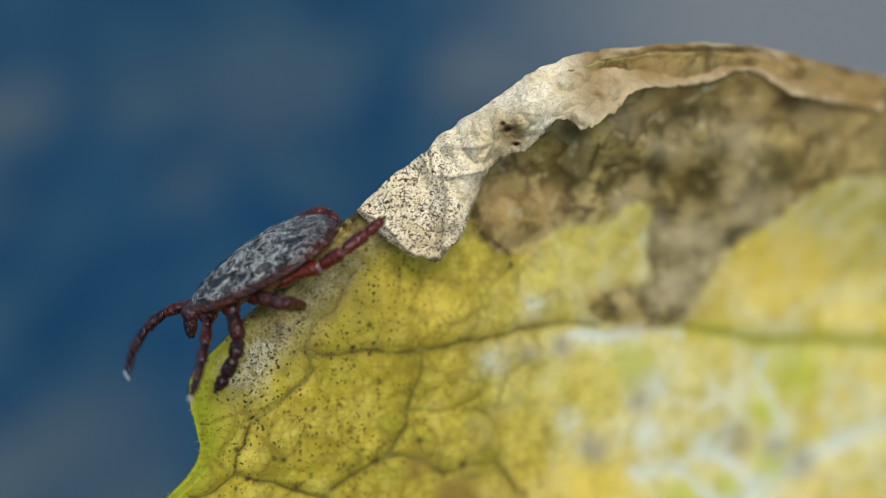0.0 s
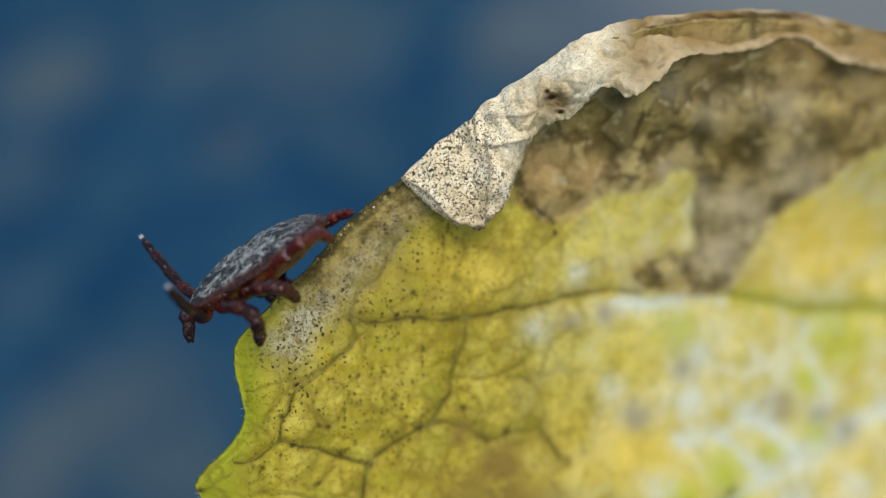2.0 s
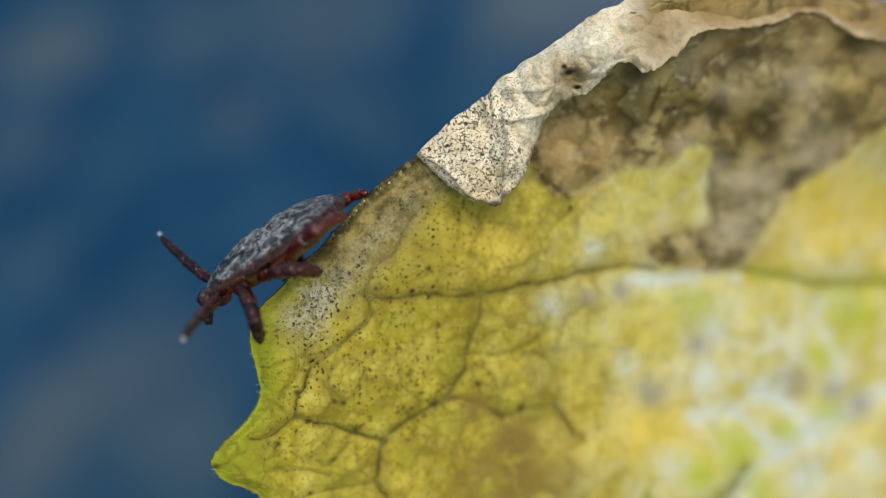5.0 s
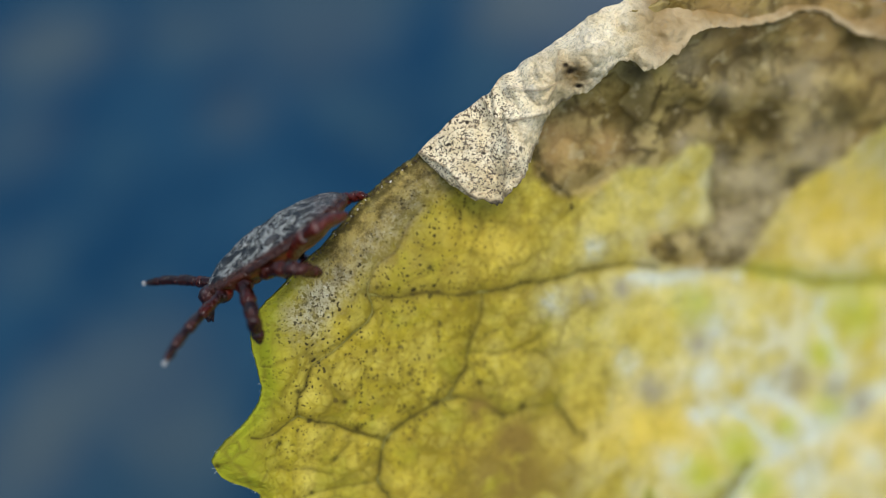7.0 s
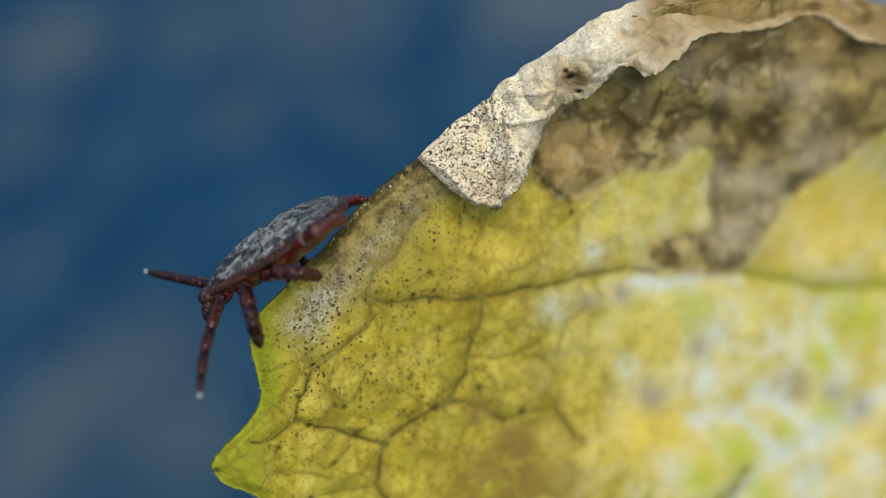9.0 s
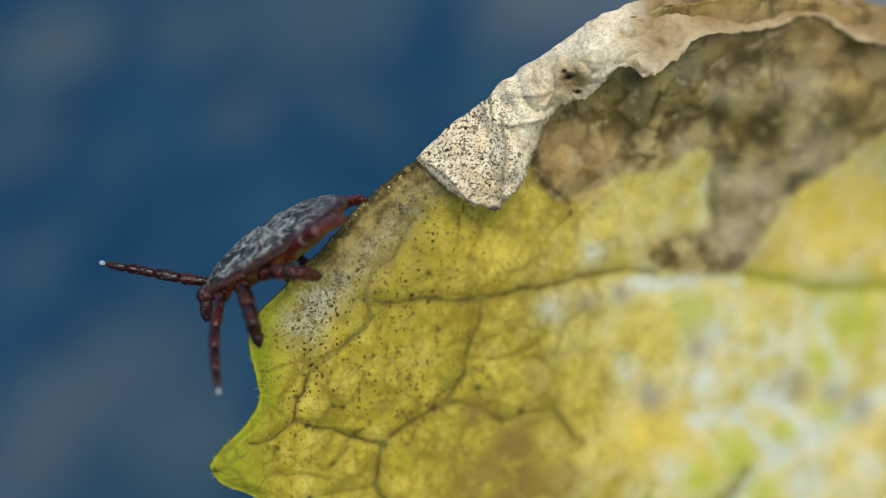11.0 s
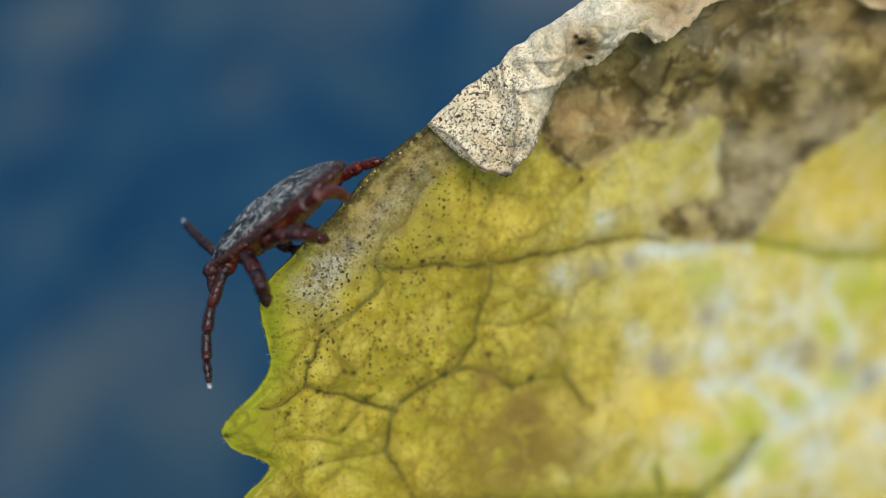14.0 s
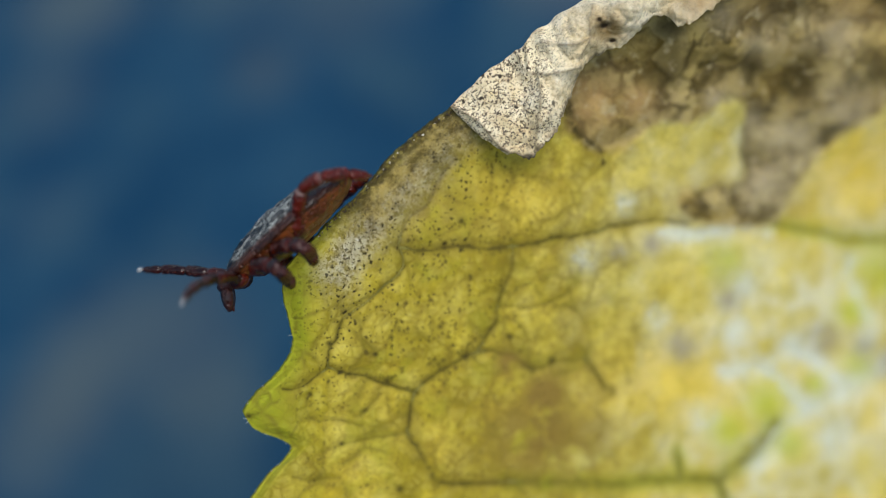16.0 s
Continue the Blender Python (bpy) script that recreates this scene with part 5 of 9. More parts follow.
        (7, pose(0.002371, 0.000133, 0.000012, 20.42, -0.58, 12.06)),
        (7.5, pose(0.002336, 0.000317, -0.000021, 17.38, 0.53, 25.65)),
        (8, pose(0.002376, 0.000064, 0.000006, 29.11, 0.11, 8.29)),
        (8.5, pose(0.002373, 0.000087, 0.000073, 16.54, -5.68, 6.67)),
        (9, pose(0.002362, 0.000190, 0.000054, 17.03, -4.57, 13.81)),
        (9.2, pose(0.002361, 0.000200, 0.000055, 16.95, -4.70, 14.54)),
        (11.3, pose(0.002358, 0.000213, 0.000072, 17.19, -5.93, 14.13)),
        (11.5, pose(0.002359, 0.000201, 0.000081, 14.62, -6.52, 13.74)),
        (11.7, pose(0.002373, 0.000089, 0.000066, 19.21, -5.27, 6.55)),
        (12, pose(0.002372, 0.000111, 0.000053, 19.08, -4.28, 9.05)),
        (12.2, pose(0.002365, 0.000175, 0.000016, 9.16, -1.21, 14.54)),
        (12.5, pose(0.002370, 0.000134, 0.000019, 8.99, -1.27, 12.46)),
        (12.7, pose(0.002363, 0.000167, 0.000082, 12.59, -7.19, 15.97)),
        (13, pose(0.002351, 0.000253, 0.000037, 1.87, -2.92, 20.95)),
        (13.2, pose(0.002374, 0.000084, 0.000046, 18.83, -3.20, 8.09)),
        (13.5, pose(0.002336, 0.000314, -0.000043, 8.71, 3.20, 24.76)),
        (13.7, pose(0.002235, 0.000562, -0.000126, 13.25, 8.59, 43.77)),
        (14, pose(0.002323, 0.000356, -0.000085, 9.02, 5.82, 26.51)),
        (14.2, pose(0.002377, 0.000013, 0.000057, 23.94, -4.40, 0.84)),
        (14.5, pose(0.002369, 0.000139, 0.000045, 22.07, -3.48, 12.03)),
        (14.7, pose(0.002354, 0.000234, 0.000059, 18.81, -5.07, 17.73)),
        (15, pose(0.002378, 0.000030, 0.000015, 25.90, -7.13, 11.55)),
        (15.2, pose(0.002179, 0.000626, -0.000270, 1.13, 13.89, 44.92)),
        (15.5, pose(0.002291, 0.000437, -0.000125, 1.48, 7.60, 33.89)),
        (15.7, pose(0.002369, 0.000140, 0.000049, -3.02, -1.79, 14.46)),
        (16, pose(0.002343, 0.000198, -0.000202, 14.43, 15.51, 22.06))])
    carry(legs[0, -1],
        [(0, pose(0.001620, -0.000500, -0.000250, -0.00, -8.61, -13.52)),
        (0.1, pose(0.001620, -0.000500, -0.000250, 3.07, -4.76, -46.41)),
        (0.2, pose(0.001620, -0.000500, -0.000250, 2.95, -22.50, -46.48)),
        (0.5, pose(0.001620, -0.000500, -0.000250, 15.46, 7.35, 10.90)),
        (0.7, pose(0.001620, -0.000500, -0.000250, 15.43, 7.99, 10.73)),
        (1, pose(0.001620, -0.000500, -0.000250, 51.45, -8.57, -62.36)),
        (1.2, pose(0.001620, -0.000500, -0.000250, 52.35, -7.69, -67.82)),
        (1.5, pose(0.001620, -0.000500, -0.000250, 49.21, -28.32, -62.90)),
        (1.7, pose(0.001620, -0.000500, -0.000250, 55.31, -36.84, -74.34)),
        (2, pose(0.001620, -0.000500, -0.000250, 51.98, -43.84, -69.32)),
        (2.2, pose(0.001620, -0.000500, -0.000250, 48.81, -47.97, -64.91)),
        (2.5, pose(0.001620, -0.000500, -0.000250, 17.98, -43.03, -15.68)),
        (2.7, pose(0.001620, -0.000500, -0.000250, 55.68, -40.76, -62.89)),
        (3, pose(0.001620, -0.000500, -0.000250, 33.47, -40.47, -23.51)),
        (3.2, pose(0.001620, -0.000500, -0.000250, 65.22, -40.42, -64.67)),
        (3.5, pose(0.001620, -0.000500, -0.000250, 62.80, -34.94, -60.97)),
        (3.7, pose(0.001620, -0.000500, -0.000250, 67.50, -32.13, -69.05)),
        (4, pose(0.001620, -0.000500, -0.000250, 61.53, -15.10, -58.29)),
        (4.2, pose(0.001620, -0.000500, -0.000250, 64.56, -30.07, -69.23)),
        (6.3, pose(0.001620, -0.000500, -0.000250, 59.24, -35.35, -58.65)),
        (6.5, pose(0.001620, -0.000500, -0.000250, 51.17, -19.17, -43.42)),
        (7, pose(0.001620, -0.000500, -0.000250, 54.36, -19.69, -52.17)),
        (7.5, pose(0.001620, -0.000500, -0.000250, 56.05, -24.38, -56.85)),
        (8, pose(0.001620, -0.000500, -0.000250, 55.87, -22.63, -56.45)),
        (8.5, pose(0.001620, -0.000500, -0.000250, 54.64, -14.04, -53.63)),
        (9, pose(0.001620, -0.000500, -0.000250, 54.31, -19.75, -52.90)),
        (9.2, pose(0.001620, -0.000500, -0.000250, 54.02, -18.10, -52.07)),
        (11.3, pose(0.001620, -0.000500, -0.000250, 30.24, -45.06, -0.38)),
        (11.5, pose(0.001620, -0.000500, -0.000250, 29.38, -41.60, 0.84)),
        (11.7, pose(0.001620, -0.000500, -0.000250, 25.82, -20.48, 5.44)),
        (12, pose(0.001620, -0.000500, -0.000250, 25.79, -19.14, 5.51)),
        (12.2, pose(0.001620, -0.000500, -0.000250, 25.98, -22.33, 4.90)),
        (12.5, pose(0.001620, -0.000500, -0.000250, 28.67, 2.04, -24.40)),
        (12.7, pose(0.001620, -0.000500, -0.000250, 44.69, 27.15, 13.22)),
        (13, pose(0.001620, -0.000500, -0.000250, 49.91, -14.62, -49.33)),
        (13.2, pose(0.001620, -0.000500, -0.000250, 51.61, -36.89, -58.16)),
        (13.5, pose(0.001620, -0.000500, -0.000250, 32.32, -40.61, -22.89)),
        (13.7, pose(0.001620, -0.000500, -0.000250, 31.11, -26.83, -22.00)),
        (14, pose(0.001620, -0.000500, -0.000250, 66.17, -25.40, -74.28)),
        (14.2, pose(0.001620, -0.000500, -0.000250, 53.86, 18.54, -34.89)),
        (14.5, pose(0.001620, -0.000500, -0.000250, 50.43, 0.43, -48.32)),
        (14.7, pose(0.001620, -0.000500, -0.000250, 43.78, -36.36, -47.24)),
        (15, pose(0.001620, -0.000500, -0.000250, 33.87, -8.00, 8.29)),
        (15.2, pose(0.001620, -0.000500, -0.000250, 33.65, -0.71, 8.48)),
        (15.5, pose(0.001620, -0.000500, -0.000250, 73.52, -26.18, -63.52)),
        (15.7, pose(0.001620, -0.000500, -0.000250, 74.87, -31.21, -66.63)),
        (16, pose(0.001620, -0.000500, -0.000250, 55.08, -44.22, -27.05))],
        [(0, pose(0.001044, 0.000000, -0.000000, 1.66, 18.75, 10.98)),
        (0.1, pose(0.001044, -0.000000, -0.000000, -0.51, 2.21, 3.11)),
        (0.2, pose(0.001044, 0.000000, 0.000000, 1.28, -6.58, -4.81)),
        (0.5, pose(0.001044, 0.000000, 0.000000, 18.66, 6.99, 1.57)),
        (0.7, pose(0.001044, 0.000000, 0.000000, 18.57, 4.86, 1.13)),
        (1, pose(0.001044, 0.000000, 0.000000, 17.37, -6.17, 1.15)),
        (1.2, pose(0.001044, 0.000000, -0.000000, 17.89, -5.35, 0.57)),
        (1.5, pose(0.001044, 0.000000, 0.000000, 17.19, -5.30, 0.28)),
        (1.7, pose(0.001044, 0.000000, 0.000000, 16.91, -3.85, -0.08)),
        (2, pose(0.001044, 0.000000, 0.000000, 16.29, -5.88, -0.57)),
        (2.2, pose(0.001044, 0.000000, -0.000000, 15.90, -4.50, 0.06)),
        (2.5, pose(0.001044, 0.000000, 0.000000, 16.78, 6.08, 0.78)),
        (2.7, pose(0.001044, -0.000000, -0.000000, 17.18, -2.14, 1.22)),
        (3, pose(0.001044, -0.000000, -0.000000, 17.04, 6.68, 0.26)),
        (3.2, pose(0.001044, -0.000000, 0.000000, 14.97, -0.00, 1.53)),
        (3.5, pose(0.001044, -0.000000, 0.000000, 15.14, -4.36, 1.63)),
        (3.7, pose(0.001044, -0.000000, -0.000000, 15.10, 2.58, 1.42)),
        (4, pose(0.001044, 0.000000, -0.000000, 14.89, -0.65, 1.43)),
        (4.2, pose(0.001044, 0.000000, -0.000000, 14.05, -4.80, 0.87)),
        (6.3, pose(0.001044, -0.000000, 0.000000, 13.73, -0.90, 1.51)),
        (6.5, pose(0.001044, -0.000000, 0.000000, 11.81, 3.44, 0.26)),
        (7, pose(0.001044, -0.000000, 0.000000, 11.52, 3.18, 0.52)),
        (7.5, pose(0.001044, -0.000000, 0.000000, 11.52, 1.08, 1.22)),
        (8, pose(0.001044, 0.000000, -0.000000, 11.45, 1.69, 1.08)),
        (8.5, pose(0.001044, -0.000000, 0.000000, 11.04, 2.51, 0.45)),
        (9, pose(0.001044, -0.000000, 0.000000, 11.05, -0.32, 1.42)),
        (9.2, pose(0.001044, 0.000000, -0.000000, 11.01, -0.19, 1.40)),
        (11.3, pose(0.001044, 0.000000, 0.000000, 15.21, 0.11, 0.90)),
        (11.5, pose(0.001044, 0.000000, 0.000000, 14.74, 5.79, -0.84)),
        (11.7, pose(0.001044, 0.000000, -0.000000, 14.01, 4.34, -0.18)),
        (12, pose(0.001044, -0.000000, -0.000000, 13.97, 4.35, -0.17)),
        (12.2, pose(0.001044, 0.000000, 0.000000, 14.00, 4.37, -0.30)),
        (12.5, pose(0.001044, 0.000000, -0.000000, 12.32, 7.09, -1.09)),
        (12.7, pose(0.001044, -0.000000, -0.000000, 11.51, 5.85, -2.90)),
        (13, pose(0.001044, -0.000000, -0.000000, -0.57, 1.26, 0.95)),
        (13.2, pose(0.001044, -0.000000, 0.000000, -0.52, -1.41, 1.37)),
        (13.5, pose(0.001044, 0.000000, 0.000000, 2.26, 8.00, 0.09)),
        (13.7, pose(0.001044, 0.000000, -0.000000, 1.44, 6.63, -0.04)),
        (14, pose(0.001044, 0.000000, 0.000000, 3.52, -3.77, 0.55)),
        (14.2, pose(0.001044, 0.000000, 0.000000, 0.85, 1.39, 0.64)),
        (14.5, pose(0.001044, 0.000000, -0.000000, 1.19, 1.68, -0.18)),
        (14.7, pose(0.001044, 0.000000, 0.000000, 2.64, 2.60, 1.24)),
        (15, pose(0.001044, 0.000000, -0.000000, 3.40, 7.61, -3.52)),
        (15.2, pose(0.001044, -0.000000, 0.000000, 3.77, 1.54, 0.16)),
        (15.5, pose(0.001044, -0.000000, -0.000000, 2.08, -1.75, 1.93)),
        (15.7, pose(0.001044, -0.000000, 0.000000, 1.80, -5.09, 2.38)),
        (16, pose(0.001044, 0.000000, 0.000000, 1.61, 2.29, 0.18))],
        [(0, pose(0.001637, 0.000115, -0.000205, 3.59, 36.44, 21.58)),
        (0.1, pose(0.001681, 0.000035, -0.000025, -3.68, 6.24, 6.54)),
        (0.2, pose(0.001676, -0.000053, 0.000073, 2.42, -12.35, -10.56)),
        (0.5, pose(0.001677, 0.000017, -0.000078, 43.34, 17.06, 3.58)),
        (0.7, pose(0.001680, 0.000013, -0.000054, 42.85, 11.47, 2.43)),
        (1, pose(0.001678, 0.000013, 0.000069, 19.08, -12.11, 0.97)),
        (1.2, pose(0.001679, 0.000006, 0.000059, 20.01, -9.76, 0.16)),
        (1.5, pose(0.001679, 0.000003, 0.000059, 18.01, -9.27, 0.17)),
        (1.7, pose(0.001681, -0.000001, 0.000043, 17.74, -6.34, -0.05)),
        (2, pose(0.001679, -0.000006, 0.000065, 16.79, -8.34, -0.37)),
        (2.2, pose(0.001680, 0.000001, 0.000050, 16.11, -7.89, -0.01)),
        (2.5, pose(0.001678, 0.000009, -0.000068, 18.00, 11.86, 1.19)),
        (2.7, pose(0.001681, 0.000014, 0.000024, 17.62, -3.73, 2.15)),
        (3, pose(0.001678, 0.000003, -0.000074, 17.45, 12.46, 0.05)),
        (3.2, pose(0.001682, 0.000017, 0.000000, 14.13, -0.01, 2.71)),
        (3.5, pose(0.001680, 0.000018, 0.000049, 14.33, -6.74, 2.74)),
        (3.7, pose(0.001681, 0.000016, -0.000029, 14.05, 5.26, 2.37)),
        (4, pose(0.001682, 0.000016, 0.000007, 13.90, -1.93, 2.73)),
        (4.2, pose(0.001680, 0.000010, 0.000053, 12.90, -7.98, 1.37)),
        (6.3, pose(0.001682, 0.000017, 0.000010, 12.27, -1.96, 2.67)),
        (6.5, pose(0.001681, 0.000003, -0.000038, 8.88, 7.63, -0.36)),
        (7, pose(0.001681, 0.000006, -0.000035, 8.30, 6.90, 0.33)),
        (7.5, pose(0.001682, 0.000014, -0.000012, 8.35, 2.49, 2.06)),
        (8, pose(0.001682, 0.000012, -0.000019, 8.18, 4.10, 1.65)),
        (8.5, pose(0.001681, 0.000005, -0.000028, 7.34, 5.28, 0.38)),
        (9, pose(0.001682, 0.000016, 0.000004, 7.23, -0.91, 2.58)),
        (9.2, pose(0.001682, 0.000016, 0.000002, 7.17, -0.70, 2.56)),
        (11.3, pose(0.001682, 0.000010, -0.000001, 9.75, 0.24, 1.88)),
        (11.5, pose(0.001679, -0.000009, -0.000064, 8.44, 11.83, -1.68)),
        (11.7, pose(0.001680, -0.000002, -0.000048, 7.90, 8.97, -0.35)),
        (12, pose(0.001680, -0.000002, -0.000048, 7.80, 9.30, -0.43)),
        (12.2, pose(0.001680, -0.000003, -0.000049, 7.87, 9.32, -0.69)),
        (12.5, pose(0.001677, -0.000012, -0.000079, -3.49, 16.19, -4.48)),
        (12.7, pose(0.001678, -0.000032, -0.000065, 2.99, 13.06, -6.72)),
        (13, pose(0.001682, 0.000011, -0.000014, -6.83, 2.62, 1.54)),
        (13.2, pose(0.001682, 0.000015, 0.000016, -6.34, -2.71, 2.38)),
        (13.5, pose(0.001676, 0.000001, -0.000089, -0.62, 15.85, -0.58)),
        (13.7, pose(0.001678, -0.000000, -0.000074, -2.02, 12.96, -0.72)),
        (14, pose(0.001681, 0.000006, 0.000042, 2.02, -6.35, 0.81)),
        (14.2, pose(0.001682, 0.000007, -0.000015, -0.58, 2.45, 1.16)),
        (14.5, pose(0.001682, -0.000002, -0.000019, 0.12, 3.55, -1.13)),
        (14.7, pose(0.001681, 0.000014, -0.000029, 2.18, 4.28, 2.17)),
        (15, pose(0.001675, -0.000039, -0.000085, 3.98, 15.46, -7.21)),
        (15.2, pose(0.001682, 0.000002, -0.000017, 4.95, 3.51, 0.12)),
        (15.5, pose(0.001681, 0.000022, 0.000020, 2.85, -3.82, 3.56)),
        (15.7, pose(0.001679, 0.000026, 0.000057, 2.29, -10.37, 3.71)),
        (16, pose(0.001681, 0.000002, -0.000026, 2.15, 4.69, -0.23))],
        [(0, pose(0.002158, 0.000321, -0.000618, 6.35, 48.78, 33.65)),
        (0.1, pose(0.002368, 0.000113, -0.000100, -12.94, 14.34, 11.00)),
        (0.2, pose(0.002344, -0.000178, 0.000222, 2.71, -17.59, -17.27)),
        (0.5, pose(0.002341, 0.000059, -0.000282, 65.26, 30.34, 5.96)),
        (0.7, pose(0.002361, 0.000041, -0.000192, 63.68, 20.38, 3.65)),
        (1, pose(0.002359, 0.000024, 0.000215, 10.18, -17.62, -0.15)),
        (1.2, pose(0.002365, 0.000008, 0.000177, 11.27, -13.45, -0.72)),
        (1.5, pose(0.002366, 0.000005, 0.000171, 7.30, -12.65, -0.08)),
        (1.7, pose(0.002372, -0.000001, 0.000120, 7.07, -8.34, 0.06)),
        (2, pose(0.002367, -0.000011, 0.000166, 5.75, -10.03, 0.02)),
        (2.2, pose(0.002369, 0.000001, 0.000146, 4.83, -10.84, -0.11)),
        (2.5, pose(0.002359, 0.000023, -0.000211, 12.34, 17.83, 1.61)),
        (2.7, pose(0.002375, 0.000040, 0.000069, 12.75, -5.11, 2.97)),
        (3, pose(0.002357, 0.000003, -0.000224, 13.79, 17.97, -0.31)),
        (3.2, pose(0.002377, 0.000050, 0.000000, 10.20, -0.00, 3.76)),
        (3.5, pose(0.002370, 0.000051, 0.000130, 10.41, -8.46, 3.71)),
        (3.7, pose(0.002374, 0.000044, -0.000093, 9.73, 8.29, 3.06)),
        (4, pose(0.002377, 0.000049, 0.000031, 9.86, -4.93, 4.23)),
        (4.2, pose(0.002369, 0.000026, 0.000150, 9.28, -10.50, 1.79)),
        (6.3, pose(0.002377, 0.000049, 0.000034, 8.35, -3.38, 3.70)),
        (6.5, pose(0.002371, -0.000001, -0.000131, 2.87, 13.59, -2.42)),
        (7, pose(0.002372, 0.000010, -0.000119, 1.95, 11.79, -0.78)),
        (7.5, pose(0.002377, 0.000039, -0.000042, 2.22, 4.80, 2.59)),
        (8, pose(0.002376, 0.000032, -0.000069, 1.78, 8.76, 1.35)),
        (8.5, pose(0.002374, 0.000010, -0.000092, 0.52, 8.72, -0.30)),
        (9, pose(0.002377, 0.000047, 0.000015, 0.17, -2.03, 3.72)),
        (9.2, pose(0.002377, 0.000047, 0.000011, 0.10, -1.95, 3.76)),
        (11.3, pose(0.002378, 0.000033, -0.000004, -0.71, 0.27, 2.63)),
        (11.5, pose(0.002360, -0.000029, -0.000207, -2.72, 17.49, -2.72)),
        (11.7, pose(0.002368, -0.000006, -0.000157, -2.72, 13.22, -0.71)),
        (12, pose(0.002367, -0.000007, -0.000161, -2.89, 14.17, -0.97)),
        (12.2, pose(0.002367, -0.000012, -0.000161, -2.85, 14.63, -1.48)),
        (12.5, pose(0.002343, -0.000064, -0.000273, -30.33, 28.37, -12.19)),
        (12.7, pose(0.002351, -0.000111, -0.000222, -14.42, 22.09, -12.57)),
        (13, pose(0.002377, 0.000029, -0.000046, -13.82, 4.33, 1.86)),
        (13.2, pose(0.002376, 0.000044, 0.000049, -12.52, -4.06, 3.26)),
        (13.5, pose(0.002345, -0.000006, -0.000279, -3.07, 24.02, -1.60)),
        (13.7, pose(0.002356, -0.000009, -0.000230, -5.05, 19.51, -1.81)),
        (14, pose(0.002372, 0.000016, 0.000119, 1.02, -8.44, 0.99)),
        (14.2, pose(0.002377, 0.000021, -0.000045, -1.49, 3.38, 1.68)),
        (14.5, pose(0.002376, -0.000016, -0.000062, -0.76, 6.48, -4.19)),
        (14.7, pose(0.002375, 0.000040, -0.000081, 0.95, 5.61, 2.99)),
        (15, pose(0.002341, -0.000123, -0.000270, 3.18, 22.22, -10.79)),
        (15.2, pose(0.002376, 0.000003, -0.000060, 4.96, 5.99, -0.56)),
        (15.5, pose(0.002374, 0.000065, 0.000066, 2.63, -6.38, 5.07)),
        (15.7, pose(0.002362, 0.000071, 0.000182, 2.01, -15.75, 4.25)),
        (16, pose(0.002375, -0.000001, -0.000082, 2.41, 7.76, -1.40))])
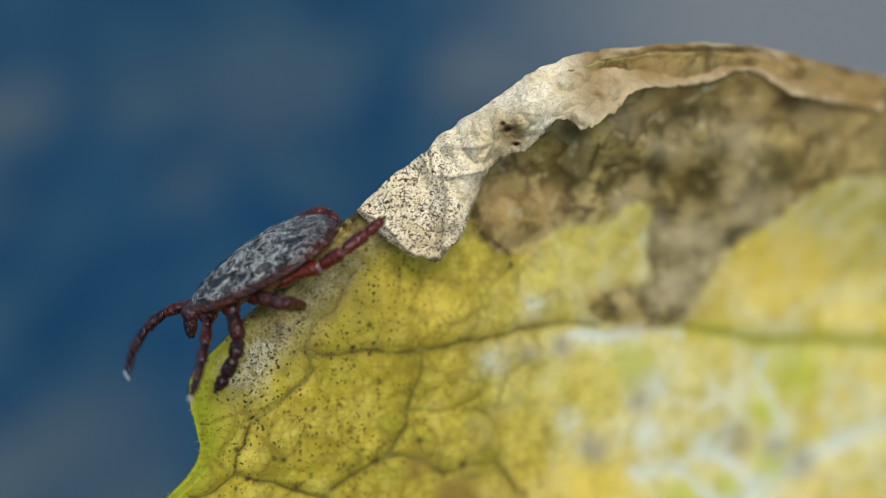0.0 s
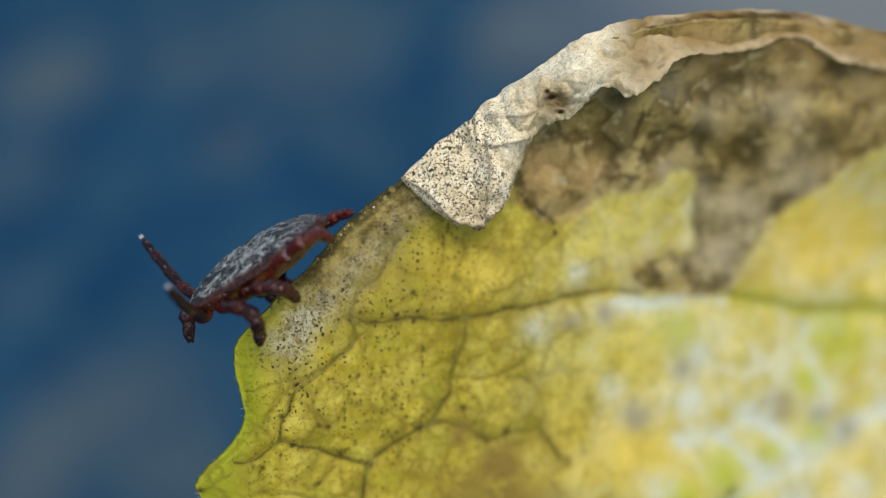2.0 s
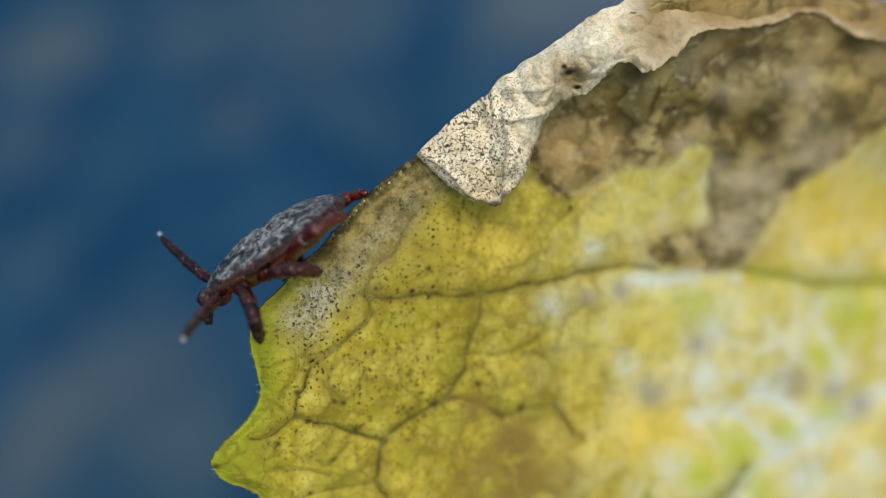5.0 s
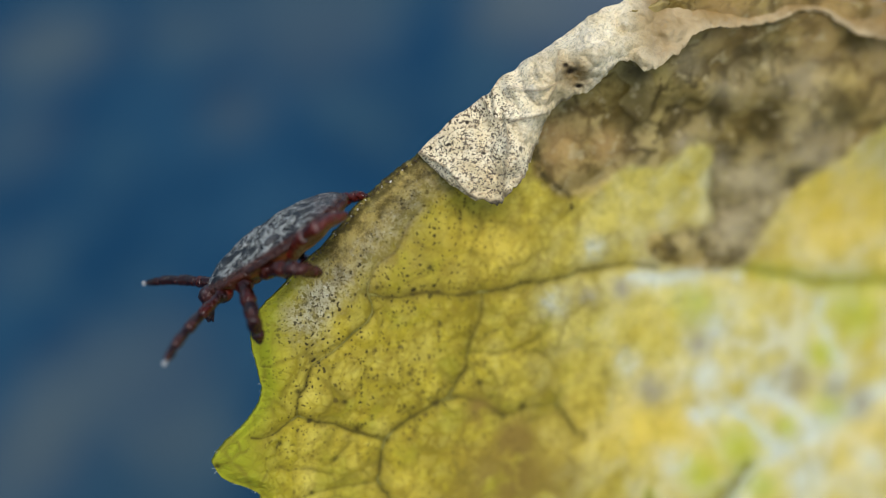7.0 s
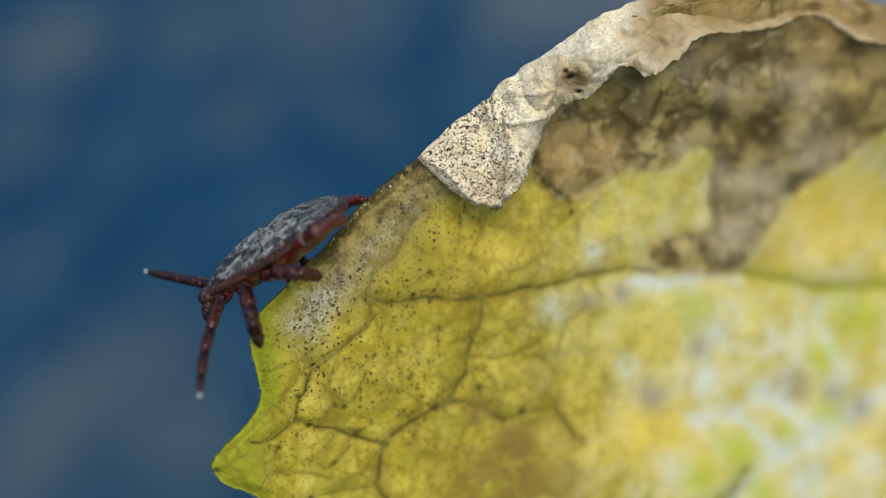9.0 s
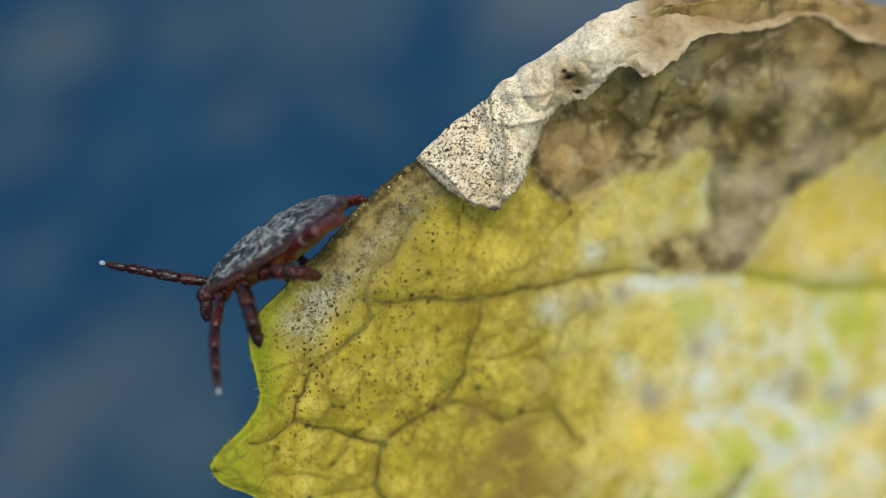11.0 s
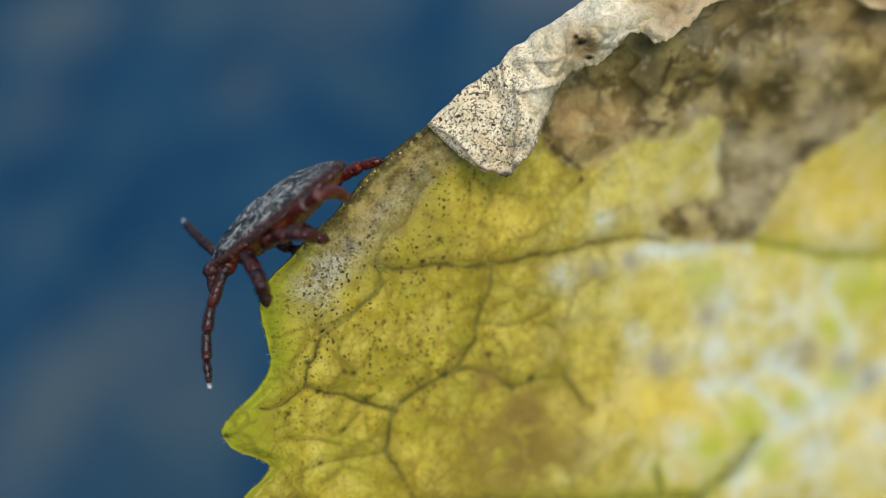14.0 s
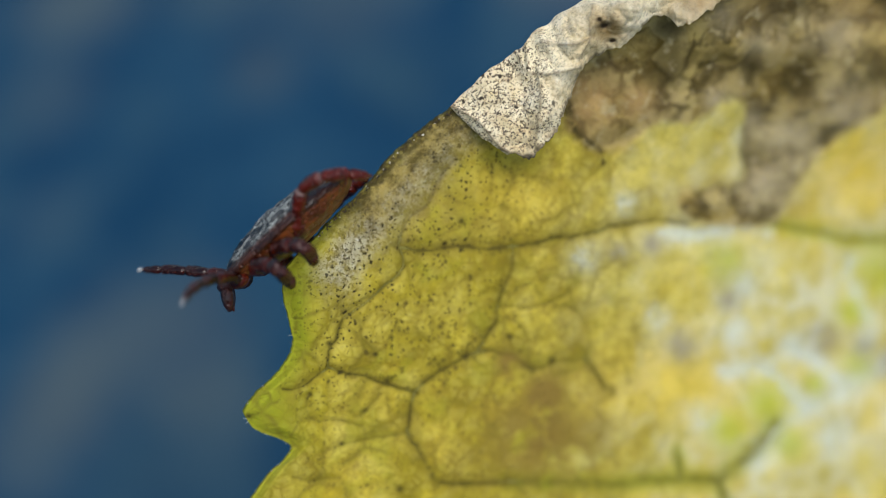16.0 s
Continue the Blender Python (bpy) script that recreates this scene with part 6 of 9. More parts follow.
    carry(legs[1, 1],
        [(0, pose(0.001050, 0.000720, -0.000320, 0.00, 35.63, 73.57)),
        (0.1, pose(0.001050, 0.000720, -0.000320, 3.87, 28.64, 81.60)),
        (0.2, pose(0.001050, 0.000720, -0.000320, 5.66, 22.36, 86.33)),
        (0.5, pose(0.001050, 0.000720, -0.000320, 14.03, 28.51, 103.21)),
        (0.7, pose(0.001050, 0.000720, -0.000320, 15.00, 20.61, 106.20)),
        (1, pose(0.001050, 0.000720, -0.000320, 20.78, 21.20, 120.82)),
        (1.2, pose(0.001050, 0.000720, -0.000320, 20.11, 20.61, 118.92)),
        (1.5, pose(0.001050, 0.000720, -0.000320, 24.40, 22.19, 129.57)),
        (1.7, pose(0.001050, 0.000720, -0.000320, 22.60, 19.83, 124.20)),
        (2, pose(0.001050, 0.000720, -0.000320, 22.45, 20.00, 123.74)),
        (2.2, pose(0.001050, 0.000720, -0.000320, 20.89, 18.95, 118.79)),
        (2.5, pose(0.001050, 0.000720, -0.000320, 12.81, 33.94, 104.35)),
        (2.7, pose(0.001050, 0.000720, -0.000320, 11.34, 34.99, 101.76)),
        (3, pose(0.001050, 0.000720, -0.000320, 7.79, 27.72, 94.27)),
        (3.2, pose(0.001050, 0.000720, -0.000320, 5.19, 24.09, 87.88)),
        (3.5, pose(0.001050, 0.000720, -0.000320, 5.45, 24.96, 88.49)),
        (3.7, pose(0.001050, 0.000720, -0.000320, 5.22, 22.17, 87.89)),
        (4, pose(0.001050, 0.000720, -0.000320, 5.57, 23.44, 88.76)),
        (4.2, pose(0.001050, 0.000720, -0.000320, 6.40, 23.96, 90.80)),
        (6.3, pose(0.001050, 0.000720, -0.000320, 4.42, 23.97, 85.89)),
        (6.5, pose(0.001050, 0.000720, -0.000320, 4.33, 23.96, 85.69)),
        (7, pose(0.001050, 0.000720, -0.000320, 3.56, 23.79, 83.76)),
        (7.5, pose(0.001050, 0.000720, -0.000320, 3.75, 24.07, 84.22)),
        (8, pose(0.001050, 0.000720, -0.000320, 4.06, 24.41, 84.97)),
        (8.5, pose(0.001050, 0.000720, -0.000320, 3.78, 24.06, 84.28)),
        (9, pose(0.001050, 0.000720, -0.000320, 3.55, 24.72, 83.74)),
        (9.2, pose(0.001050, 0.000720, -0.000320, 3.61, 24.90, 83.88)),
        (11.3, pose(0.001050, 0.000720, -0.000320, 4.25, 26.68, 85.30)),
        (11.5, pose(0.001050, 0.000720, -0.000320, 3.64, 28.06, 84.02)),
        (11.7, pose(0.001050, 0.000720, -0.000320, 3.56, 28.03, 83.83)),
        (12, pose(0.001050, 0.000720, -0.000320, 3.15, 28.49, 82.97)),
        (12.2, pose(0.001050, 0.000720, -0.000320, 3.85, 28.58, 84.44)),
        (12.5, pose(0.001050, 0.000720, -0.000320, 4.51, 29.47, 85.80)),
        (12.7, pose(0.001050, 0.000720, -0.000320, 3.92, 29.40, 84.57)),
        (13, pose(0.001050, 0.000720, -0.000320, 7.97, 27.38, 93.25)),
        (13.2, pose(0.001050, 0.000720, -0.000320, 6.69, 27.17, 90.45)),
        (13.5, pose(0.001050, 0.000720, -0.000320, 5.04, 27.04, 86.79)),
        (13.7, pose(0.001050, 0.000720, -0.000320, 7.42, 28.76, 91.71)),
        (14, pose(0.001050, 0.000720, -0.000320, 7.64, 28.16, 92.17)),
        (14.2, pose(0.001050, 0.000720, -0.000320, 11.01, 30.97, 98.67)),
        (14.5, pose(0.001050, 0.000720, -0.000320, 12.13, 31.09, 100.82)),
        (14.7, pose(0.001050, 0.000720, -0.000320, 14.55, 27.96, 105.91)),
        (15, pose(0.001050, 0.000720, -0.000320, 15.62, 24.63, 108.47)),
        (15.2, pose(0.001050, 0.000720, -0.000320, 20.12, 22.21, 119.58)),
        (15.5, pose(0.001050, 0.000720, -0.000320, 20.82, 19.41, 121.68)),
        (15.7, pose(0.001050, 0.000720, -0.000320, 21.49, 19.56, 123.66)),
        (16, pose(0.001050, 0.000720, -0.000320, 19.47, 22.04, 118.06))],
        [(0, pose(0.000846, 0.000000, 0.000000, 12.54, -11.23, -20.19)),
        (0.1, pose(0.000846, 0.000000, -0.000000, 8.64, -10.38, -17.70)),
        (0.2, pose(0.000846, -0.000000, -0.000000, 5.71, -8.15, -13.81)),
        (0.5, pose(0.000846, 0.000000, -0.000000, 6.71, -6.33, -18.30)),
        (0.7, pose(0.000846, 0.000000, -0.000000, 4.90, -7.59, -25.95)),
        (1, pose(0.000846, 0.000000, -0.000000, 6.87, -0.83, -24.56)),
        (1.2, pose(0.000846, 0.000000, -0.000000, 6.40, -0.29, -24.90)),
        (1.5, pose(0.000846, 0.000000, 0.000000, 9.96, 3.11, -14.91)),
        (1.7, pose(0.000846, -0.000000, 0.000000, 8.76, 2.48, -13.64)),
        (2, pose(0.000846, 0.000000, 0.000000, 8.58, 2.51, -17.98)),
        (2.2, pose(0.000846, 0.000000, -0.000000, 7.84, 1.07, -9.37)),
        (2.5, pose(0.000846, 0.000000, -0.000000, 10.29, -1.53, -7.68)),
        (2.7, pose(0.000846, 0.000000, 0.000000, 10.30, -1.48, -2.34)),
        (3, pose(0.000846, 0.000000, 0.000000, 10.03, -1.73, -2.42)),
        (3.2, pose(0.000846, 0.000000, 0.000000, 10.06, -2.24, -2.55)),
        (3.5, pose(0.000846, 0.000000, 0.000000, 10.13, -2.69, -3.68)),
        (3.7, pose(0.000846, 0.000000, -0.000000, 9.90, -2.06, -2.18)),
        (4, pose(0.000846, 0.000000, -0.000000, 9.93, -2.04, -2.28)),
        (4.2, pose(0.000846, 0.000000, 0.000000, 9.96, -2.55, -4.03)),
        (6.3, pose(0.000846, 0.000000, 0.000000, 9.97, -1.65, -0.92)),
        (6.5, pose(0.000846, 0.000000, 0.000000, 9.97, -1.60, -0.80)),
        (7, pose(0.000846, -0.000000, 0.000000, 9.99, -1.29, -0.02)),
        (7.5, pose(0.000846, -0.000000, 0.000000, 9.98, -1.36, -0.19)),
        (8, pose(0.000846, -0.000000, 0.000000, 9.97, -1.48, -0.45)),
        (8.5, pose(0.000846, 0.000000, 0.000000, 9.98, -1.32, -0.07)),
        (9, pose(0.000846, -0.000000, 0.000000, 9.98, -1.24, 0.15)),
        (9.2, pose(0.000846, 0.000000, 0.000000, 9.98, -1.28, 0.08)),
        (11.3, pose(0.000846, -0.000000, -0.000000, 9.96, -1.57, -0.56)),
        (11.5, pose(0.000846, 0.000000, 0.000000, 10.00, -1.48, -0.23)),
        (11.7, pose(0.000846, 0.000000, -0.000000, 10.00, -1.48, -0.22)),
        (12, pose(0.000846, -0.000000, -0.000000, 10.02, -1.44, -0.06)),
        (12.2, pose(0.000846, 0.000000, 0.000000, 10.00, -1.64, -0.62)),
        (12.5, pose(0.000846, -0.000000, -0.000000, 9.99, -1.86, -1.26)),
        (12.7, pose(0.000846, 0.000000, -0.000000, 10.01, -1.76, -0.91)),
        (13, pose(0.000846, 0.000000, 0.000000, 9.85, -3.08, -6.00)),
        (13.2, pose(0.000846, 0.000000, 0.000000, 9.85, -2.86, -4.53)),
        (13.5, pose(0.000846, -0.000000, 0.000000, 9.83, -1.98, -1.76)),
        (13.7, pose(0.000846, 0.000000, 0.000000, 9.82, -2.68, -4.46)),
        (14, pose(0.000846, 0.000000, -0.000000, 9.74, -2.36, -3.87)),
        (14.2, pose(0.000846, -0.000000, 0.000000, 9.86, -2.31, -6.20)),
        (14.5, pose(0.000846, 0.000000, -0.000000, 9.94, -2.53, -8.55)),
        (14.7, pose(0.000846, 0.000000, -0.000000, 9.59, -2.12, -12.35)),
        (15, pose(0.000846, 0.000000, 0.000000, 8.99, -1.18, -12.56)),
        (15.2, pose(0.000846, 0.000000, 0.000000, 9.18, 2.71, -22.19)),
        (15.5, pose(0.000846, 0.000000, -0.000000, 8.93, 5.97, -20.52)),
        (15.7, pose(0.000846, 0.000000, 0.000000, 9.93, 6.34, -16.19)),
        (16, pose(0.000846, 0.000000, 0.000000, 9.83, 4.66, -13.41))],
        [(0, pose(0.001322, -0.000175, 0.000101, 39.49, 24.55, -62.70)),
        (0.1, pose(0.001330, -0.000155, 0.000093, 27.49, 33.85, -82.74)),
        (0.2, pose(0.001343, -0.000122, 0.000073, 13.99, 36.61, -102.56)),
        (0.5, pose(0.001334, -0.000161, 0.000057, 26.07, 36.65, -107.84)),
        (0.7, pose(0.001307, -0.000224, 0.000068, 13.22, 44.37, -123.80)),
        (1, pose(0.001316, -0.000215, 0.000008, 17.60, 48.61, -134.37)),
        (1.2, pose(0.001315, -0.000218, 0.000003, 12.02, 55.08, -139.03)),
        (1.5, pose(0.001345, -0.000133, -0.000028, 18.64, 60.78, -142.04)),
        (1.7, pose(0.001348, -0.000122, -0.000022, 1.60, 65.98, -155.80)),
        (2, pose(0.001337, -0.000159, -0.000023, 5.81, 61.95, -150.57)),
        (2.2, pose(0.001356, -0.000084, -0.000010, -15.07, 65.75, -168.81)),
        (2.5, pose(0.001358, -0.000069, 0.000014, 39.16, 78.22, -97.59)),
        (2.7, pose(0.001362, -0.000021, 0.000013, 47.93, 81.85, -86.43)),
        (3, pose(0.001362, -0.000022, 0.000016, -2.29, 67.97, -131.17)),
        (3.2, pose(0.001362, -0.000023, 0.000020, -5.87, 57.06, -128.16)),
        (3.5, pose(0.001361, -0.000033, 0.000024, -2.14, 56.61, -124.64)),
        (3.7, pose(0.001362, -0.000020, 0.000019, -10.98, 55.58, -133.49)),
        (4, pose(0.001362, -0.000021, 0.000018, -8.16, 57.37, -131.45)),
        (4.2, pose(0.001361, -0.000036, 0.000023, -6.87, 57.96, -132.08)),
        (6.3, pose(0.001363, -0.000008, 0.000015, -6.18, 59.08, -126.62)),
        (6.5, pose(0.001363, -0.000007, 0.000014, -6.13, 59.10, -126.36)),
        (7, pose(0.001363, -0.000000, 0.000012, -5.97, 59.24, -124.28)),
        (7.5, pose(0.001363, -0.000002, 0.000012, -5.45, 59.53, -124.24)),
        (8, pose(0.001363, -0.000004, 0.000013, -4.16, 60.16, -123.59)),
        (8.5, pose(0.001363, -0.000001, 0.000012, -4.88, 59.87, -123.64)),
        (9, pose(0.001363, 0.000001, 0.000011, -2.62, 60.78, -120.80)),
        (9.2, pose(0.001363, 0.000001, 0.000012, -2.14, 60.95, -120.46)),
        (11.3, pose(0.001363, -0.000005, 0.000014, 3.14, 62.59, -116.51)),
        (11.5, pose(0.001363, -0.000002, 0.000013, 9.02, 63.64, -109.31)),
        (11.7, pose(0.001363, -0.000002, 0.000013, 8.90, 63.65, -109.25)),
        (12, pose(0.001363, -0.000001, 0.000013, 11.08, 63.96, -106.24)),
        (12.2, pose(0.001363, -0.000006, 0.000015, 9.19, 63.67, -109.71)),
        (12.5, pose(0.001363, -0.000011, 0.000017, 9.95, 63.68, -110.43)),
        (12.7, pose(0.001363, -0.000008, 0.000016, 10.03, 63.21, -109.22)),
        (13, pose(0.001359, -0.000054, 0.000028, 2.93, 57.90, -124.65)),
        (13.2, pose(0.001361, -0.000041, 0.000026, 1.86, 58.00, -123.20)),
        (13.5, pose(0.001362, -0.000016, 0.000018, -0.16, 60.73, -122.07)),
        (13.7, pose(0.001361, -0.000040, 0.000024, 1.30, 58.20, -125.65)),
        (14, pose(0.001361, -0.000035, 0.000021, -7.85, 56.14, -136.82)),
        (14.2, pose(0.001360, -0.000056, 0.000021, -2.83, 57.43, -137.67)),
        (14.5, pose(0.001357, -0.000077, 0.000023, -5.66, 53.30, -143.22)),
        (14.7, pose(0.001351, -0.000111, 0.000019, -7.41, 50.84, -149.55)),
        (15, pose(0.001351, -0.000112, 0.000011, -10.84, 51.03, -156.01)),
        (15.2, pose(0.001324, -0.000195, -0.000024, -7.53, 49.56, -162.39)),
        (15.5, pose(0.001328, -0.000180, -0.000054, -15.53, 48.28, -175.32)),
        (15.7, pose(0.001339, -0.000143, -0.000057, -16.52, 48.72, -178.38)),
        (16, pose(0.001347, -0.000119, -0.000042, -29.54, 49.09, 170.72))],
        [(0, pose(0.001557, -0.000631, -0.000134, 37.73, 18.67, -69.17)),
        (0.1, pose(0.001390, -0.000619, -0.000221, 26.45, 24.65, -90.72)),
        (0.2, pose(0.001245, -0.000564, -0.000263, 15.00, 21.65, -112.52)),
        (0.5, pose(0.001195, -0.000592, -0.000280, 23.76, 19.50, -122.97)),
        (0.7, pose(0.001083, -0.000559, -0.000326, 18.76, 37.42, -125.55)),
        (1, pose(0.001055, -0.000481, -0.000416, 21.98, 35.95, -138.25)),
        (1.2, pose(0.001071, -0.000429, -0.000460, 20.08, 46.50, -138.15)),
        (1.5, pose(0.001128, -0.000302, -0.000520, 23.58, 36.83, -144.78)),
        (1.7, pose(0.001139, -0.000216, -0.000538, 17.93, 49.28, -145.57)),
        (2, pose(0.001106, -0.000290, -0.000520, 18.09, 49.36, -144.89)),
        (2.2, pose(0.001129, -0.000129, -0.000524, 9.74, 53.42, -150.17)),
        (2.5, pose(0.001343, -0.000183, -0.000538, 49.75, 76.76, -93.52)),
        (2.7, pose(0.001367, -0.000101, -0.000545, 59.09, 80.17, -81.76)),
        (3, pose(0.001223, -0.000181, -0.000507, 9.37, 66.06, -125.86)),
        (3.2, pose(0.001173, -0.000264, -0.000453, 4.11, 54.09, -124.49)),
        (3.5, pose(0.001185, -0.000288, -0.000447, 7.69, 51.71, -120.99)),
        (3.7, pose(0.001143, -0.000251, -0.000447, -1.51, 53.88, -130.34)),
        (4, pose(0.001161, -0.000248, -0.000457, 2.28, 53.89, -127.08)),
        (4.2, pose(0.001161, -0.000258, -0.000455, 2.91, 55.65, -128.52)),
        (6.3, pose(0.001190, -0.000241, -0.000469, 2.52, 58.55, -124.30)),
        (6.5, pose(0.001191, -0.000241, -0.000469, 2.52, 58.64, -124.10)),
        (7, pose(0.001200, -0.000238, -0.000473, 2.29, 59.26, -122.47)),
        (7.5, pose(0.001202, -0.000238, -0.000474, 2.94, 59.41, -122.28)),
        (8, pose(0.001208, -0.000238, -0.000476, 4.44, 59.82, -121.39)),
        (8.5, pose(0.001206, -0.000236, -0.000476, 3.47, 59.82, -121.73)),
        (9, pose(0.001222, -0.000235, -0.000481, 5.69, 60.84, -118.94)),
        (9.2, pose(0.001224, -0.000235, -0.000482, 6.23, 60.94, -118.53)),
        (11.3, pose(0.001247, -0.000237, -0.000487, 12.08, 61.80, -113.93)),
        (11.5, pose(0.001280, -0.000238, -0.000492, 17.86, 62.88, -106.84)),
        (11.7, pose(0.001280, -0.000238, -0.000492, 17.74, 62.91, -106.78)),
        (12, pose(0.001294, -0.000238, -0.000494, 19.86, 63.29, -103.84)),
        (12.2, pose(0.001278, -0.000241, -0.000491, 18.23, 62.41, -107.03)),
        (12.5, pose(0.001275, -0.000246, -0.000489, 19.24, 61.61, -107.51)),
        (12.7, pose(0.001279, -0.000248, -0.000488, 19.14, 61.51, -106.49)),
        (13, pose(0.001189, -0.000300, -0.000450, 12.74, 51.26, -121.19)),
        (13.2, pose(0.001197, -0.000291, -0.000453, 11.72, 52.88, -119.68)),
        (13.5, pose(0.001216, -0.000250, -0.000474, 9.00, 59.55, -119.28)),
        (13.7, pose(0.001188, -0.000282, -0.000455, 11.56, 51.53, -121.53)),
        (14, pose(0.001132, -0.000250, -0.000447, 3.12, 52.65, -132.32)),
        (14.2, pose(0.001135, -0.000260, -0.000454, 9.16, 46.36, -131.72)),
        (14.5, pose(0.001087, -0.000279, -0.000429, 6.25, 44.48, -138.02)),
        (14.7, pose(0.001044, -0.000291, -0.000418, 4.04, 43.14, -144.87)),
        (15, pose(0.001026, -0.000257, -0.000428, 1.39, 44.05, -150.23)),
        (15.2, pose(0.000975, -0.000306, -0.000454, 3.66, 42.61, -157.77)),
        (15.5, pose(0.000954, -0.000211, -0.000475, -2.32, 42.82, -168.60)),
        (15.7, pose(0.000967, -0.000154, -0.000481, -1.33, 40.33, -168.94)),
        (16, pose(0.000983, -0.000060, -0.000468, -16.50, 48.38, 176.84))])
    carry(legs[2, 1],
        [(0, pose(0.000400, 0.000820, -0.000350, 0.00, -1.27, 111.55)),
        (0.1, pose(0.000400, 0.000820, -0.000350, -0.18, -2.49, 115.67)),
        (0.2, pose(0.000400, 0.000820, -0.000350, -0.44, -4.59, 118.89)),
        (0.5, pose(0.000400, 0.000820, -0.000350, -0.49, 3.17, 117.96)),
        (0.7, pose(0.000400, 0.000820, -0.000350, -10.35, -27.05, 138.98)),
        (1, pose(0.000400, 0.000820, -0.000350, -9.82, 8.10, 129.34)),
        (1.2, pose(0.000400, 0.000820, -0.000350, -10.05, -4.06, 135.46)),
        (1.5, pose(0.000400, 0.000820, -0.000350, -9.99, -1.65, 133.49)),
        (1.7, pose(0.000400, 0.000820, -0.000350, -10.49, 4.06, 126.55)),
        (2, pose(0.000400, 0.000820, -0.000350, -10.61, 5.23, 125.20)),
        (2.2, pose(0.000400, 0.000820, -0.000350, -10.52, 2.03, 127.22)),
        (2.5, pose(0.000400, 0.000820, -0.000350, -11.98, 11.25, 119.38)),
        (2.7, pose(0.000400, 0.000820, -0.000350, -11.58, 5.25, 123.09)),
        (3, pose(0.000400, 0.000820, -0.000350, -12.41, 11.44, 118.64)),
        (3.2, pose(0.000400, 0.000820, -0.000350, -11.80, 8.82, 122.70)),
        (3.5, pose(0.000400, 0.000820, -0.000350, -12.76, 11.04, 117.80)),
        (3.7, pose(0.000400, 0.000820, -0.000350, -12.22, 5.21, 123.38)),
        (4, pose(0.000400, 0.000820, -0.000350, -12.64, 9.71, 120.69)),
        (4.2, pose(0.000400, 0.000820, -0.000350, -12.33, 4.32, 124.26)),
        (6.3, pose(0.000400, 0.000820, -0.000350, -12.36, 4.29, 123.74)),
        (6.5, pose(0.000400, 0.000820, -0.000350, -12.37, 4.31, 123.63)),
        (7, pose(0.000400, 0.000820, -0.000350, -12.52, 5.10, 121.99)),
        (7.5, pose(0.000400, 0.000820, -0.000350, -12.50, 5.18, 122.20)),
        (8, pose(0.000400, 0.000820, -0.000350, -12.48, 5.28, 122.50)),
        (8.5, pose(0.000400, 0.000820, -0.000350, -12.50, 4.97, 122.22)),
        (9, pose(0.000400, 0.000820, -0.000350, -12.57, 5.97, 121.53)),
        (9.2, pose(0.000400, 0.000820, -0.000350, -12.57, 6.15, 121.54)),
        (11.3, pose(0.000400, 0.000820, -0.000350, -12.54, 8.03, 121.71)),
        (11.5, pose(0.000400, 0.000820, -0.000350, -12.87, 10.70, 119.88)),
        (11.7, pose(0.000400, 0.000820, -0.000350, -12.91, 10.80, 119.64)),
        (12, pose(0.000400, 0.000820, -0.000350, -13.15, 11.91, 118.48)),
        (12.2, pose(0.000400, 0.000820, -0.000350, -12.88, 11.52, 119.83)),
        (12.5, pose(0.000400, 0.000820, -0.000350, -12.71, 12.43, 120.65)),
        (12.7, pose(0.000400, 0.000820, -0.000350, -12.90, 13.16, 119.79)),
        (13, pose(0.000400, 0.000820, -0.000350, -12.59, 13.55, 121.15)),
        (13.2, pose(0.000400, 0.000820, -0.000350, -12.04, 9.68, 124.31)),
        (13.5, pose(0.000400, 0.000820, -0.000350, -12.63, 14.57, 121.79)),
        (13.7, pose(0.000400, 0.000820, -0.000350, -11.22, 15.56, 127.21)),
        (14, pose(0.000400, 0.000820, -0.000350, -10.93, 7.99, 128.62)),
        (14.2, pose(0.000400, 0.000820, -0.000350, -10.91, 5.02, 128.72)),
        (14.5, pose(0.000400, 0.000820, -0.000350, -11.24, 10.75, 126.62)),
        (14.7, pose(0.000400, 0.000820, -0.000350, -11.07, 5.91, 127.88)),
        (15, pose(0.000400, 0.000820, -0.000350, -12.67, 18.68, 122.08)),
        (15.2, pose(0.000400, 0.000820, -0.000350, -12.25, 17.10, 123.49)),
        (15.5, pose(0.000400, 0.000820, -0.000350, -12.27, 20.13, 123.39)),
        (15.7, pose(0.000400, 0.000820, -0.000350, -12.78, 12.95, 120.81)),
        (16, pose(0.000400, 0.000820, -0.000350, -12.94, 18.01, 120.14))],
        [(0, pose(0.000882, -0.000000, 0.000000, 0.05, -2.95, 2.25)),
        (0.1, pose(0.000882, 0.000000, 0.000000, 0.04, -1.52, 0.19)),
        (0.2, pose(0.000882, -0.000000, 0.000000, 0.06, 0.30, -1.51)),
        (0.5, pose(0.000882, 0.000000, 0.000000, -0.53, -7.57, 5.38)),
        (0.7, pose(0.000882, -0.000000, 0.000000, 6.53, 19.92, -1.22)),
        (1, pose(0.000882, -0.000000, 0.000000, 5.42, 8.60, -6.43)),
        (1.2, pose(0.000882, 0.000000, 0.000000, 4.41, 18.72, -9.08)),
        (1.5, pose(0.000882, 0.000000, 0.000000, 5.65, 11.49, -3.41)),
        (1.7, pose(0.000882, -0.000000, -0.000000, 5.59, 5.49, -2.73)),
        (2, pose(0.000882, 0.000000, -0.000000, 5.43, 6.61, -3.53)),
        (2.2, pose(0.000882, 0.000000, 0.000000, 5.45, 6.92, -2.92)),
        (2.5, pose(0.000882, 0.000000, 0.000000, 6.10, -1.84, -0.19)),
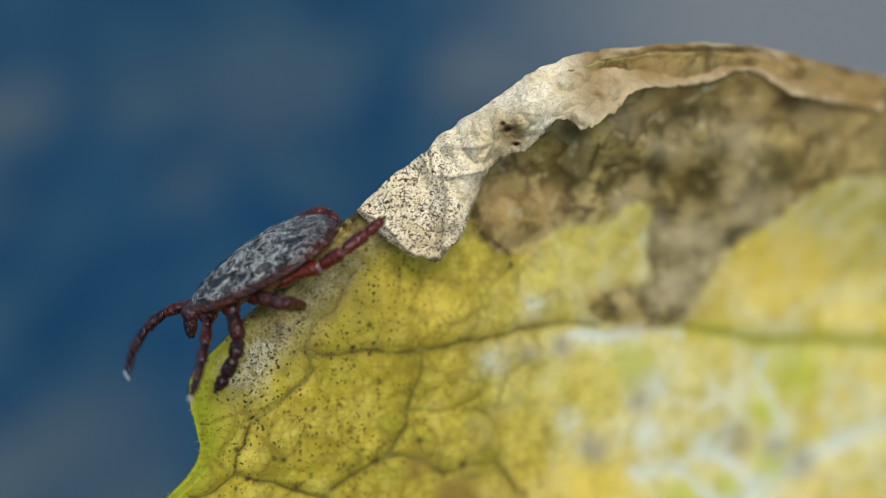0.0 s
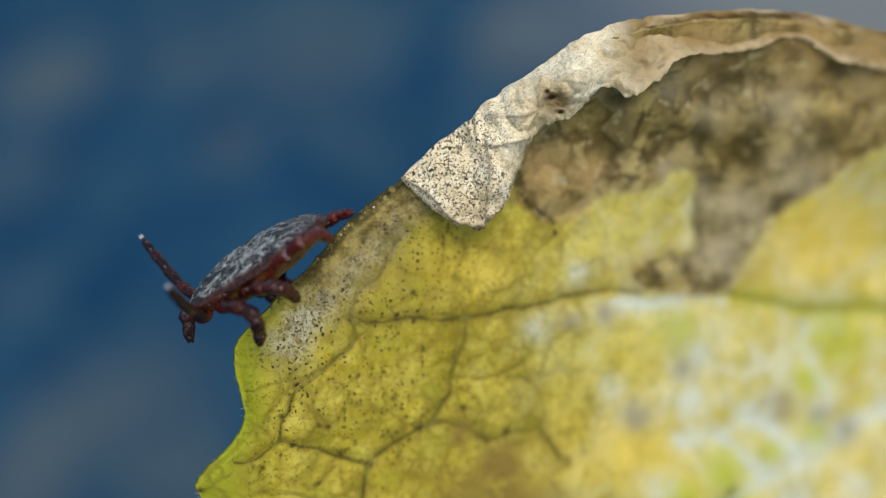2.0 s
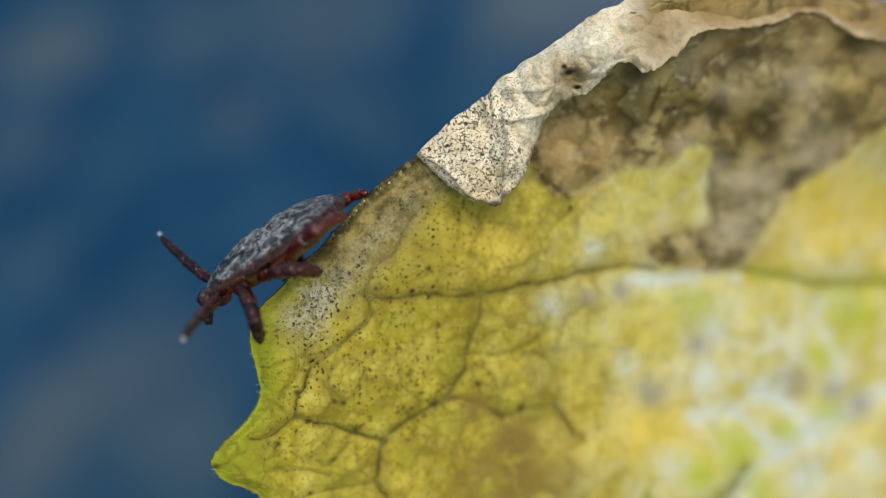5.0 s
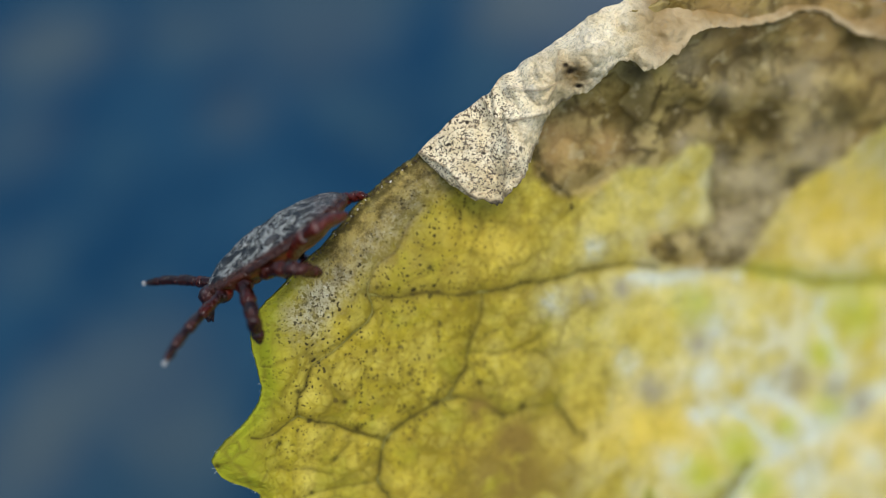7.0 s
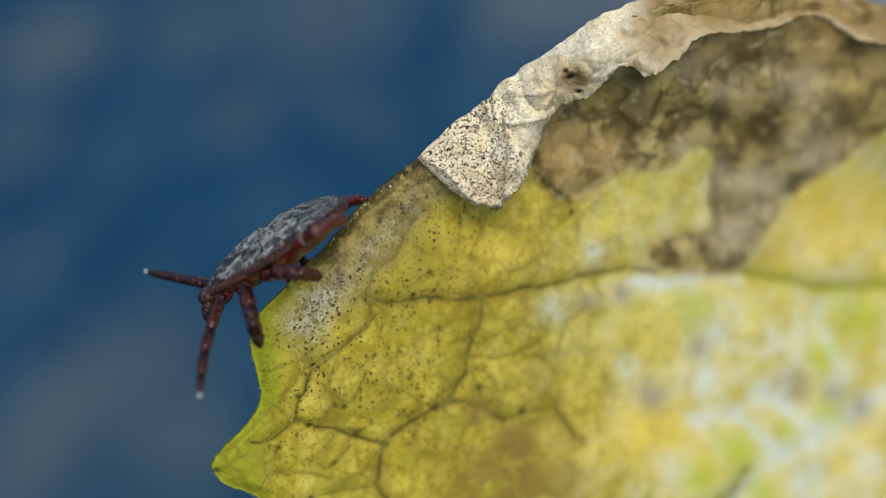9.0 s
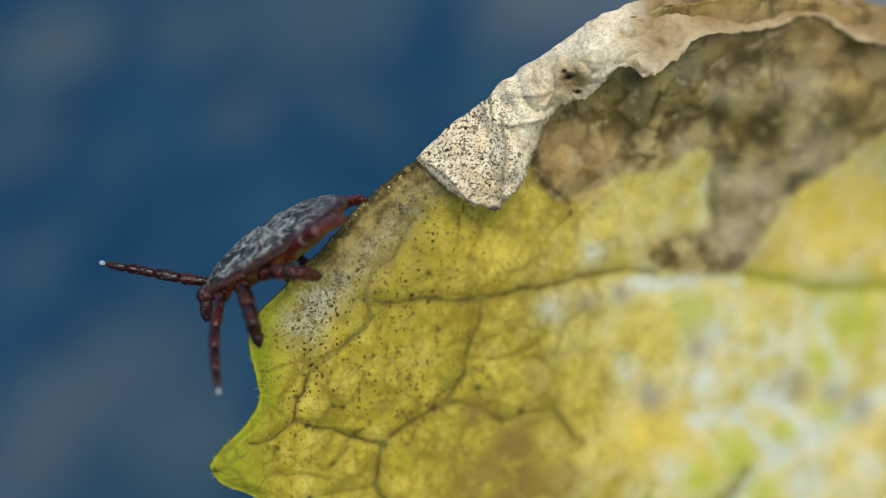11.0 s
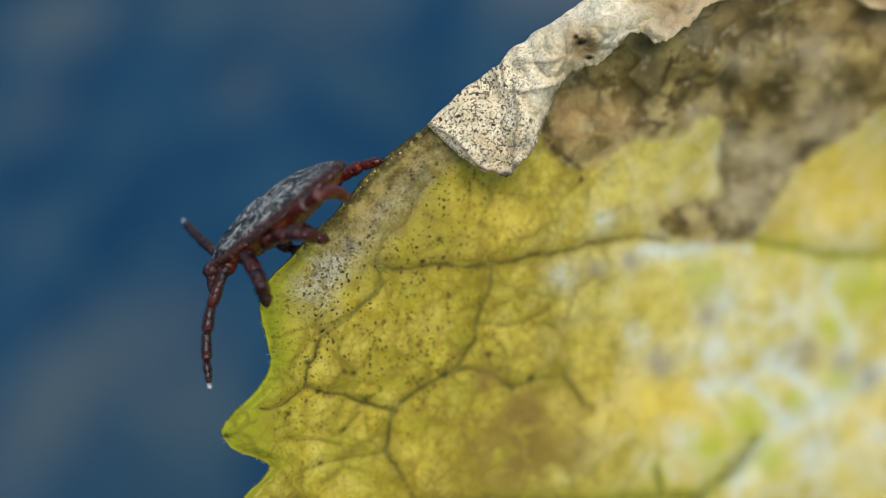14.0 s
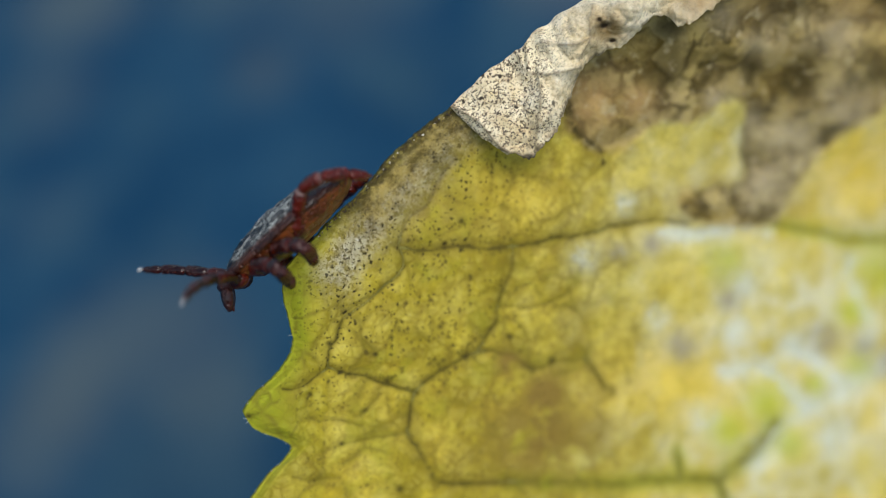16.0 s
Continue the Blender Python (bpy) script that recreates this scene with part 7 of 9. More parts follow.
        (2.7, pose(0.000882, -0.000000, -0.000000, 6.06, 4.66, -2.76)),
        (3, pose(0.000882, 0.000000, 0.000000, 6.39, -2.73, 0.33)),
        (3.2, pose(0.000882, 0.000000, -0.000000, 6.38, -0.86, -0.78)),
        (3.5, pose(0.000882, 0.000000, 0.000000, 6.61, -4.09, 1.02)),
        (3.7, pose(0.000882, 0.000000, 0.000000, 6.77, 1.73, -1.61)),
        (4, pose(0.000882, 0.000000, 0.000000, 6.90, -3.16, 0.22)),
        (4.2, pose(0.000882, -0.000000, 0.000000, 6.94, 2.23, -1.71)),
        (6.3, pose(0.000882, 0.000000, 0.000000, 6.78, 5.42, -2.87)),
        (6.5, pose(0.000882, -0.000000, 0.000000, 6.77, 5.35, -2.85)),
        (7, pose(0.000882, -0.000000, 0.000000, 6.74, 4.31, -2.64)),
        (7.5, pose(0.000882, -0.000000, 0.000000, 6.76, 4.28, -2.62)),
        (8, pose(0.000882, 0.000000, 0.000000, 6.79, 4.06, -2.57)),
        (8.5, pose(0.000882, 0.000000, 0.000000, 6.75, 4.14, -2.57)),
        (9, pose(0.000882, 0.000000, 0.000000, 6.79, 3.11, -2.29)),
        (9.2, pose(0.000882, 0.000000, 0.000000, 6.80, 2.99, -2.26)),
        (11.3, pose(0.000882, -0.000000, 0.000000, 6.90, 1.81, -1.90)),
        (11.5, pose(0.000882, 0.000000, 0.000000, 7.00, -0.33, -0.98)),
        (11.7, pose(0.000882, 0.000000, 0.000000, 7.01, -0.42, -0.93)),
        (12, pose(0.000882, 0.000000, -0.000000, 7.04, -1.32, -0.43)),
        (12.2, pose(0.000882, 0.000000, 0.000000, 7.03, -0.33, -1.00)),
        (12.5, pose(0.000882, 0.000000, 0.000000, 7.04, -0.03, -1.18)),
        (12.7, pose(0.000882, -0.000000, 0.000000, 7.06, -0.54, -0.91)),
        (13, pose(0.000882, -0.000000, 0.000000, 7.01, -1.63, -0.38)),
        (13.2, pose(0.000882, -0.000000, 0.000000, 7.00, 2.23, -2.04)),
        (13.5, pose(0.000882, -0.000000, 0.000000, 7.17, -2.11, -0.17)),
        (13.7, pose(0.000882, 0.000000, 0.000000, 7.17, -0.28, -1.17)),
        (14, pose(0.000882, 0.000000, 0.000000, 6.41, 11.44, -4.07)),
        (14.2, pose(0.000882, 0.000000, 0.000000, 6.30, 12.55, -3.17)),
        (14.5, pose(0.000882, 0.000000, 0.000000, 6.57, 7.71, -2.61)),
        (14.7, pose(0.000882, -0.000000, -0.000000, 6.40, 10.94, -2.58)),
        (15, pose(0.000882, 0.000000, 0.000000, 3.06, 15.46, -13.74)),
        (15.2, pose(0.000882, -0.000000, 0.000000, 2.69, 18.39, -14.59)),
        (15.5, pose(0.000882, 0.000000, 0.000000, 4.97, 11.72, -7.62)),
        (15.7, pose(0.000882, -0.000000, 0.000000, 3.13, 14.48, -7.64)),
        (16, pose(0.000882, -0.000000, -0.000000, 4.35, 8.31, -4.34))],
        [(0, pose(0.001420, 0.000021, 0.000028, 1.17, 38.08, 134.36)),
        (0.1, pose(0.001421, 0.000002, 0.000014, 1.54, 36.83, 129.70)),
        (0.2, pose(0.001421, -0.000014, -0.000003, 3.28, 34.72, 127.21)),
        (0.5, pose(0.001414, 0.000050, 0.000071, -7.02, 28.95, 118.38)),
        (0.7, pose(0.001389, -0.000011, -0.000184, 24.36, 27.07, 118.59)),
        (1, pose(0.001412, -0.000060, -0.000081, 11.46, 51.66, 134.56)),
        (1.2, pose(0.001386, -0.000081, -0.000173, 33.34, 38.82, 153.87)),
        (1.5, pose(0.001409, -0.000031, -0.000107, 16.32, 34.74, 125.83)),
        (1.7, pose(0.001418, -0.000026, -0.000052, 5.70, 27.93, 120.19)),
        (2, pose(0.001416, -0.000033, -0.000062, 5.06, 29.44, 122.14)),
        (2.2, pose(0.001416, -0.000027, -0.000065, 7.16, 26.03, 119.48)),
        (2.5, pose(0.001421, -0.000002, 0.000017, -4.14, 22.52, 118.58)),
        (2.7, pose(0.001419, -0.000026, -0.000044, 2.56, 22.87, 119.81)),
        (3, pose(0.001420, 0.000003, 0.000026, -4.56, 22.60, 119.01)),
        (3.2, pose(0.001421, -0.000007, 0.000008, -2.11, 19.48, 114.63)),
        (3.5, pose(0.001420, 0.000010, 0.000038, -4.44, 20.47, 120.05)),
        (3.7, pose(0.001421, -0.000015, -0.000016, 1.47, 17.62, 116.86)),
        (4, pose(0.001420, 0.000002, 0.000030, -3.39, 17.55, 116.51)),
        (4.2, pose(0.001420, -0.000016, -0.000021, 2.28, 16.96, 116.06)),
        (6.3, pose(0.001418, -0.000027, -0.000051, 3.07, 21.95, 118.88)),
        (6.5, pose(0.001418, -0.000027, -0.000050, 3.06, 21.92, 119.08)),
        (7, pose(0.001419, -0.000025, -0.000041, 2.23, 22.21, 120.72)),
        (7.5, pose(0.001419, -0.000025, -0.000040, 2.16, 22.15, 120.37)),
        (8, pose(0.001419, -0.000024, -0.000038, 2.01, 22.32, 119.72)),
        (8.5, pose(0.001419, -0.000024, -0.000039, 2.41, 22.05, 120.59)),
        (9, pose(0.001420, -0.000022, -0.000029, 1.38, 22.42, 120.71)),
        (9.2, pose(0.001420, -0.000021, -0.000028, 1.18, 22.52, 120.50)),
        (11.3, pose(0.001420, -0.000018, -0.000017, -0.89, 23.51, 118.32)),
        (11.5, pose(0.001421, -0.000009, 0.000003, -3.88, 24.97, 118.13)),
        (11.7, pose(0.001421, -0.000009, 0.000004, -4.05, 25.05, 118.19)),
        (12, pose(0.001421, -0.000004, 0.000012, -5.46, 25.72, 118.27)),
        (12.2, pose(0.001421, -0.000009, 0.000003, -4.93, 25.34, 117.06)),
        (12.5, pose(0.001421, -0.000011, 0.000000, -5.87, 25.62, 115.21)),
        (12.7, pose(0.001421, -0.000009, 0.000005, -6.59, 26.13, 115.90)),
        (13, pose(0.001421, -0.000004, 0.000015, -7.33, 23.87, 112.86)),
        (13.2, pose(0.001420, -0.000019, -0.000021, -2.90, 22.92, 112.40)),
        (13.5, pose(0.001421, -0.000002, 0.000020, -8.74, 23.38, 110.48)),
        (13.7, pose(0.001421, -0.000011, 0.000003, -9.88, 22.04, 101.90)),
        (14, pose(0.001409, -0.000037, -0.000107, 1.02, 24.62, 111.80)),
        (14.2, pose(0.001407, -0.000029, -0.000117, 4.41, 20.35, 114.69)),
        (14.5, pose(0.001416, -0.000024, -0.000072, -1.13, 17.76, 114.70)),
        (14.7, pose(0.001411, -0.000024, -0.000102, 3.64, 17.64, 115.98)),
        (15, pose(0.001387, -0.000123, -0.000144, 8.41, 47.51, 137.54)),
        (15.2, pose(0.001377, -0.000129, -0.000170, 12.37, 43.76, 141.02)),
        (15.5, pose(0.001405, -0.000070, -0.000110, 5.77, 39.86, 132.54)),
        (15.7, pose(0.001399, -0.000069, -0.000135, 17.21, 29.62, 151.01)),
        (16, pose(0.001414, -0.000040, -0.000078, 9.73, 29.43, 139.70))],
        [(0, pose(0.001096, 0.000352, -0.000335, 1.18, 37.02, 132.81)),
        (0.1, pose(0.001120, 0.000364, -0.000338, 1.85, 36.74, 128.62)),
        (0.2, pose(0.001129, 0.000371, -0.000338, 3.90, 35.51, 126.64)),
        (0.5, pose(0.001169, 0.000503, -0.000214, -6.34, 26.22, 117.53)),
        (0.7, pose(0.001138, 0.000449, -0.000451, 35.41, 33.47, 134.86)),
        (1, pose(0.001156, 0.000200, -0.000542, 48.17, 43.92, 174.79)),
        (1.2, pose(0.000975, 0.000121, -0.000542, 48.11, 32.36, 168.91)),
        (1.5, pose(0.001126, 0.000360, -0.000442, 38.87, 38.18, 154.71)),
        (1.7, pose(0.001157, 0.000424, -0.000327, 25.25, 39.92, 142.75)),
        (2, pose(0.001144, 0.000401, -0.000351, 17.89, 38.20, 132.88)),
        (2.2, pose(0.001156, 0.000433, -0.000323, 20.29, 36.49, 132.10)),
        (2.5, pose(0.001161, 0.000475, -0.000208, 3.91, 22.21, 117.63)),
        (2.7, pose(0.001149, 0.000444, -0.000272, 11.16, 25.33, 120.02)),
        (3, pose(0.001157, 0.000478, -0.000200, 3.55, 22.22, 118.07)),
        (3.2, pose(0.001190, 0.000497, -0.000188, 6.04, 19.44, 113.71)),
        (3.5, pose(0.001144, 0.000486, -0.000167, 3.66, 19.50, 119.13)),
        (3.7, pose(0.001167, 0.000485, -0.000194, 9.67, 18.23, 116.11)),
        (4, pose(0.001170, 0.000504, -0.000148, 4.72, 16.24, 115.59)),
        (4.2, pose(0.001173, 0.000489, -0.000193, 10.51, 18.10, 115.44)),
        (6.3, pose(0.001154, 0.000451, -0.000271, 11.52, 23.82, 118.76)),
        (6.5, pose(0.001153, 0.000450, -0.000270, 11.52, 23.75, 118.94)),
        (7, pose(0.001141, 0.000443, -0.000263, 10.63, 23.62, 120.39)),
        (7.5, pose(0.001144, 0.000445, -0.000262, 10.55, 23.60, 120.04)),
        (8, pose(0.001149, 0.000448, -0.000262, 10.38, 23.77, 119.37)),
        (8.5, pose(0.001142, 0.000445, -0.000260, 10.79, 23.43, 120.23)),
        (9, pose(0.001142, 0.000446, -0.000253, 9.70, 23.54, 120.21)),
        (9.2, pose(0.001144, 0.000447, -0.000253, 9.50, 23.62, 120.00)),
        (11.3, pose(0.001165, 0.000457, -0.000252, 7.35, 24.42, 117.67)),
        (11.5, pose(0.001170, 0.000461, -0.000245, 4.25, 25.20, 117.25)),
        (11.7, pose(0.001169, 0.000461, -0.000245, 4.07, 25.25, 117.31)),
        (12, pose(0.001170, 0.000463, -0.000243, 2.62, 25.61, 117.30)),
        (12.2, pose(0.001179, 0.000464, -0.000249, 3.19, 25.58, 116.17)),
        (12.5, pose(0.001195, 0.000469, -0.000254, 2.24, 26.00, 114.32)),
        (12.7, pose(0.001190, 0.000466, -0.000254, 1.50, 26.29, 114.96)),
        (13, pose(0.001212, 0.000492, -0.000223, 0.73, 23.63, 111.86)),
        (13.2, pose(0.001214, 0.000482, -0.000250, 5.31, 24.04, 111.71)),
        (13.5, pose(0.001232, 0.000504, -0.000214, -0.68, 22.88, 109.44)),
        (13.7, pose(0.001308, 0.000522, -0.000218, -1.83, 22.20, 100.83)),
        (14, pose(0.001210, 0.000459, -0.000352, 10.18, 27.52, 112.38)),
        (14.2, pose(0.001177, 0.000472, -0.000322, 13.97, 24.10, 116.06)),
        (14.5, pose(0.001182, 0.000484, -0.000252, 7.99, 20.19, 114.75)),
        (14.7, pose(0.001165, 0.000480, -0.000280, 13.21, 21.58, 117.32)),
        (15, pose(0.001094, 0.000145, -0.000577, 24.94, 49.48, 146.53)),
        (15.2, pose(0.001047, 0.000138, -0.000577, 28.41, 45.13, 149.47)),
        (15.5, pose(0.001100, 0.000263, -0.000486, 25.26, 43.73, 146.09)),
        (15.7, pose(0.000952, 0.000178, -0.000425, 34.05, 29.47, 161.20)),
        (16, pose(0.001023, 0.000291, -0.000367, 28.82, 33.54, 153.63))])
    carry(legs[3, 1],
        [(0, pose(-0.000300, 0.000850, -0.000330, 0.00, 2.53, 160.56)),
        (0.1, pose(-0.000300, 0.000850, -0.000330, 1.72, -7.92, 148.27)),
        (0.2, pose(-0.000300, 0.000850, -0.000330, 3.89, -14.84, 139.87)),
        (0.5, pose(-0.000300, 0.000850, -0.000330, 8.39, -19.09, 126.57)),
        (0.7, pose(-0.000300, 0.000850, -0.000330, 5.89, -20.59, 133.81)),
        (1, pose(-0.000300, 0.000850, -0.000330, 5.93, -7.50, 132.31)),
        (1.2, pose(-0.000300, 0.000850, -0.000330, 5.27, -7.51, 137.55)),
        (1.5, pose(-0.000300, 0.000850, -0.000330, -3.57, -34.57, 152.09)),
        (1.7, pose(-0.000300, 0.000850, -0.000330, 1.15, -22.27, 139.85)),
        (2, pose(-0.000300, 0.000850, -0.000330, 2.64, -14.11, 133.76)),
        (2.2, pose(-0.000300, 0.000850, -0.000330, 2.61, -14.34, 133.86)),
        (2.5, pose(-0.000300, 0.000850, -0.000330, 3.92, -14.58, 128.73)),
        (2.7, pose(-0.000300, 0.000850, -0.000330, 3.98, -10.27, 128.32)),
        (3, pose(-0.000300, 0.000850, -0.000330, 3.95, -9.71, 128.48)),
        (3.2, pose(-0.000300, 0.000850, -0.000330, 4.01, -7.92, 128.06)),
        (3.5, pose(-0.000300, 0.000850, -0.000330, 3.88, -10.71, 128.71)),
        (3.7, pose(-0.000300, 0.000850, -0.000330, 4.00, -11.25, 128.09)),
        (4, pose(-0.000300, 0.000850, -0.000330, 3.38, -12.64, 130.93)),
        (4.2, pose(-0.000300, 0.000850, -0.000330, 3.75, -13.18, 129.34)),
        (6.3, pose(-0.000300, 0.000850, -0.000330, 4.34, -16.62, 127.26)),
        (6.5, pose(-0.000300, 0.000850, -0.000330, 4.36, -16.72, 127.19)),
        (7, pose(-0.000300, 0.000850, -0.000330, 4.70, -16.73, 126.03)),
        (7.5, pose(-0.000300, 0.000850, -0.000330, 4.66, -16.65, 126.14)),
        (8, pose(-0.000300, 0.000850, -0.000330, 4.57, -16.62, 126.45)),
        (8.5, pose(-0.000300, 0.000850, -0.000330, 4.65, -17.23, 126.18)),
        (9, pose(-0.000300, 0.000850, -0.000330, 4.75, -16.91, 125.86)),
        (9.2, pose(-0.000300, 0.000850, -0.000330, 4.73, -16.72, 125.91)),
        (11.3, pose(-0.000300, 0.000850, -0.000330, 4.60, -14.80, 126.41)),
        (11.5, pose(-0.000300, 0.000850, -0.000330, 4.74, -12.68, 125.78)),
        (11.7, pose(-0.000300, 0.000850, -0.000330, 4.78, -12.56, 125.60)),
        (12, pose(-0.000300, 0.000850, -0.000330, 4.89, -11.57, 125.05)),
        (12.2, pose(-0.000300, 0.000850, -0.000330, 4.77, -11.16, 125.64)),
        (12.5, pose(-0.000300, 0.000850, -0.000330, 4.50, -7.41, 127.71)),
        (12.7, pose(-0.000300, 0.000850, -0.000330, 4.59, -6.05, 126.84)),
        (13, pose(-0.000300, 0.000850, -0.000330, 4.57, -0.13, 125.71)),
        (13.2, pose(-0.000300, 0.000850, -0.000330, 4.57, 0.18, 126.25)),
        (13.5, pose(-0.000300, 0.000850, -0.000330, 4.52, -2.71, 127.19)),
        (13.7, pose(-0.000300, 0.000850, -0.000330, 4.29, -5.36, 129.62)),
        (14, pose(-0.000300, 0.000850, -0.000330, 4.63, -7.85, 127.16)),
        (14.2, pose(-0.000300, 0.000850, -0.000330, -1.09, -16.32, 147.51)),
        (14.5, pose(-0.000300, 0.000850, -0.000330, 7.73, -30.55, 130.54)),
        (14.7, pose(-0.000300, 0.000850, -0.000330, 7.03, 7.36, 137.77)),
        (15, pose(-0.000300, 0.000850, -0.000330, 7.42, -3.91, 130.51)),
        (15.2, pose(-0.000300, 0.000850, -0.000330, 7.39, -0.47, 136.38)),
        (15.5, pose(-0.000300, 0.000850, -0.000330, 7.63, -11.56, 134.50)),
        (15.7, pose(-0.000300, 0.000850, -0.000330, 8.41, -11.43, 130.67)),
        (16, pose(-0.000300, 0.000850, -0.000330, 2.90, -31.80, 140.29))],
        [(0, pose(0.001116, -0.000000, -0.000000, -0.15, -10.86, 3.40)),
        (0.1, pose(0.001116, -0.000000, -0.000000, 2.54, -8.18, 1.36)),
        (0.2, pose(0.001116, 0.000000, 0.000000, 3.76, -6.67, 0.44)),
        (0.5, pose(0.001116, 0.000000, 0.000000, 3.74, 0.71, -1.60)),
        (0.7, pose(0.001116, -0.000000, 0.000000, 4.19, 4.19, -2.48)),
        (1, pose(0.001116, 0.000000, -0.000000, 4.65, 0.91, -1.94)),
        (1.2, pose(0.001116, -0.000000, -0.000000, 4.92, 3.15, -2.66)),
        (1.5, pose(0.001116, 0.000000, -0.000000, 9.88, 19.58, 0.62)),
        (1.7, pose(0.001116, -0.000000, 0.000000, 8.46, 6.93, -1.17)),
        (2, pose(0.001116, 0.000000, 0.000000, 8.19, 4.06, -1.65)),
        (2.2, pose(0.001116, 0.000000, -0.000000, 8.19, 3.66, -1.65)),
        (2.5, pose(0.001116, 0.000000, 0.000000, 7.87, 3.88, -1.54)),
        (2.7, pose(0.001116, 0.000000, -0.000000, 7.97, 1.14, -1.52)),
        (3, pose(0.001116, -0.000000, 0.000000, 7.99, 1.75, -1.66)),
        (3.2, pose(0.001116, 0.000000, -0.000000, 8.04, 0.11, -1.42)),
        (3.5, pose(0.001116, 0.000000, 0.000000, 7.99, 2.01, -1.68)),
        (3.7, pose(0.001116, -0.000000, -0.000000, 7.95, 2.22, -1.66)),
        (4, pose(0.001116, 0.000000, 0.000000, 8.10, 3.92, -1.87)),
        (4.2, pose(0.001116, -0.000000, -0.000000, 7.97, 4.56, -1.85)),
        (6.3, pose(0.001116, -0.000000, -0.000000, 7.63, 8.31, -1.68)),
        (6.5, pose(0.001116, 0.000000, 0.000000, 7.62, 8.38, -1.67)),
        (7, pose(0.001116, 0.000000, 0.000000, 7.45, 8.51, -1.66)),
        (7.5, pose(0.001116, 0.000000, 0.000000, 7.47, 8.41, -1.65)),
        (8, pose(0.001116, -0.000000, -0.000000, 7.51, 8.15, -1.68)),
        (8.5, pose(0.001116, -0.000000, 0.000000, 7.47, 8.60, -1.58)),
        (9, pose(0.001116, -0.000000, 0.000000, 7.43, 8.34, -1.59)),
        (9.2, pose(0.001116, -0.000000, -0.000000, 7.44, 8.20, -1.62)),
        (11.3, pose(0.001116, 0.000000, 0.000000, 7.51, 6.75, -1.82)),
        (11.5, pose(0.001116, 0.000000, 0.000000, 7.49, 5.32, -1.93)),
        (11.7, pose(0.001116, 0.000000, -0.000000, 7.48, 5.24, -1.94)),
        (12, pose(0.001116, -0.000000, -0.000000, 7.46, 4.53, -1.95)),
        (12.2, pose(0.001116, 0.000000, 0.000000, 7.52, 4.55, -1.97)),
        (12.5, pose(0.001116, -0.000000, 0.000000, 7.70, 1.39, -1.67)),
        (12.7, pose(0.001116, -0.000000, -0.000000, 7.74, 0.13, -1.41)),
        (13, pose(0.001116, -0.000000, 0.000000, 7.86, -5.56, 0.46)),
        (13.2, pose(0.001116, -0.000000, 0.000000, 7.76, -6.62, 0.72)),
        (13.5, pose(0.001116, -0.000000, 0.000000, 7.80, -3.61, -0.43)),
        (13.7, pose(0.001116, 0.000000, -0.000000, 7.80, 1.15, -1.66)),
        (14, pose(0.001116, -0.000000, 0.000000, 7.45, 6.14, -2.05)),
        (14.2, pose(0.001116, 0.000000, 0.000000, 12.77, 13.32, -1.02)),
        (14.5, pose(0.001116, 0.000000, 0.000000, 7.75, 30.21, 4.14)),
        (14.7, pose(0.001116, 0.000000, -0.000000, 4.17, 7.61, -4.97)),
        (15, pose(0.001116, 0.000000, 0.000000, 1.54, 13.25, -6.05)),
        (15.2, pose(0.001116, -0.000000, 0.000000, 2.84, 5.73, -2.95)),
        (15.5, pose(0.001116, 0.000000, -0.000000, 2.49, 10.40, -1.21)),
        (15.7, pose(0.001116, -0.000000, -0.000000, 1.49, 17.96, -0.64)),
        (16, pose(0.001116, -0.000000, 0.000000, 17.33, 41.31, 11.73))],
        [(0, pose(0.001785, 0.000040, 0.000128, -1.60, -0.30, 39.29)),
        (0.1, pose(0.001791, 0.000016, 0.000097, 8.63, 10.78, 68.85)),
        (0.2, pose(0.001793, 0.000005, 0.000079, 18.23, 11.18, 89.75)),
        (0.5, pose(0.001798, -0.000019, -0.000008, 29.09, 18.01, 118.69)),
        (0.7, pose(0.001796, -0.000029, -0.000050, 29.52, 27.73, 112.46)),
        (1, pose(0.001798, -0.000023, -0.000011, 13.51, 21.71, 103.59)),
        (1.2, pose(0.001796, -0.000032, -0.000037, 11.24, 23.73, 93.81)),
        (1.5, pose(0.001759, 0.000007, -0.000229, 36.37, 31.60, 83.79)),
        (1.7, pose(0.001793, -0.000014, -0.000082, 25.35, 17.24, 97.49)),
        (2, pose(0.001796, -0.000020, -0.000048, 17.66, 12.41, 104.06)),
        (2.2, pose(0.001796, -0.000020, -0.000044, 17.82, 12.36, 103.71)),
        (2.5, pose(0.001796, -0.000018, -0.000046, 18.84, 8.65, 112.01)),
        (2.7, pose(0.001798, -0.000018, -0.000014, 14.84, 8.34, 112.24)),
        (3, pose(0.001797, -0.000020, -0.000021, 14.31, 9.86, 112.07)),
        (3.2, pose(0.001798, -0.000017, -0.000001, 12.67, 9.66, 112.45)),
        (3.5, pose(0.001797, -0.000020, -0.000024, 15.16, 9.76, 111.60)),
        (3.7, pose(0.001797, -0.000020, -0.000026, 15.79, 8.84, 112.80)),
        (4, pose(0.001796, -0.000022, -0.000047, 16.46, 10.42, 107.49)),
        (4.2, pose(0.001795, -0.000022, -0.000054, 17.35, 9.85, 110.73)),
        (6.3, pose(0.001791, -0.000020, -0.000099, 21.20, 9.89, 115.73)),
        (6.5, pose(0.001790, -0.000020, -0.000099, 21.31, 9.81, 115.90)),
        (7, pose(0.001790, -0.000020, -0.000101, 21.51, 9.70, 117.69)),
        (7.5, pose(0.001790, -0.000019, -0.000100, 21.43, 9.62, 117.52)),
        (8, pose(0.001791, -0.000020, -0.000097, 21.38, 9.67, 117.21)),
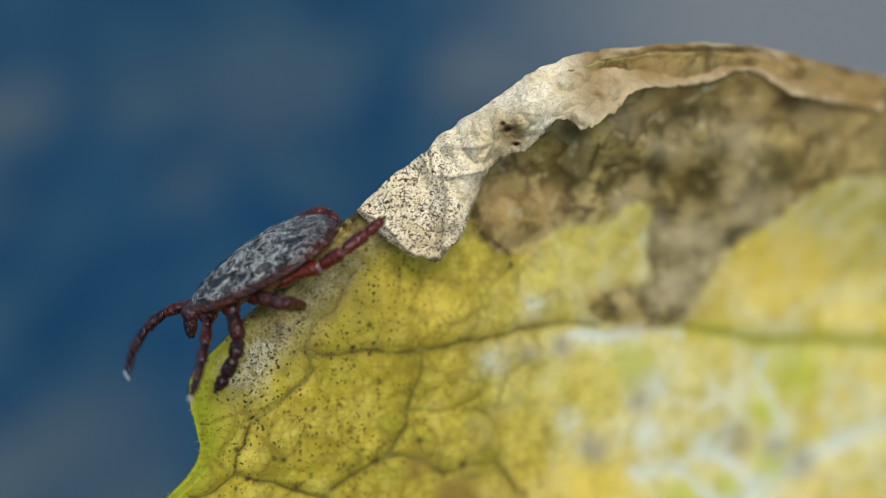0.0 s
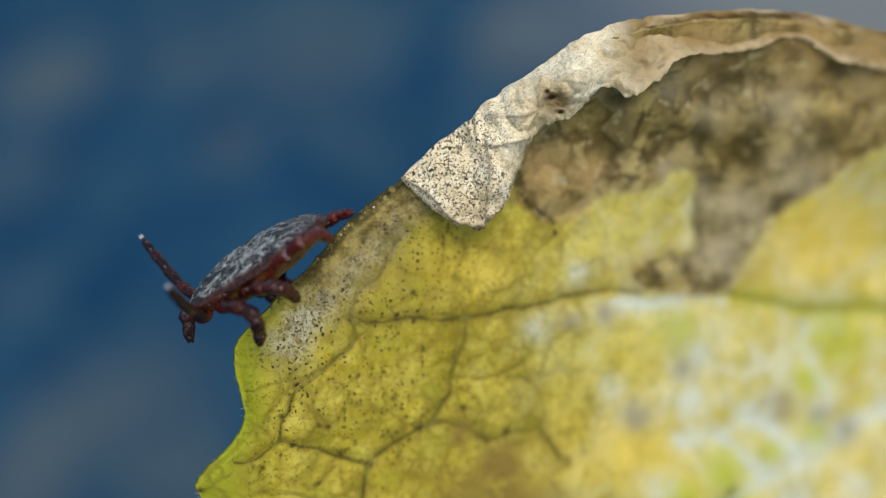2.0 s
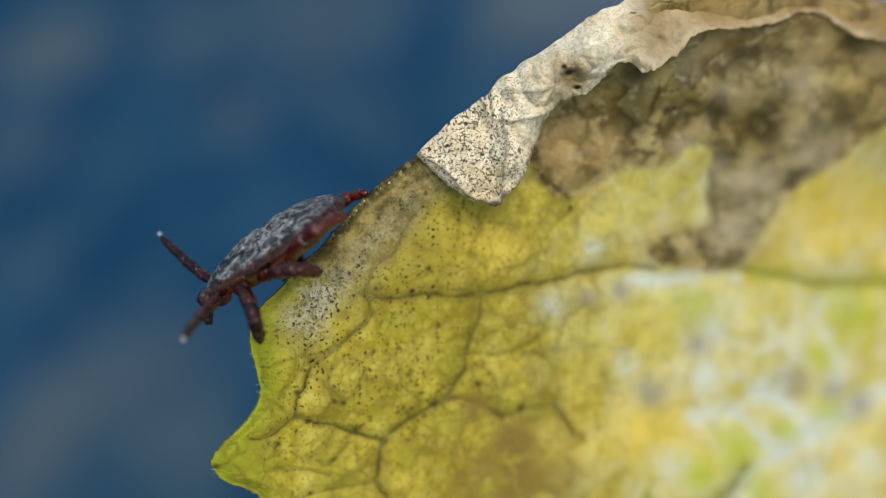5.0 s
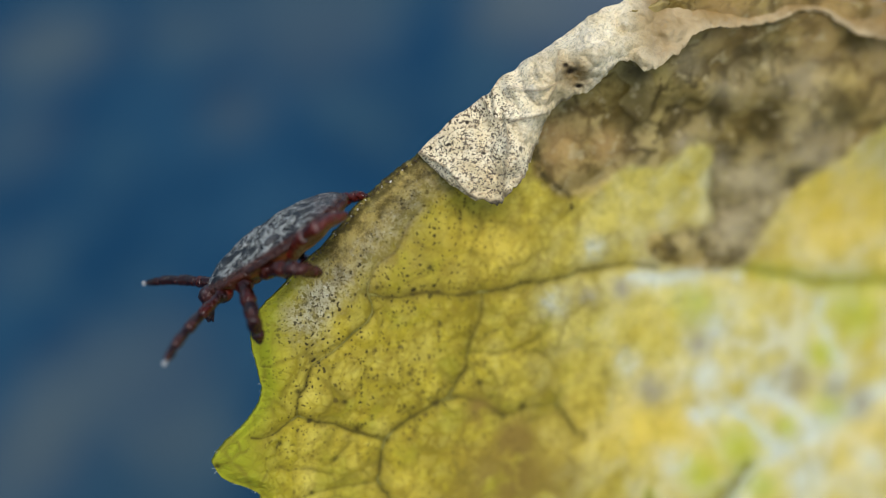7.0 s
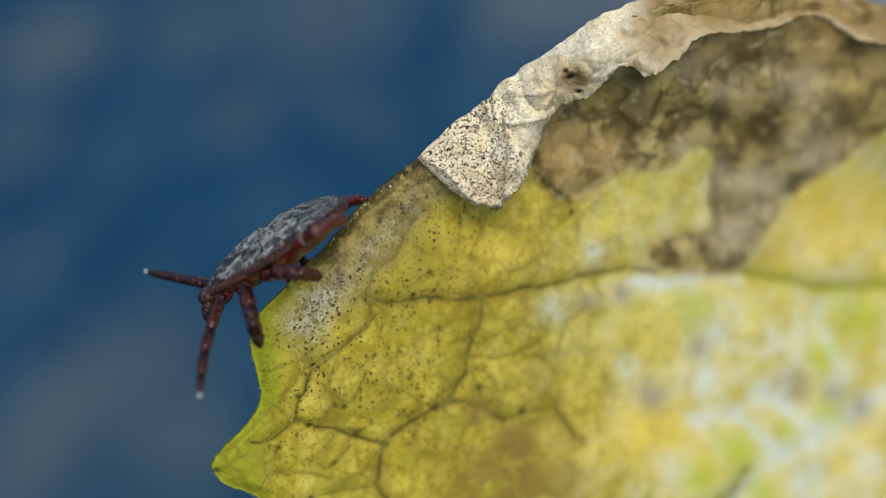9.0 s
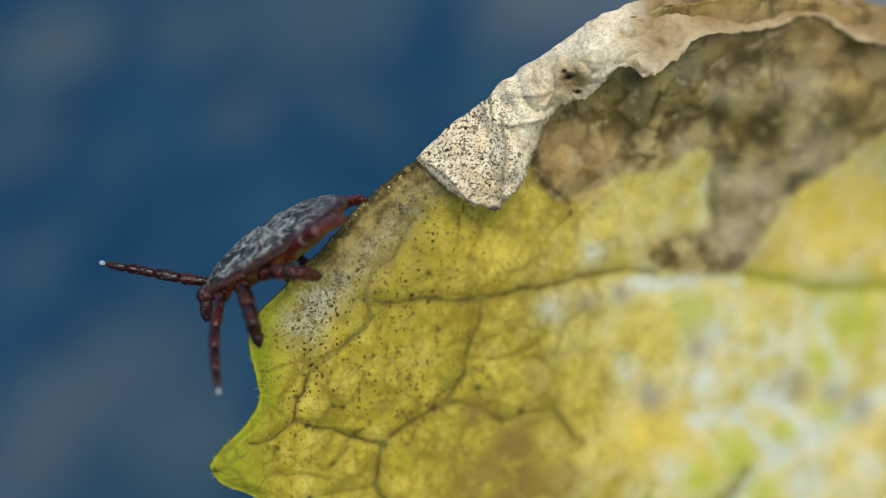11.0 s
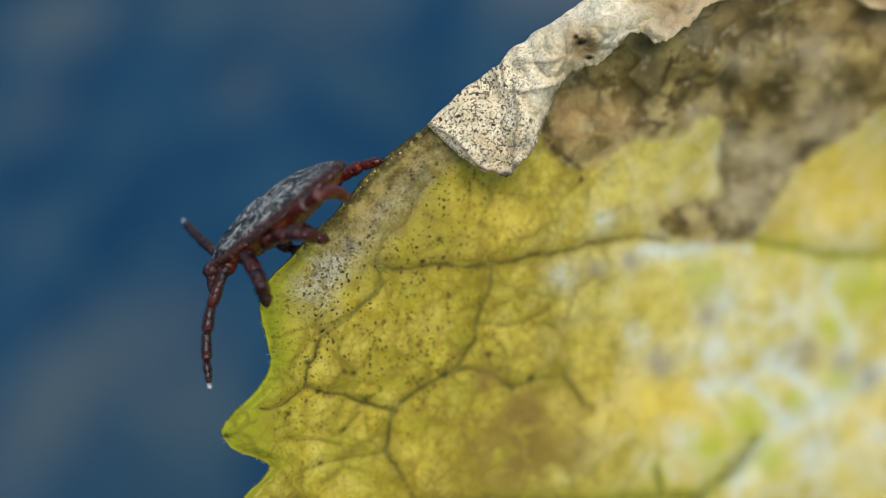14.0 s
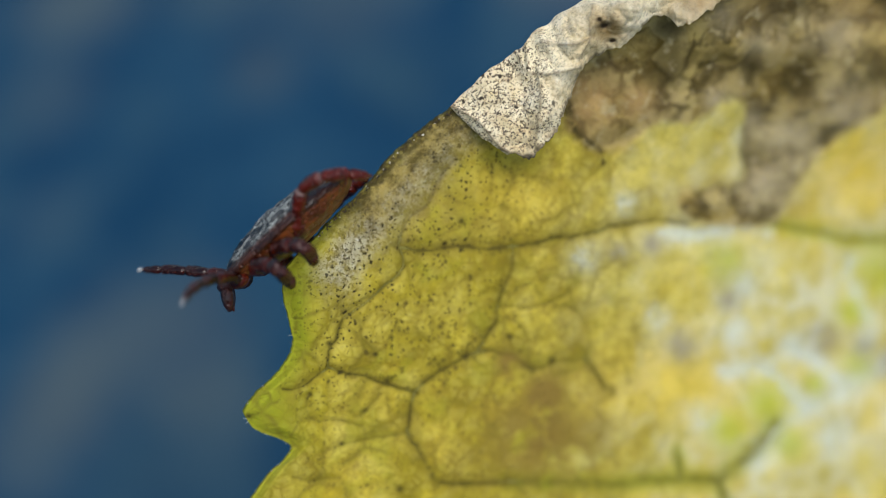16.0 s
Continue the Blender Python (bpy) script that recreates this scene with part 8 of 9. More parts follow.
        (8.5, pose(0.001790, -0.000019, -0.000102, 21.98, 9.29, 117.73)),
        (9, pose(0.001791, -0.000019, -0.000099, 21.77, 9.19, 118.35)),
        (9.2, pose(0.001791, -0.000019, -0.000097, 21.60, 9.26, 118.29)),
        (11.3, pose(0.001793, -0.000022, -0.000080, 19.84, 10.01, 117.63)),
        (11.5, pose(0.001795, -0.000023, -0.000063, 18.14, 10.86, 118.88)),
        (11.7, pose(0.001795, -0.000023, -0.000062, 18.03, 10.98, 119.00)),
        (12, pose(0.001795, -0.000023, -0.000054, 17.24, 11.48, 119.70)),
        (12.2, pose(0.001795, -0.000023, -0.000054, 16.70, 11.64, 118.39)),
        (12.5, pose(0.001798, -0.000020, -0.000017, 12.61, 11.84, 113.19)),
        (12.7, pose(0.001798, -0.000017, -0.000002, 11.56, 11.66, 114.66)),
        (13, pose(0.001795, 0.000005, 0.000066, 6.09, 11.57, 114.94)),
        (13.2, pose(0.001793, 0.000008, 0.000079, 5.67, 9.90, 113.80)),
        (13.5, pose(0.001797, -0.000005, 0.000043, 8.21, 10.59, 112.82)),
        (13.7, pose(0.001798, -0.000020, -0.000014, 10.17, 10.75, 108.74)),
        (14, pose(0.001794, -0.000024, -0.000073, 15.19, 19.23, 119.25)),
        (14.2, pose(0.001780, -0.000012, -0.000157, 15.44, 20.83, 78.18)),
        (14.5, pose(0.001704, 0.000043, -0.000343, 36.39, 20.68, 111.03)),
        (14.7, pose(0.001789, -0.000059, -0.000090, 4.24, 44.92, 103.57)),
        (15, pose(0.001776, -0.000070, -0.000156, 26.08, 37.52, 129.88)),
        (15.2, pose(0.001794, -0.000035, -0.000068, 14.93, 34.09, 109.42)),
        (15.5, pose(0.001787, -0.000014, -0.000123, 22.10, 15.46, 99.81)),
        (15.7, pose(0.001765, -0.000007, -0.000210, 23.24, 14.41, 106.53)),
        (16, pose(0.001618, 0.000104, -0.000450, 39.53, 28.96, 97.50))],
        [(0, pose(0.002360, 0.000511, 0.000132, -1.60, -4.04, 39.26)),
        (0.1, pose(0.002055, 0.000698, -0.000042, 7.68, 7.90, 68.17)),
        (0.2, pose(0.001796, 0.000735, -0.000065, 16.70, 8.79, 88.85)),
        (0.5, pose(0.001458, 0.000602, -0.000238, 29.10, 23.60, 119.75)),
        (0.7, pose(0.001544, 0.000579, -0.000396, 63.88, 36.98, 162.83)),
        (1, pose(0.001635, 0.000649, -0.000286, 27.92, 29.85, 105.13)),
        (1.2, pose(0.001751, 0.000648, -0.000337, 26.31, 36.57, 98.10)),
        (1.5, pose(0.001827, 0.000637, -0.000618, 61.00, 46.03, 109.59)),
        (1.7, pose(0.001700, 0.000691, -0.000303, 70.20, 38.02, 141.29)),
        (2, pose(0.001619, 0.000685, -0.000208, 56.19, 34.95, 132.32)),
        (2.2, pose(0.001624, 0.000686, -0.000203, 61.47, 35.15, 140.86)),
        (2.5, pose(0.001521, 0.000664, -0.000158, 48.55, 19.09, 115.61)),
        (2.7, pose(0.001519, 0.000663, -0.000122, 43.39, 13.12, 112.13)),
        (3, pose(0.001522, 0.000660, -0.000148, 42.70, 11.55, 111.23)),
        (3.2, pose(0.001518, 0.000661, -0.000126, 40.99, 10.02, 111.39)),
        (3.5, pose(0.001527, 0.000662, -0.000150, 43.52, 12.24, 110.94)),
        (3.7, pose(0.001512, 0.000658, -0.000141, 44.14, 10.54, 111.99)),
        (4, pose(0.001576, 0.000676, -0.000181, 44.78, 13.94, 107.15)),
        (4.2, pose(0.001536, 0.000664, -0.000181, 45.72, 12.46, 110.22)),
        (6.3, pose(0.001472, 0.000640, -0.000226, 49.83, 13.12, 115.86)),
        (6.5, pose(0.001470, 0.000640, -0.000226, 49.94, 13.02, 116.02)),
        (7, pose(0.001449, 0.000630, -0.000226, 50.15, 12.60, 117.73)),
        (7.5, pose(0.001451, 0.000631, -0.000224, 50.07, 12.52, 117.54)),
        (8, pose(0.001455, 0.000632, -0.000222, 50.01, 12.56, 117.20)),
        (8.5, pose(0.001448, 0.000631, -0.000222, 50.63, 12.20, 117.77)),
        (9, pose(0.001442, 0.000628, -0.000218, 50.41, 11.89, 118.28)),
        (9.2, pose(0.001443, 0.000628, -0.000217, 50.24, 11.93, 118.20)),
        (11.3, pose(0.001453, 0.000628, -0.000209, 48.43, 12.36, 117.32)),
        (11.5, pose(0.001442, 0.000617, -0.000203, 46.70, 12.62, 118.34)),
        (11.7, pose(0.001441, 0.000616, -0.000204, 46.59, 12.70, 118.45)),
        (12, pose(0.001434, 0.000610, -0.000202, 45.78, 12.95, 119.07)),
        (12.2, pose(0.001449, 0.000618, -0.000204, 45.23, 13.25, 117.78)),
        (12.5, pose(0.001511, 0.000649, -0.000169, 40.95, 12.60, 112.19)),
        (12.7, pose(0.001494, 0.000645, -0.000152, 39.88, 11.88, 113.61)),
        (13, pose(0.001487, 0.000666, -0.000083, 34.32, 9.96, 113.99)),
        (13.2, pose(0.001498, 0.000679, -0.000049, 33.91, 7.69, 113.01)),
        (13.5, pose(0.001513, 0.000669, -0.000094, 36.40, 9.85, 111.74)),
        (13.7, pose(0.001563, 0.000672, -0.000152, 38.36, 11.54, 107.67)),
        (14, pose(0.001450, 0.000589, -0.000318, 52.40, 32.94, 138.41)),
        (14.2, pose(0.001922, 0.000669, -0.000422, 44.31, 36.93, 89.18)),
        (14.5, pose(0.001454, 0.000692, -0.000606, 65.58, 26.83, 120.13)),
        (14.7, pose(0.001666, 0.000454, -0.000616, 73.12, 55.15, 151.89)),
        (15, pose(0.001398, 0.000383, -0.000609, 72.18, 40.88, 150.82)),
        (15.2, pose(0.001589, 0.000546, -0.000485, 84.09, 40.22, 163.94)),
        (15.5, pose(0.001664, 0.000692, -0.000321, 63.74, 29.30, 109.82)),
        (15.7, pose(0.001560, 0.000684, -0.000395, 61.48, 19.43, 108.47)),
        (16, pose(0.001533, 0.000750, -0.000811, 80.48, 34.63, 106.45))])
    carry(legs[3, -1],
        [(0, pose(-0.000300, -0.000850, -0.000330, 0.00, 0.90, -131.94)),
        (0.1, pose(-0.000300, -0.000850, -0.000330, -0.09, 2.83, -133.72)),
        (0.2, pose(-0.000300, -0.000850, -0.000330, -0.27, 4.35, -136.13)),
        (0.5, pose(-0.000300, -0.000850, -0.000330, 1.46, 13.51, -128.78)),
        (0.7, pose(-0.000300, -0.000850, -0.000330, 1.81, 10.64, -126.88)),
        (1, pose(-0.000300, -0.000850, -0.000330, 0.98, 8.92, -132.26)),
        (1.2, pose(-0.000300, -0.000850, -0.000330, -0.69, 10.53, -141.35)),
        (1.5, pose(-0.000300, -0.000850, -0.000330, -0.62, -3.35, -142.18)),
        (1.7, pose(-0.000300, -0.000850, -0.000330, -0.71, 4.71, -143.33)),
        (2, pose(-0.000300, -0.000850, -0.000330, -0.73, 3.64, -143.72)),
        (2.2, pose(-0.000300, -0.000850, -0.000330, -0.75, 0.77, -145.08)),
        (2.5, pose(-0.000300, -0.000850, -0.000330, -0.69, -4.27, -145.80)),
        (2.7, pose(-0.000300, -0.000850, -0.000330, -0.74, -1.09, -143.24)),
        (3, pose(-0.000300, -0.000850, -0.000330, -0.65, -4.49, -144.40)),
        (3.2, pose(-0.000300, -0.000850, -0.000330, -0.64, -3.34, -144.62)),
        (3.5, pose(-0.000300, -0.000850, -0.000330, 5.88, -15.45, -167.94)),
        (3.7, pose(-0.000300, -0.000850, -0.000330, 7.28, 1.91, -139.67)),
        (4, pose(-0.000300, -0.000850, -0.000330, 7.31, -0.85, -141.60)),
        (4.2, pose(-0.000300, -0.000850, -0.000330, 7.28, 1.23, -142.48)),
        (6.3, pose(-0.000300, -0.000850, -0.000330, 7.68, 3.98, -137.09)),
        (6.5, pose(-0.000300, -0.000850, -0.000330, 7.69, 3.93, -136.90)),
        (7, pose(-0.000300, -0.000850, -0.000330, 7.76, 4.29, -135.99)),
        (7.5, pose(-0.000300, -0.000850, -0.000330, 7.76, 4.15, -135.96)),
        (8, pose(-0.000300, -0.000850, -0.000330, 7.77, 4.40, -135.89)),
        (8.5, pose(-0.000300, -0.000850, -0.000330, 7.80, 4.09, -135.38)),
        (9, pose(-0.000300, -0.000850, -0.000330, 7.85, 4.22, -134.82)),
        (9.2, pose(-0.000300, -0.000850, -0.000330, 7.84, 4.30, -134.84)),
        (11.3, pose(-0.000300, -0.000850, -0.000330, 7.82, 5.08, -135.08)),
        (11.5, pose(-0.000300, -0.000850, -0.000330, 7.92, 6.46, -134.22)),
        (11.7, pose(-0.000300, -0.000850, -0.000330, 7.90, 6.60, -134.38)),
        (12, pose(-0.000300, -0.000850, -0.000330, 7.91, 7.35, -134.27)),
        (12.2, pose(-0.000300, -0.000850, -0.000330, 7.79, 6.82, -135.32)),
        (12.5, pose(-0.000300, -0.000850, -0.000330, 7.87, -0.77, -142.86)),
        (12.7, pose(-0.000300, -0.000850, -0.000330, 7.91, 0.69, -140.34)),
        (13, pose(-0.000300, -0.000850, -0.000330, 7.95, -1.46, -142.05)),
        (13.2, pose(-0.000300, -0.000850, -0.000330, 7.95, -0.00, -140.54)),
        (13.5, pose(-0.000300, -0.000850, -0.000330, 8.07, -2.10, -143.89)),
        (13.7, pose(-0.000300, -0.000850, -0.000330, 18.58, -16.46, -175.45)),
        (14, pose(-0.000300, -0.000850, -0.000330, 20.69, 3.77, -146.55)),
        (14.2, pose(-0.000300, -0.000850, -0.000330, 20.65, 0.16, -146.18)),
        (14.5, pose(-0.000300, -0.000850, -0.000330, 20.64, -0.84, -145.18)),
        (14.7, pose(-0.000300, -0.000850, -0.000330, 20.68, 0.21, -141.54)),
        (15, pose(-0.000300, -0.000850, -0.000330, 21.10, 4.22, -135.78)),
        (15.2, pose(-0.000300, -0.000850, -0.000330, 21.04, -2.10, -137.81)),
        (15.5, pose(-0.000300, -0.000850, -0.000330, 20.57, -4.77, -129.20)),
        (15.7, pose(-0.000300, -0.000850, -0.000330, 20.49, -1.96, -127.53)),
        (16, pose(-0.000300, -0.000850, -0.000330, 20.50, -5.16, -128.02))],
        [(0, pose(0.001116, -0.000000, 0.000000, 0.08, 6.18, -5.04)),
        (0.1, pose(0.001116, 0.000000, -0.000000, 0.18, 4.61, -4.08)),
        (0.2, pose(0.001116, -0.000000, 0.000000, 0.17, 3.69, -3.54)),
        (0.5, pose(0.001116, 0.000000, -0.000000, 0.94, 1.27, -2.04)),
        (0.7, pose(0.001116, 0.000000, -0.000000, 0.89, 1.52, -2.04)),
        (1, pose(0.001116, 0.000000, 0.000000, 0.72, 1.15, -2.02)),
        (1.2, pose(0.001116, -0.000000, 0.000000, 0.56, 1.44, -2.25)),
        (1.5, pose(0.001116, -0.000000, -0.000000, -0.06, 2.66, -2.67)),
        (1.7, pose(0.001116, 0.000000, 0.000000, 0.30, 0.69, -2.31)),
        (2, pose(0.001116, 0.000000, 0.000000, 0.25, 0.65, -2.34)),
        (2.2, pose(0.001116, 0.000000, 0.000000, 0.11, 1.07, -2.46)),
        (2.5, pose(0.001116, 0.000000, -0.000000, -0.14, 2.06, -2.73)),
        (2.7, pose(0.001116, 0.000000, -0.000000, 0.09, 1.81, -2.56)),
        (3, pose(0.001116, 0.000000, 0.000000, -0.14, 2.91, -2.89)),
        (3.2, pose(0.001116, -0.000000, 0.000000, -0.08, 1.84, -2.68)),
        (3.5, pose(0.001116, -0.000000, 0.000000, -2.99, 4.84, -4.86)),
        (3.7, pose(0.001116, 0.000000, 0.000000, -0.75, 1.08, -2.53)),
        (4, pose(0.001116, 0.000000, 0.000000, -0.93, 1.69, -2.85)),
        (4.2, pose(0.001116, 0.000000, 0.000000, -0.85, 0.86, -2.57)),
        (6.3, pose(0.001116, 0.000000, 0.000000, -0.63, 0.77, -2.34)),
        (6.5, pose(0.001116, 0.000000, 0.000000, -0.63, 0.78, -2.33)),
        (7, pose(0.001116, -0.000000, 0.000000, -0.59, 0.79, -2.29)),
        (7.5, pose(0.001116, -0.000000, 0.000000, -0.60, 0.78, -2.29)),
        (8, pose(0.001116, 0.000000, 0.000000, -0.59, 0.75, -2.29)),
        (8.5, pose(0.001116, -0.000000, 0.000000, -0.59, 0.77, -2.29)),
        (9, pose(0.001116, 0.000000, 0.000000, -0.58, 0.77, -2.27)),
        (9.2, pose(0.001116, 0.000000, -0.000000, -0.57, 0.76, -2.27)),
        (11.3, pose(0.001116, 0.000000, 0.000000, -0.55, 0.71, -2.25)),
        (11.5, pose(0.001116, 0.000000, -0.000000, -0.48, 0.67, -2.18)),
        (11.7, pose(0.001116, -0.000000, 0.000000, -0.48, 0.67, -2.18)),
        (12, pose(0.001116, 0.000000, -0.000000, -0.45, 0.65, -2.15)),
        (12.2, pose(0.001116, -0.000000, -0.000000, -0.49, 0.67, -2.18)),
        (12.5, pose(0.001116, -0.000000, 0.000000, -0.95, 1.15, -2.71)),
        (12.7, pose(0.001116, 0.000000, 0.000000, -0.78, 2.40, -2.95)),
        (13, pose(0.001116, 0.000000, 0.000000, -0.99, 2.98, -3.25)),
        (13.2, pose(0.001116, -0.000000, -0.000000, -0.84, 1.96, -2.85)),
        (13.5, pose(0.001116, 0.000000, 0.000000, -1.09, 2.11, -3.04)),
        (13.7, pose(0.001116, 0.000000, 0.000000, -4.30, 3.66, -2.83)),
        (14, pose(0.001116, -0.000000, -0.000000, -2.48, 0.65, -2.80)),
        (14.2, pose(0.001116, 0.000000, 0.000000, -2.61, 1.07, -2.96)),
        (14.5, pose(0.001116, 0.000000, -0.000000, -2.62, 0.69, -2.71)),
        (14.7, pose(0.001116, 0.000000, -0.000000, -2.48, 0.65, -2.58)),
        (15, pose(0.001116, -0.000000, 0.000000, -2.24, -0.29, -2.02)),
        (15.2, pose(0.001116, 0.000000, 0.000000, -2.48, 1.66, -2.89)),
        (15.5, pose(0.001116, 0.000000, 0.000000, -2.40, 0.52, -2.08)),
        (15.7, pose(0.001116, 0.000000, 0.000000, -2.29, -0.27, -1.70)),
        (16, pose(0.001116, 0.000000, 0.000000, -2.38, -0.29, -1.73))],
        [(0, pose(0.001791, -0.000060, -0.000073, 0.90, -4.62, -91.75)),
        (0.1, pose(0.001794, -0.000048, -0.000055, 2.57, -6.87, -87.86)),
        (0.2, pose(0.001795, -0.000042, -0.000044, 3.78, -7.75, -83.20)),
        (0.5, pose(0.001797, -0.000024, -0.000015, 14.69, -10.76, -99.87)),
        (0.7, pose(0.001797, -0.000024, -0.000018, 11.99, -9.24, -102.16)),
        (1, pose(0.001797, -0.000024, -0.000014, 9.58, -5.86, -90.71)),
        (1.2, pose(0.001797, -0.000027, -0.000017, 11.20, -0.15, -73.13)),
        (1.5, pose(0.001797, -0.000032, -0.000032, -2.01, 1.30, -68.72)),
        (1.7, pose(0.001797, -0.000027, -0.000008, 5.47, -2.55, -66.82)),
        (2, pose(0.001797, -0.000028, -0.000008, 4.43, -3.20, -65.37)),
        (2.2, pose(0.001797, -0.000029, -0.000013, 1.75, -3.32, -62.31)),
        (2.5, pose(0.001797, -0.000032, -0.000024, -2.76, -2.39, -59.99)),
        (2.7, pose(0.001797, -0.000030, -0.000022, 0.13, -2.89, -65.89)),
        (3, pose(0.001796, -0.000034, -0.000035, -2.98, -0.51, -63.05)),
        (3.2, pose(0.001797, -0.000032, -0.000022, -1.98, -3.63, -62.27)),
        (3.5, pose(0.001793, -0.000058, -0.000057, -9.84, 12.12, -18.27)),
        (3.7, pose(0.001797, -0.000030, -0.000013, 2.56, -11.86, -73.41)),
        (4, pose(0.001797, -0.000034, -0.000020, -0.77, -10.52, -69.00)),
        (4.2, pose(0.001797, -0.000031, -0.000010, 0.94, -11.96, -67.46)),
        (6.3, pose(0.001797, -0.000028, -0.000009, 5.38, -12.38, -78.63)),
        (6.5, pose(0.001797, -0.000028, -0.000009, 5.39, -12.45, -78.94)),
        (7, pose(0.001797, -0.000027, -0.000009, 6.19, -12.54, -81.36)),
        (7.5, pose(0.001797, -0.000027, -0.000009, 6.03, -12.60, -81.27)),
        (8, pose(0.001797, -0.000027, -0.000009, 6.25, -12.71, -81.21)),
        (8.5, pose(0.001797, -0.000027, -0.000009, 6.09, -13.00, -82.06)),
        (9, pose(0.001797, -0.000027, -0.000009, 6.43, -13.08, -83.18)),
        (9.2, pose(0.001797, -0.000027, -0.000009, 6.49, -13.03, -83.14)),
        (11.3, pose(0.001797, -0.000027, -0.000008, 7.18, -12.46, -82.65)),
        (11.5, pose(0.001797, -0.000026, -0.000008, 8.91, -11.71, -84.73)),
        (11.7, pose(0.001797, -0.000026, -0.000008, 9.05, -11.62, -84.68)),
        (12, pose(0.001797, -0.000026, -0.000008, 9.93, -11.17, -85.43)),
        (12.2, pose(0.001797, -0.000026, -0.000008, 9.06, -10.89, -83.29)),
        (12.5, pose(0.001797, -0.000032, -0.000014, -1.36, -11.48, -66.27)),
        (12.7, pose(0.001796, -0.000035, -0.000029, 0.81, -6.93, -72.95)),
        (13, pose(0.001796, -0.000039, -0.000035, -1.61, -5.05, -69.64)),
        (13.2, pose(0.001797, -0.000034, -0.000023, 0.07, -8.54, -71.90)),
        (13.5, pose(0.001797, -0.000036, -0.000025, -2.87, -7.74, -64.91)),
        (13.7, pose(0.001796, -0.000034, -0.000044, -18.99, 11.34, -7.77)),
        (14, pose(0.001797, -0.000033, -0.000008, -8.15, -15.63, -59.75)),
        (14.2, pose(0.001797, -0.000035, -0.000013, -11.04, -14.42, -60.65)),
        (14.5, pose(0.001797, -0.000032, -0.000008, -11.37, -14.67, -62.59)),
        (14.7, pose(0.001797, -0.000031, -0.000008, -8.28, -16.45, -69.72)),
        (15, pose(0.001798, -0.000024, 0.000003, -0.63, -19.56, -81.15)),
        (15.2, pose(0.001797, -0.000034, -0.000020, -7.91, -15.21, -77.82)),
        (15.5, pose(0.001798, -0.000025, -0.000006, -4.66, -18.67, -95.45)),
        (15.7, pose(0.001798, -0.000020, 0.000003, -0.98, -16.78, -98.19)),
        (16, pose(0.001798, -0.000021, 0.000003, -4.59, -17.63, -96.78))],
        [(0, pose(0.001769, -0.000801, -0.000013, 0.85, 20.54, -117.32)),
        (0.1, pose(0.001822, -0.000787, 0.000034, 2.28, 21.74, -116.00)),
        (0.2, pose(0.001883, -0.000774, 0.000056, 3.84, 22.35, -112.85)),
        (0.5, pose(0.001672, -0.000744, 0.000124, 13.38, 5.64, -109.42)),
        (0.7, pose(0.001643, -0.000742, 0.000101, 9.77, 10.58, -116.71)),
        (1, pose(0.001788, -0.000764, 0.000062, 9.53, 10.52, -104.30)),
        (1.2, pose(0.002013, -0.000739, -0.000015, 11.47, 18.53, -93.57)),
        (1.5, pose(0.002067, -0.000725, -0.000049, -21.40, 33.02, -128.24)),
        (1.7, pose(0.002090, -0.000711, 0.000025, -7.90, 10.32, -98.15)),
        (2, pose(0.002107, -0.000703, 0.000034, -7.70, 8.75, -89.00)),
        (2.2, pose(0.002142, -0.000687, 0.000030, -9.61, 13.04, -83.69)),
        (2.5, pose(0.002169, -0.000676, 0.000007, -14.72, 21.35, -84.38)),
        (2.7, pose(0.002100, -0.000709, 0.000016, -11.87, 18.98, -87.29)),
        (3, pose(0.002133, -0.000698, -0.000028, -16.28, 26.95, -89.42)),
        (3.2, pose(0.002142, -0.000689, 0.000025, -14.30, 19.33, -86.97)),
        (3.5, pose(0.002484, -0.000286, -0.000214, -12.97, 33.68, -37.73)),
        (3.7, pose(0.002005, -0.000728, 0.000140, -1.74, 3.59, -83.87)),
        (4, pose(0.002059, -0.000717, 0.000116, -5.96, 11.52, -88.82)),
        (4.2, pose(0.002076, -0.000703, 0.000144, -3.57, 3.21, -80.43)),
        (6.3, pose(0.001941, -0.000740, 0.000150, -0.76, 3.54, -94.43)),
        (6.5, pose(0.001937, -0.000741, 0.000151, -0.79, 3.50, -94.63)),
        (7, pose(0.001907, -0.000745, 0.000152, -0.34, 3.27, -95.98)),
        (7.5, pose(0.001908, -0.000745, 0.000153, -0.47, 3.19, -95.93)),
        (8, pose(0.001908, -0.000745, 0.000155, -0.20, 2.85, -95.68)),
        (8.5, pose(0.001898, -0.000745, 0.000158, -0.44, 2.80, -96.41)),
        (9, pose(0.001883, -0.000747, 0.000159, -0.23, 2.49, -96.87)),
        (9.2, pose(0.001884, -0.000747, 0.000159, -0.16, 2.47, -96.77)),
        (11.3, pose(0.001890, -0.000747, 0.000152, 0.60, 2.24, -95.75)),
        (11.5, pose(0.001864, -0.000751, 0.000143, 2.09, 2.01, -96.19)),
        (11.7, pose(0.001865, -0.000752, 0.000142, 2.20, 2.03, -96.11)),
        (12, pose(0.001856, -0.000753, 0.000136, 2.94, 1.97, -96.19)),
        (12.2, pose(0.001883, -0.000752, 0.000133, 2.29, 2.57, -95.09)),
        (12.5, pose(0.002091, -0.000700, 0.000134, -5.98, 8.04, -87.47)),
        (12.7, pose(0.002013, -0.000741, 0.000061, -10.31, 22.09, -105.53)),
        (13, pose(0.002054, -0.000733, 0.000030, -13.05, 26.12, -105.82)),
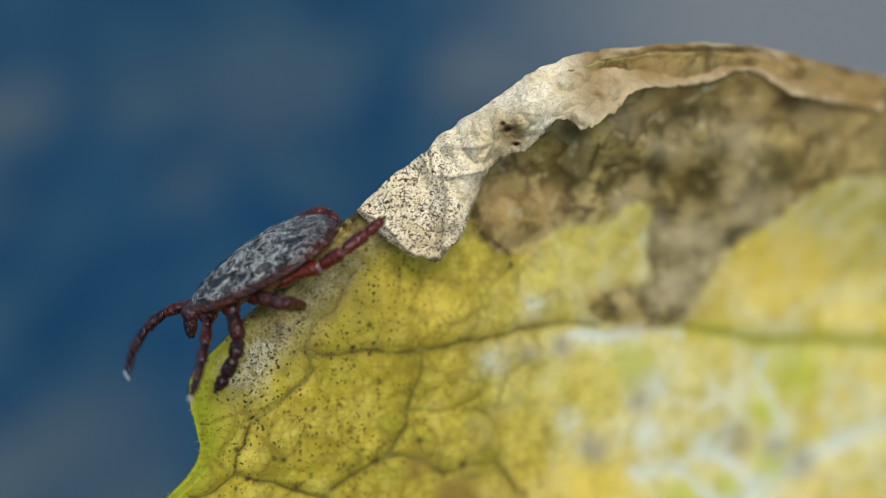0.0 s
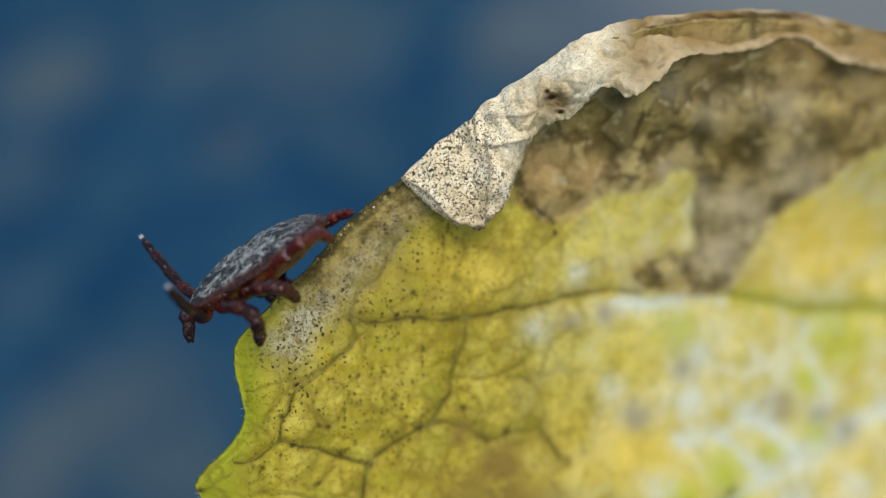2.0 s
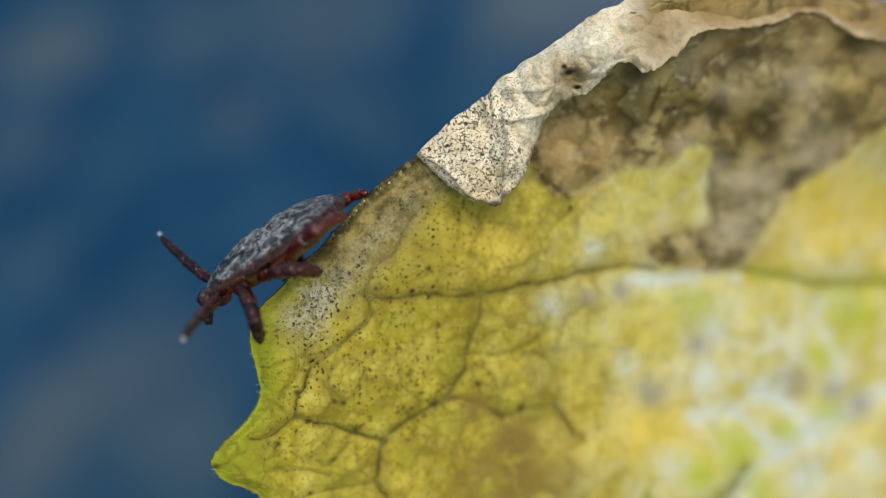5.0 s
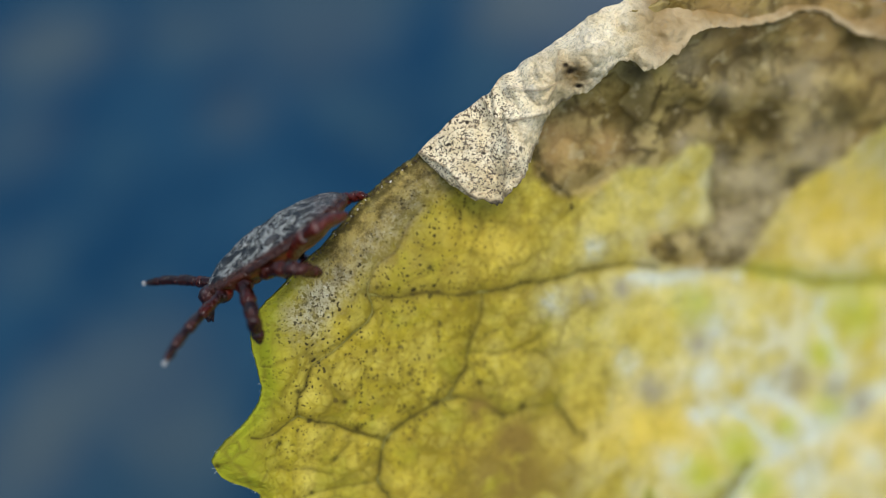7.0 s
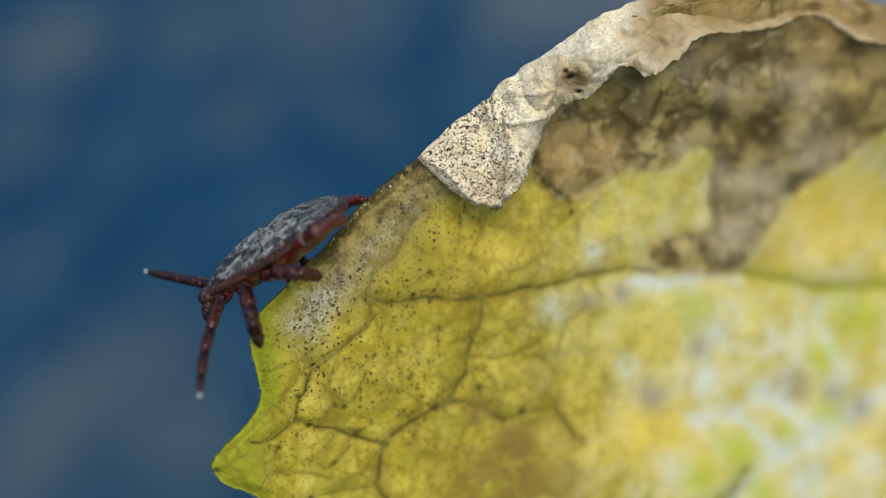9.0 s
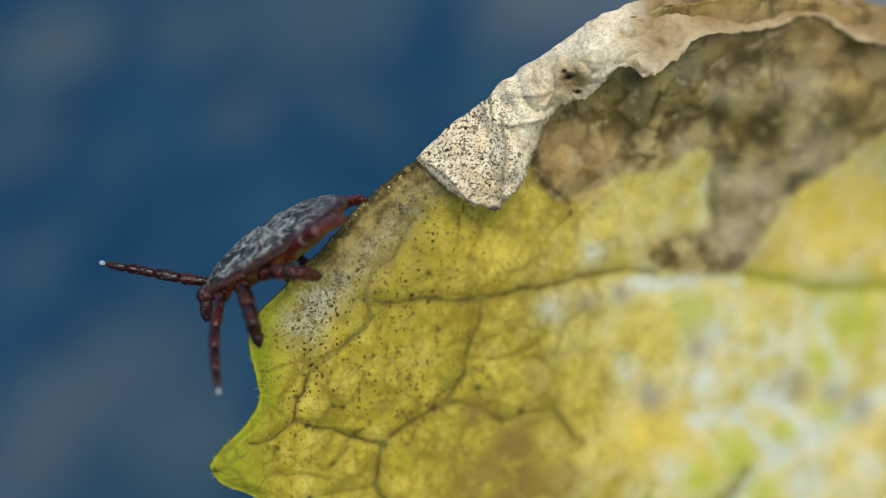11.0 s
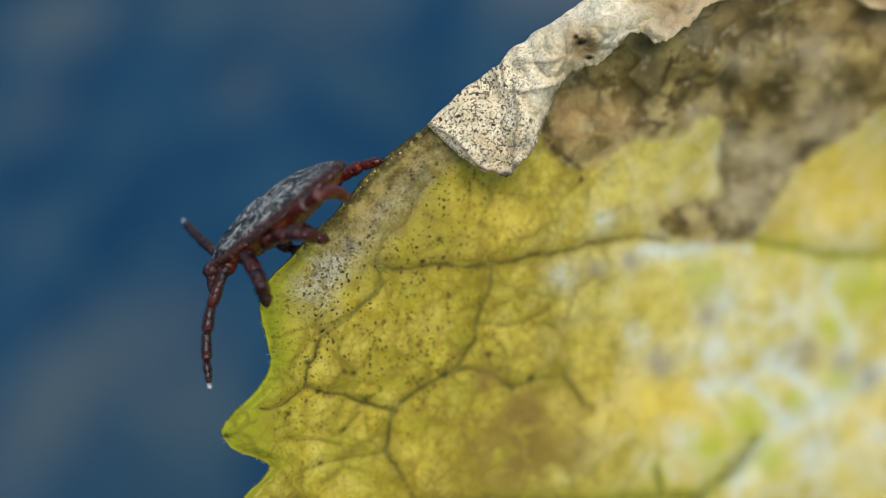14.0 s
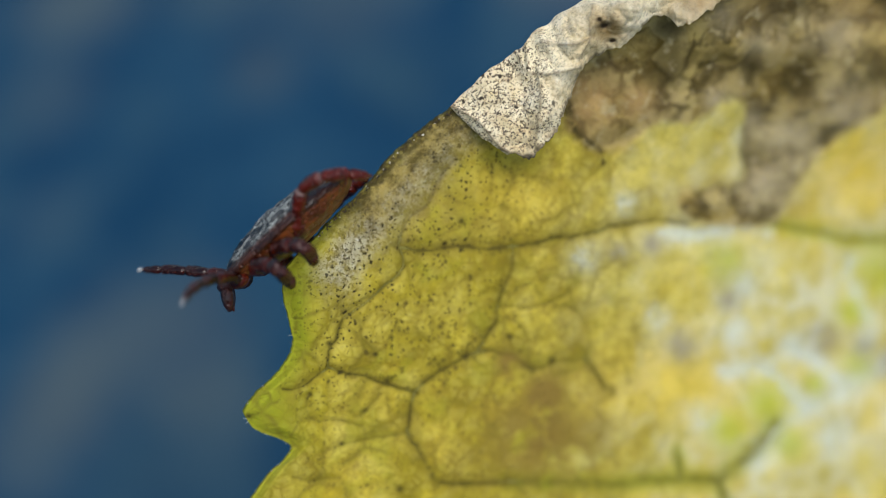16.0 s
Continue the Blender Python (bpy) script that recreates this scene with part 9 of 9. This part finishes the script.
        (13.2, pose(0.002025, -0.000733, 0.000087, -11.17, 19.32, -106.25)),
        (13.5, pose(0.002109, -0.000704, 0.000075, -12.53, 20.47, -100.56)),
        (13.7, pose(0.002519, -0.000132, -0.000190, -9.05, 35.11, -22.98)),
        (14, pose(0.002158, -0.000652, 0.000193, 3.73, -2.97, -68.96)),
        (14.2, pose(0.002150, -0.000663, 0.000173, -0.35, 4.98, -82.42)),
        (14.5, pose(0.002129, -0.000671, 0.000180, -0.93, 0.05, -76.13)),
        (14.7, pose(0.002045, -0.000700, 0.000203, 1.20, -3.79, -77.92)),
        (15, pose(0.001905, -0.000717, 0.000253, 6.92, -16.62, -82.90)),
        (15.2, pose(0.001948, -0.000736, 0.000175, -1.05, 5.60, -92.73)),
        (15.5, pose(0.001731, -0.000726, 0.000232, -0.11, -2.70, -109.23)),
        (15.7, pose(0.001696, -0.000725, 0.000218, 0.51, -13.88, -100.06)),
        (16, pose(0.001714, -0.000725, 0.000229, -3.07, -14.68, -98.50))])
    carry(legs[1, -1],
        [(0, pose(0.001050, -0.000720, -0.000320, 0.00, 2.47, -102.44)),
        (16, pose(0.001050, -0.000720, -0.000320, 0.00, 2.47, -102.44))],
        [(0, pose(0.000846, 0.000000, -0.000000, 1.51, 28.42, -31.82)),
        (16, pose(0.000846, 0.000000, -0.000000, 1.51, 28.42, -31.82))],
        [(0, pose(0.001232, -0.000240, -0.000246, 4.64, 61.55, -59.42)),
        (16, pose(0.001232, -0.000240, -0.000246, 4.64, 61.55, -59.42))],
        [(0, pose(0.001369, -0.000471, -0.000742, 4.36, 58.94, -110.72)),
        (16, pose(0.001369, -0.000471, -0.000742, 4.36, 58.94, -110.72))])
    carry(legs[2, -1],
        [(0, pose(0.000400, -0.000820, -0.000350, 0.00, -6.82, -111.04)),
        (16, pose(0.000400, -0.000820, -0.000350, 0.00, -6.82, -111.04))],
        [(0, pose(0.000882, 0.000000, -0.000000, -1.32, 38.54, -9.47)),
        (16, pose(0.000882, 0.000000, -0.000000, -1.32, 38.54, -9.47))],
        [(0, pose(0.001298, -0.000069, -0.000336, -16.23, 80.06, -39.81)),
        (16, pose(0.001298, -0.000069, -0.000336, -16.23, 80.06, -39.81))],
        [(0, pose(0.001376, -0.000134, -0.000915, -27.43, 75.13, -122.21)),
        (16, pose(0.001376, -0.000134, -0.000915, -27.43, 75.13, -122.21))])


motions()
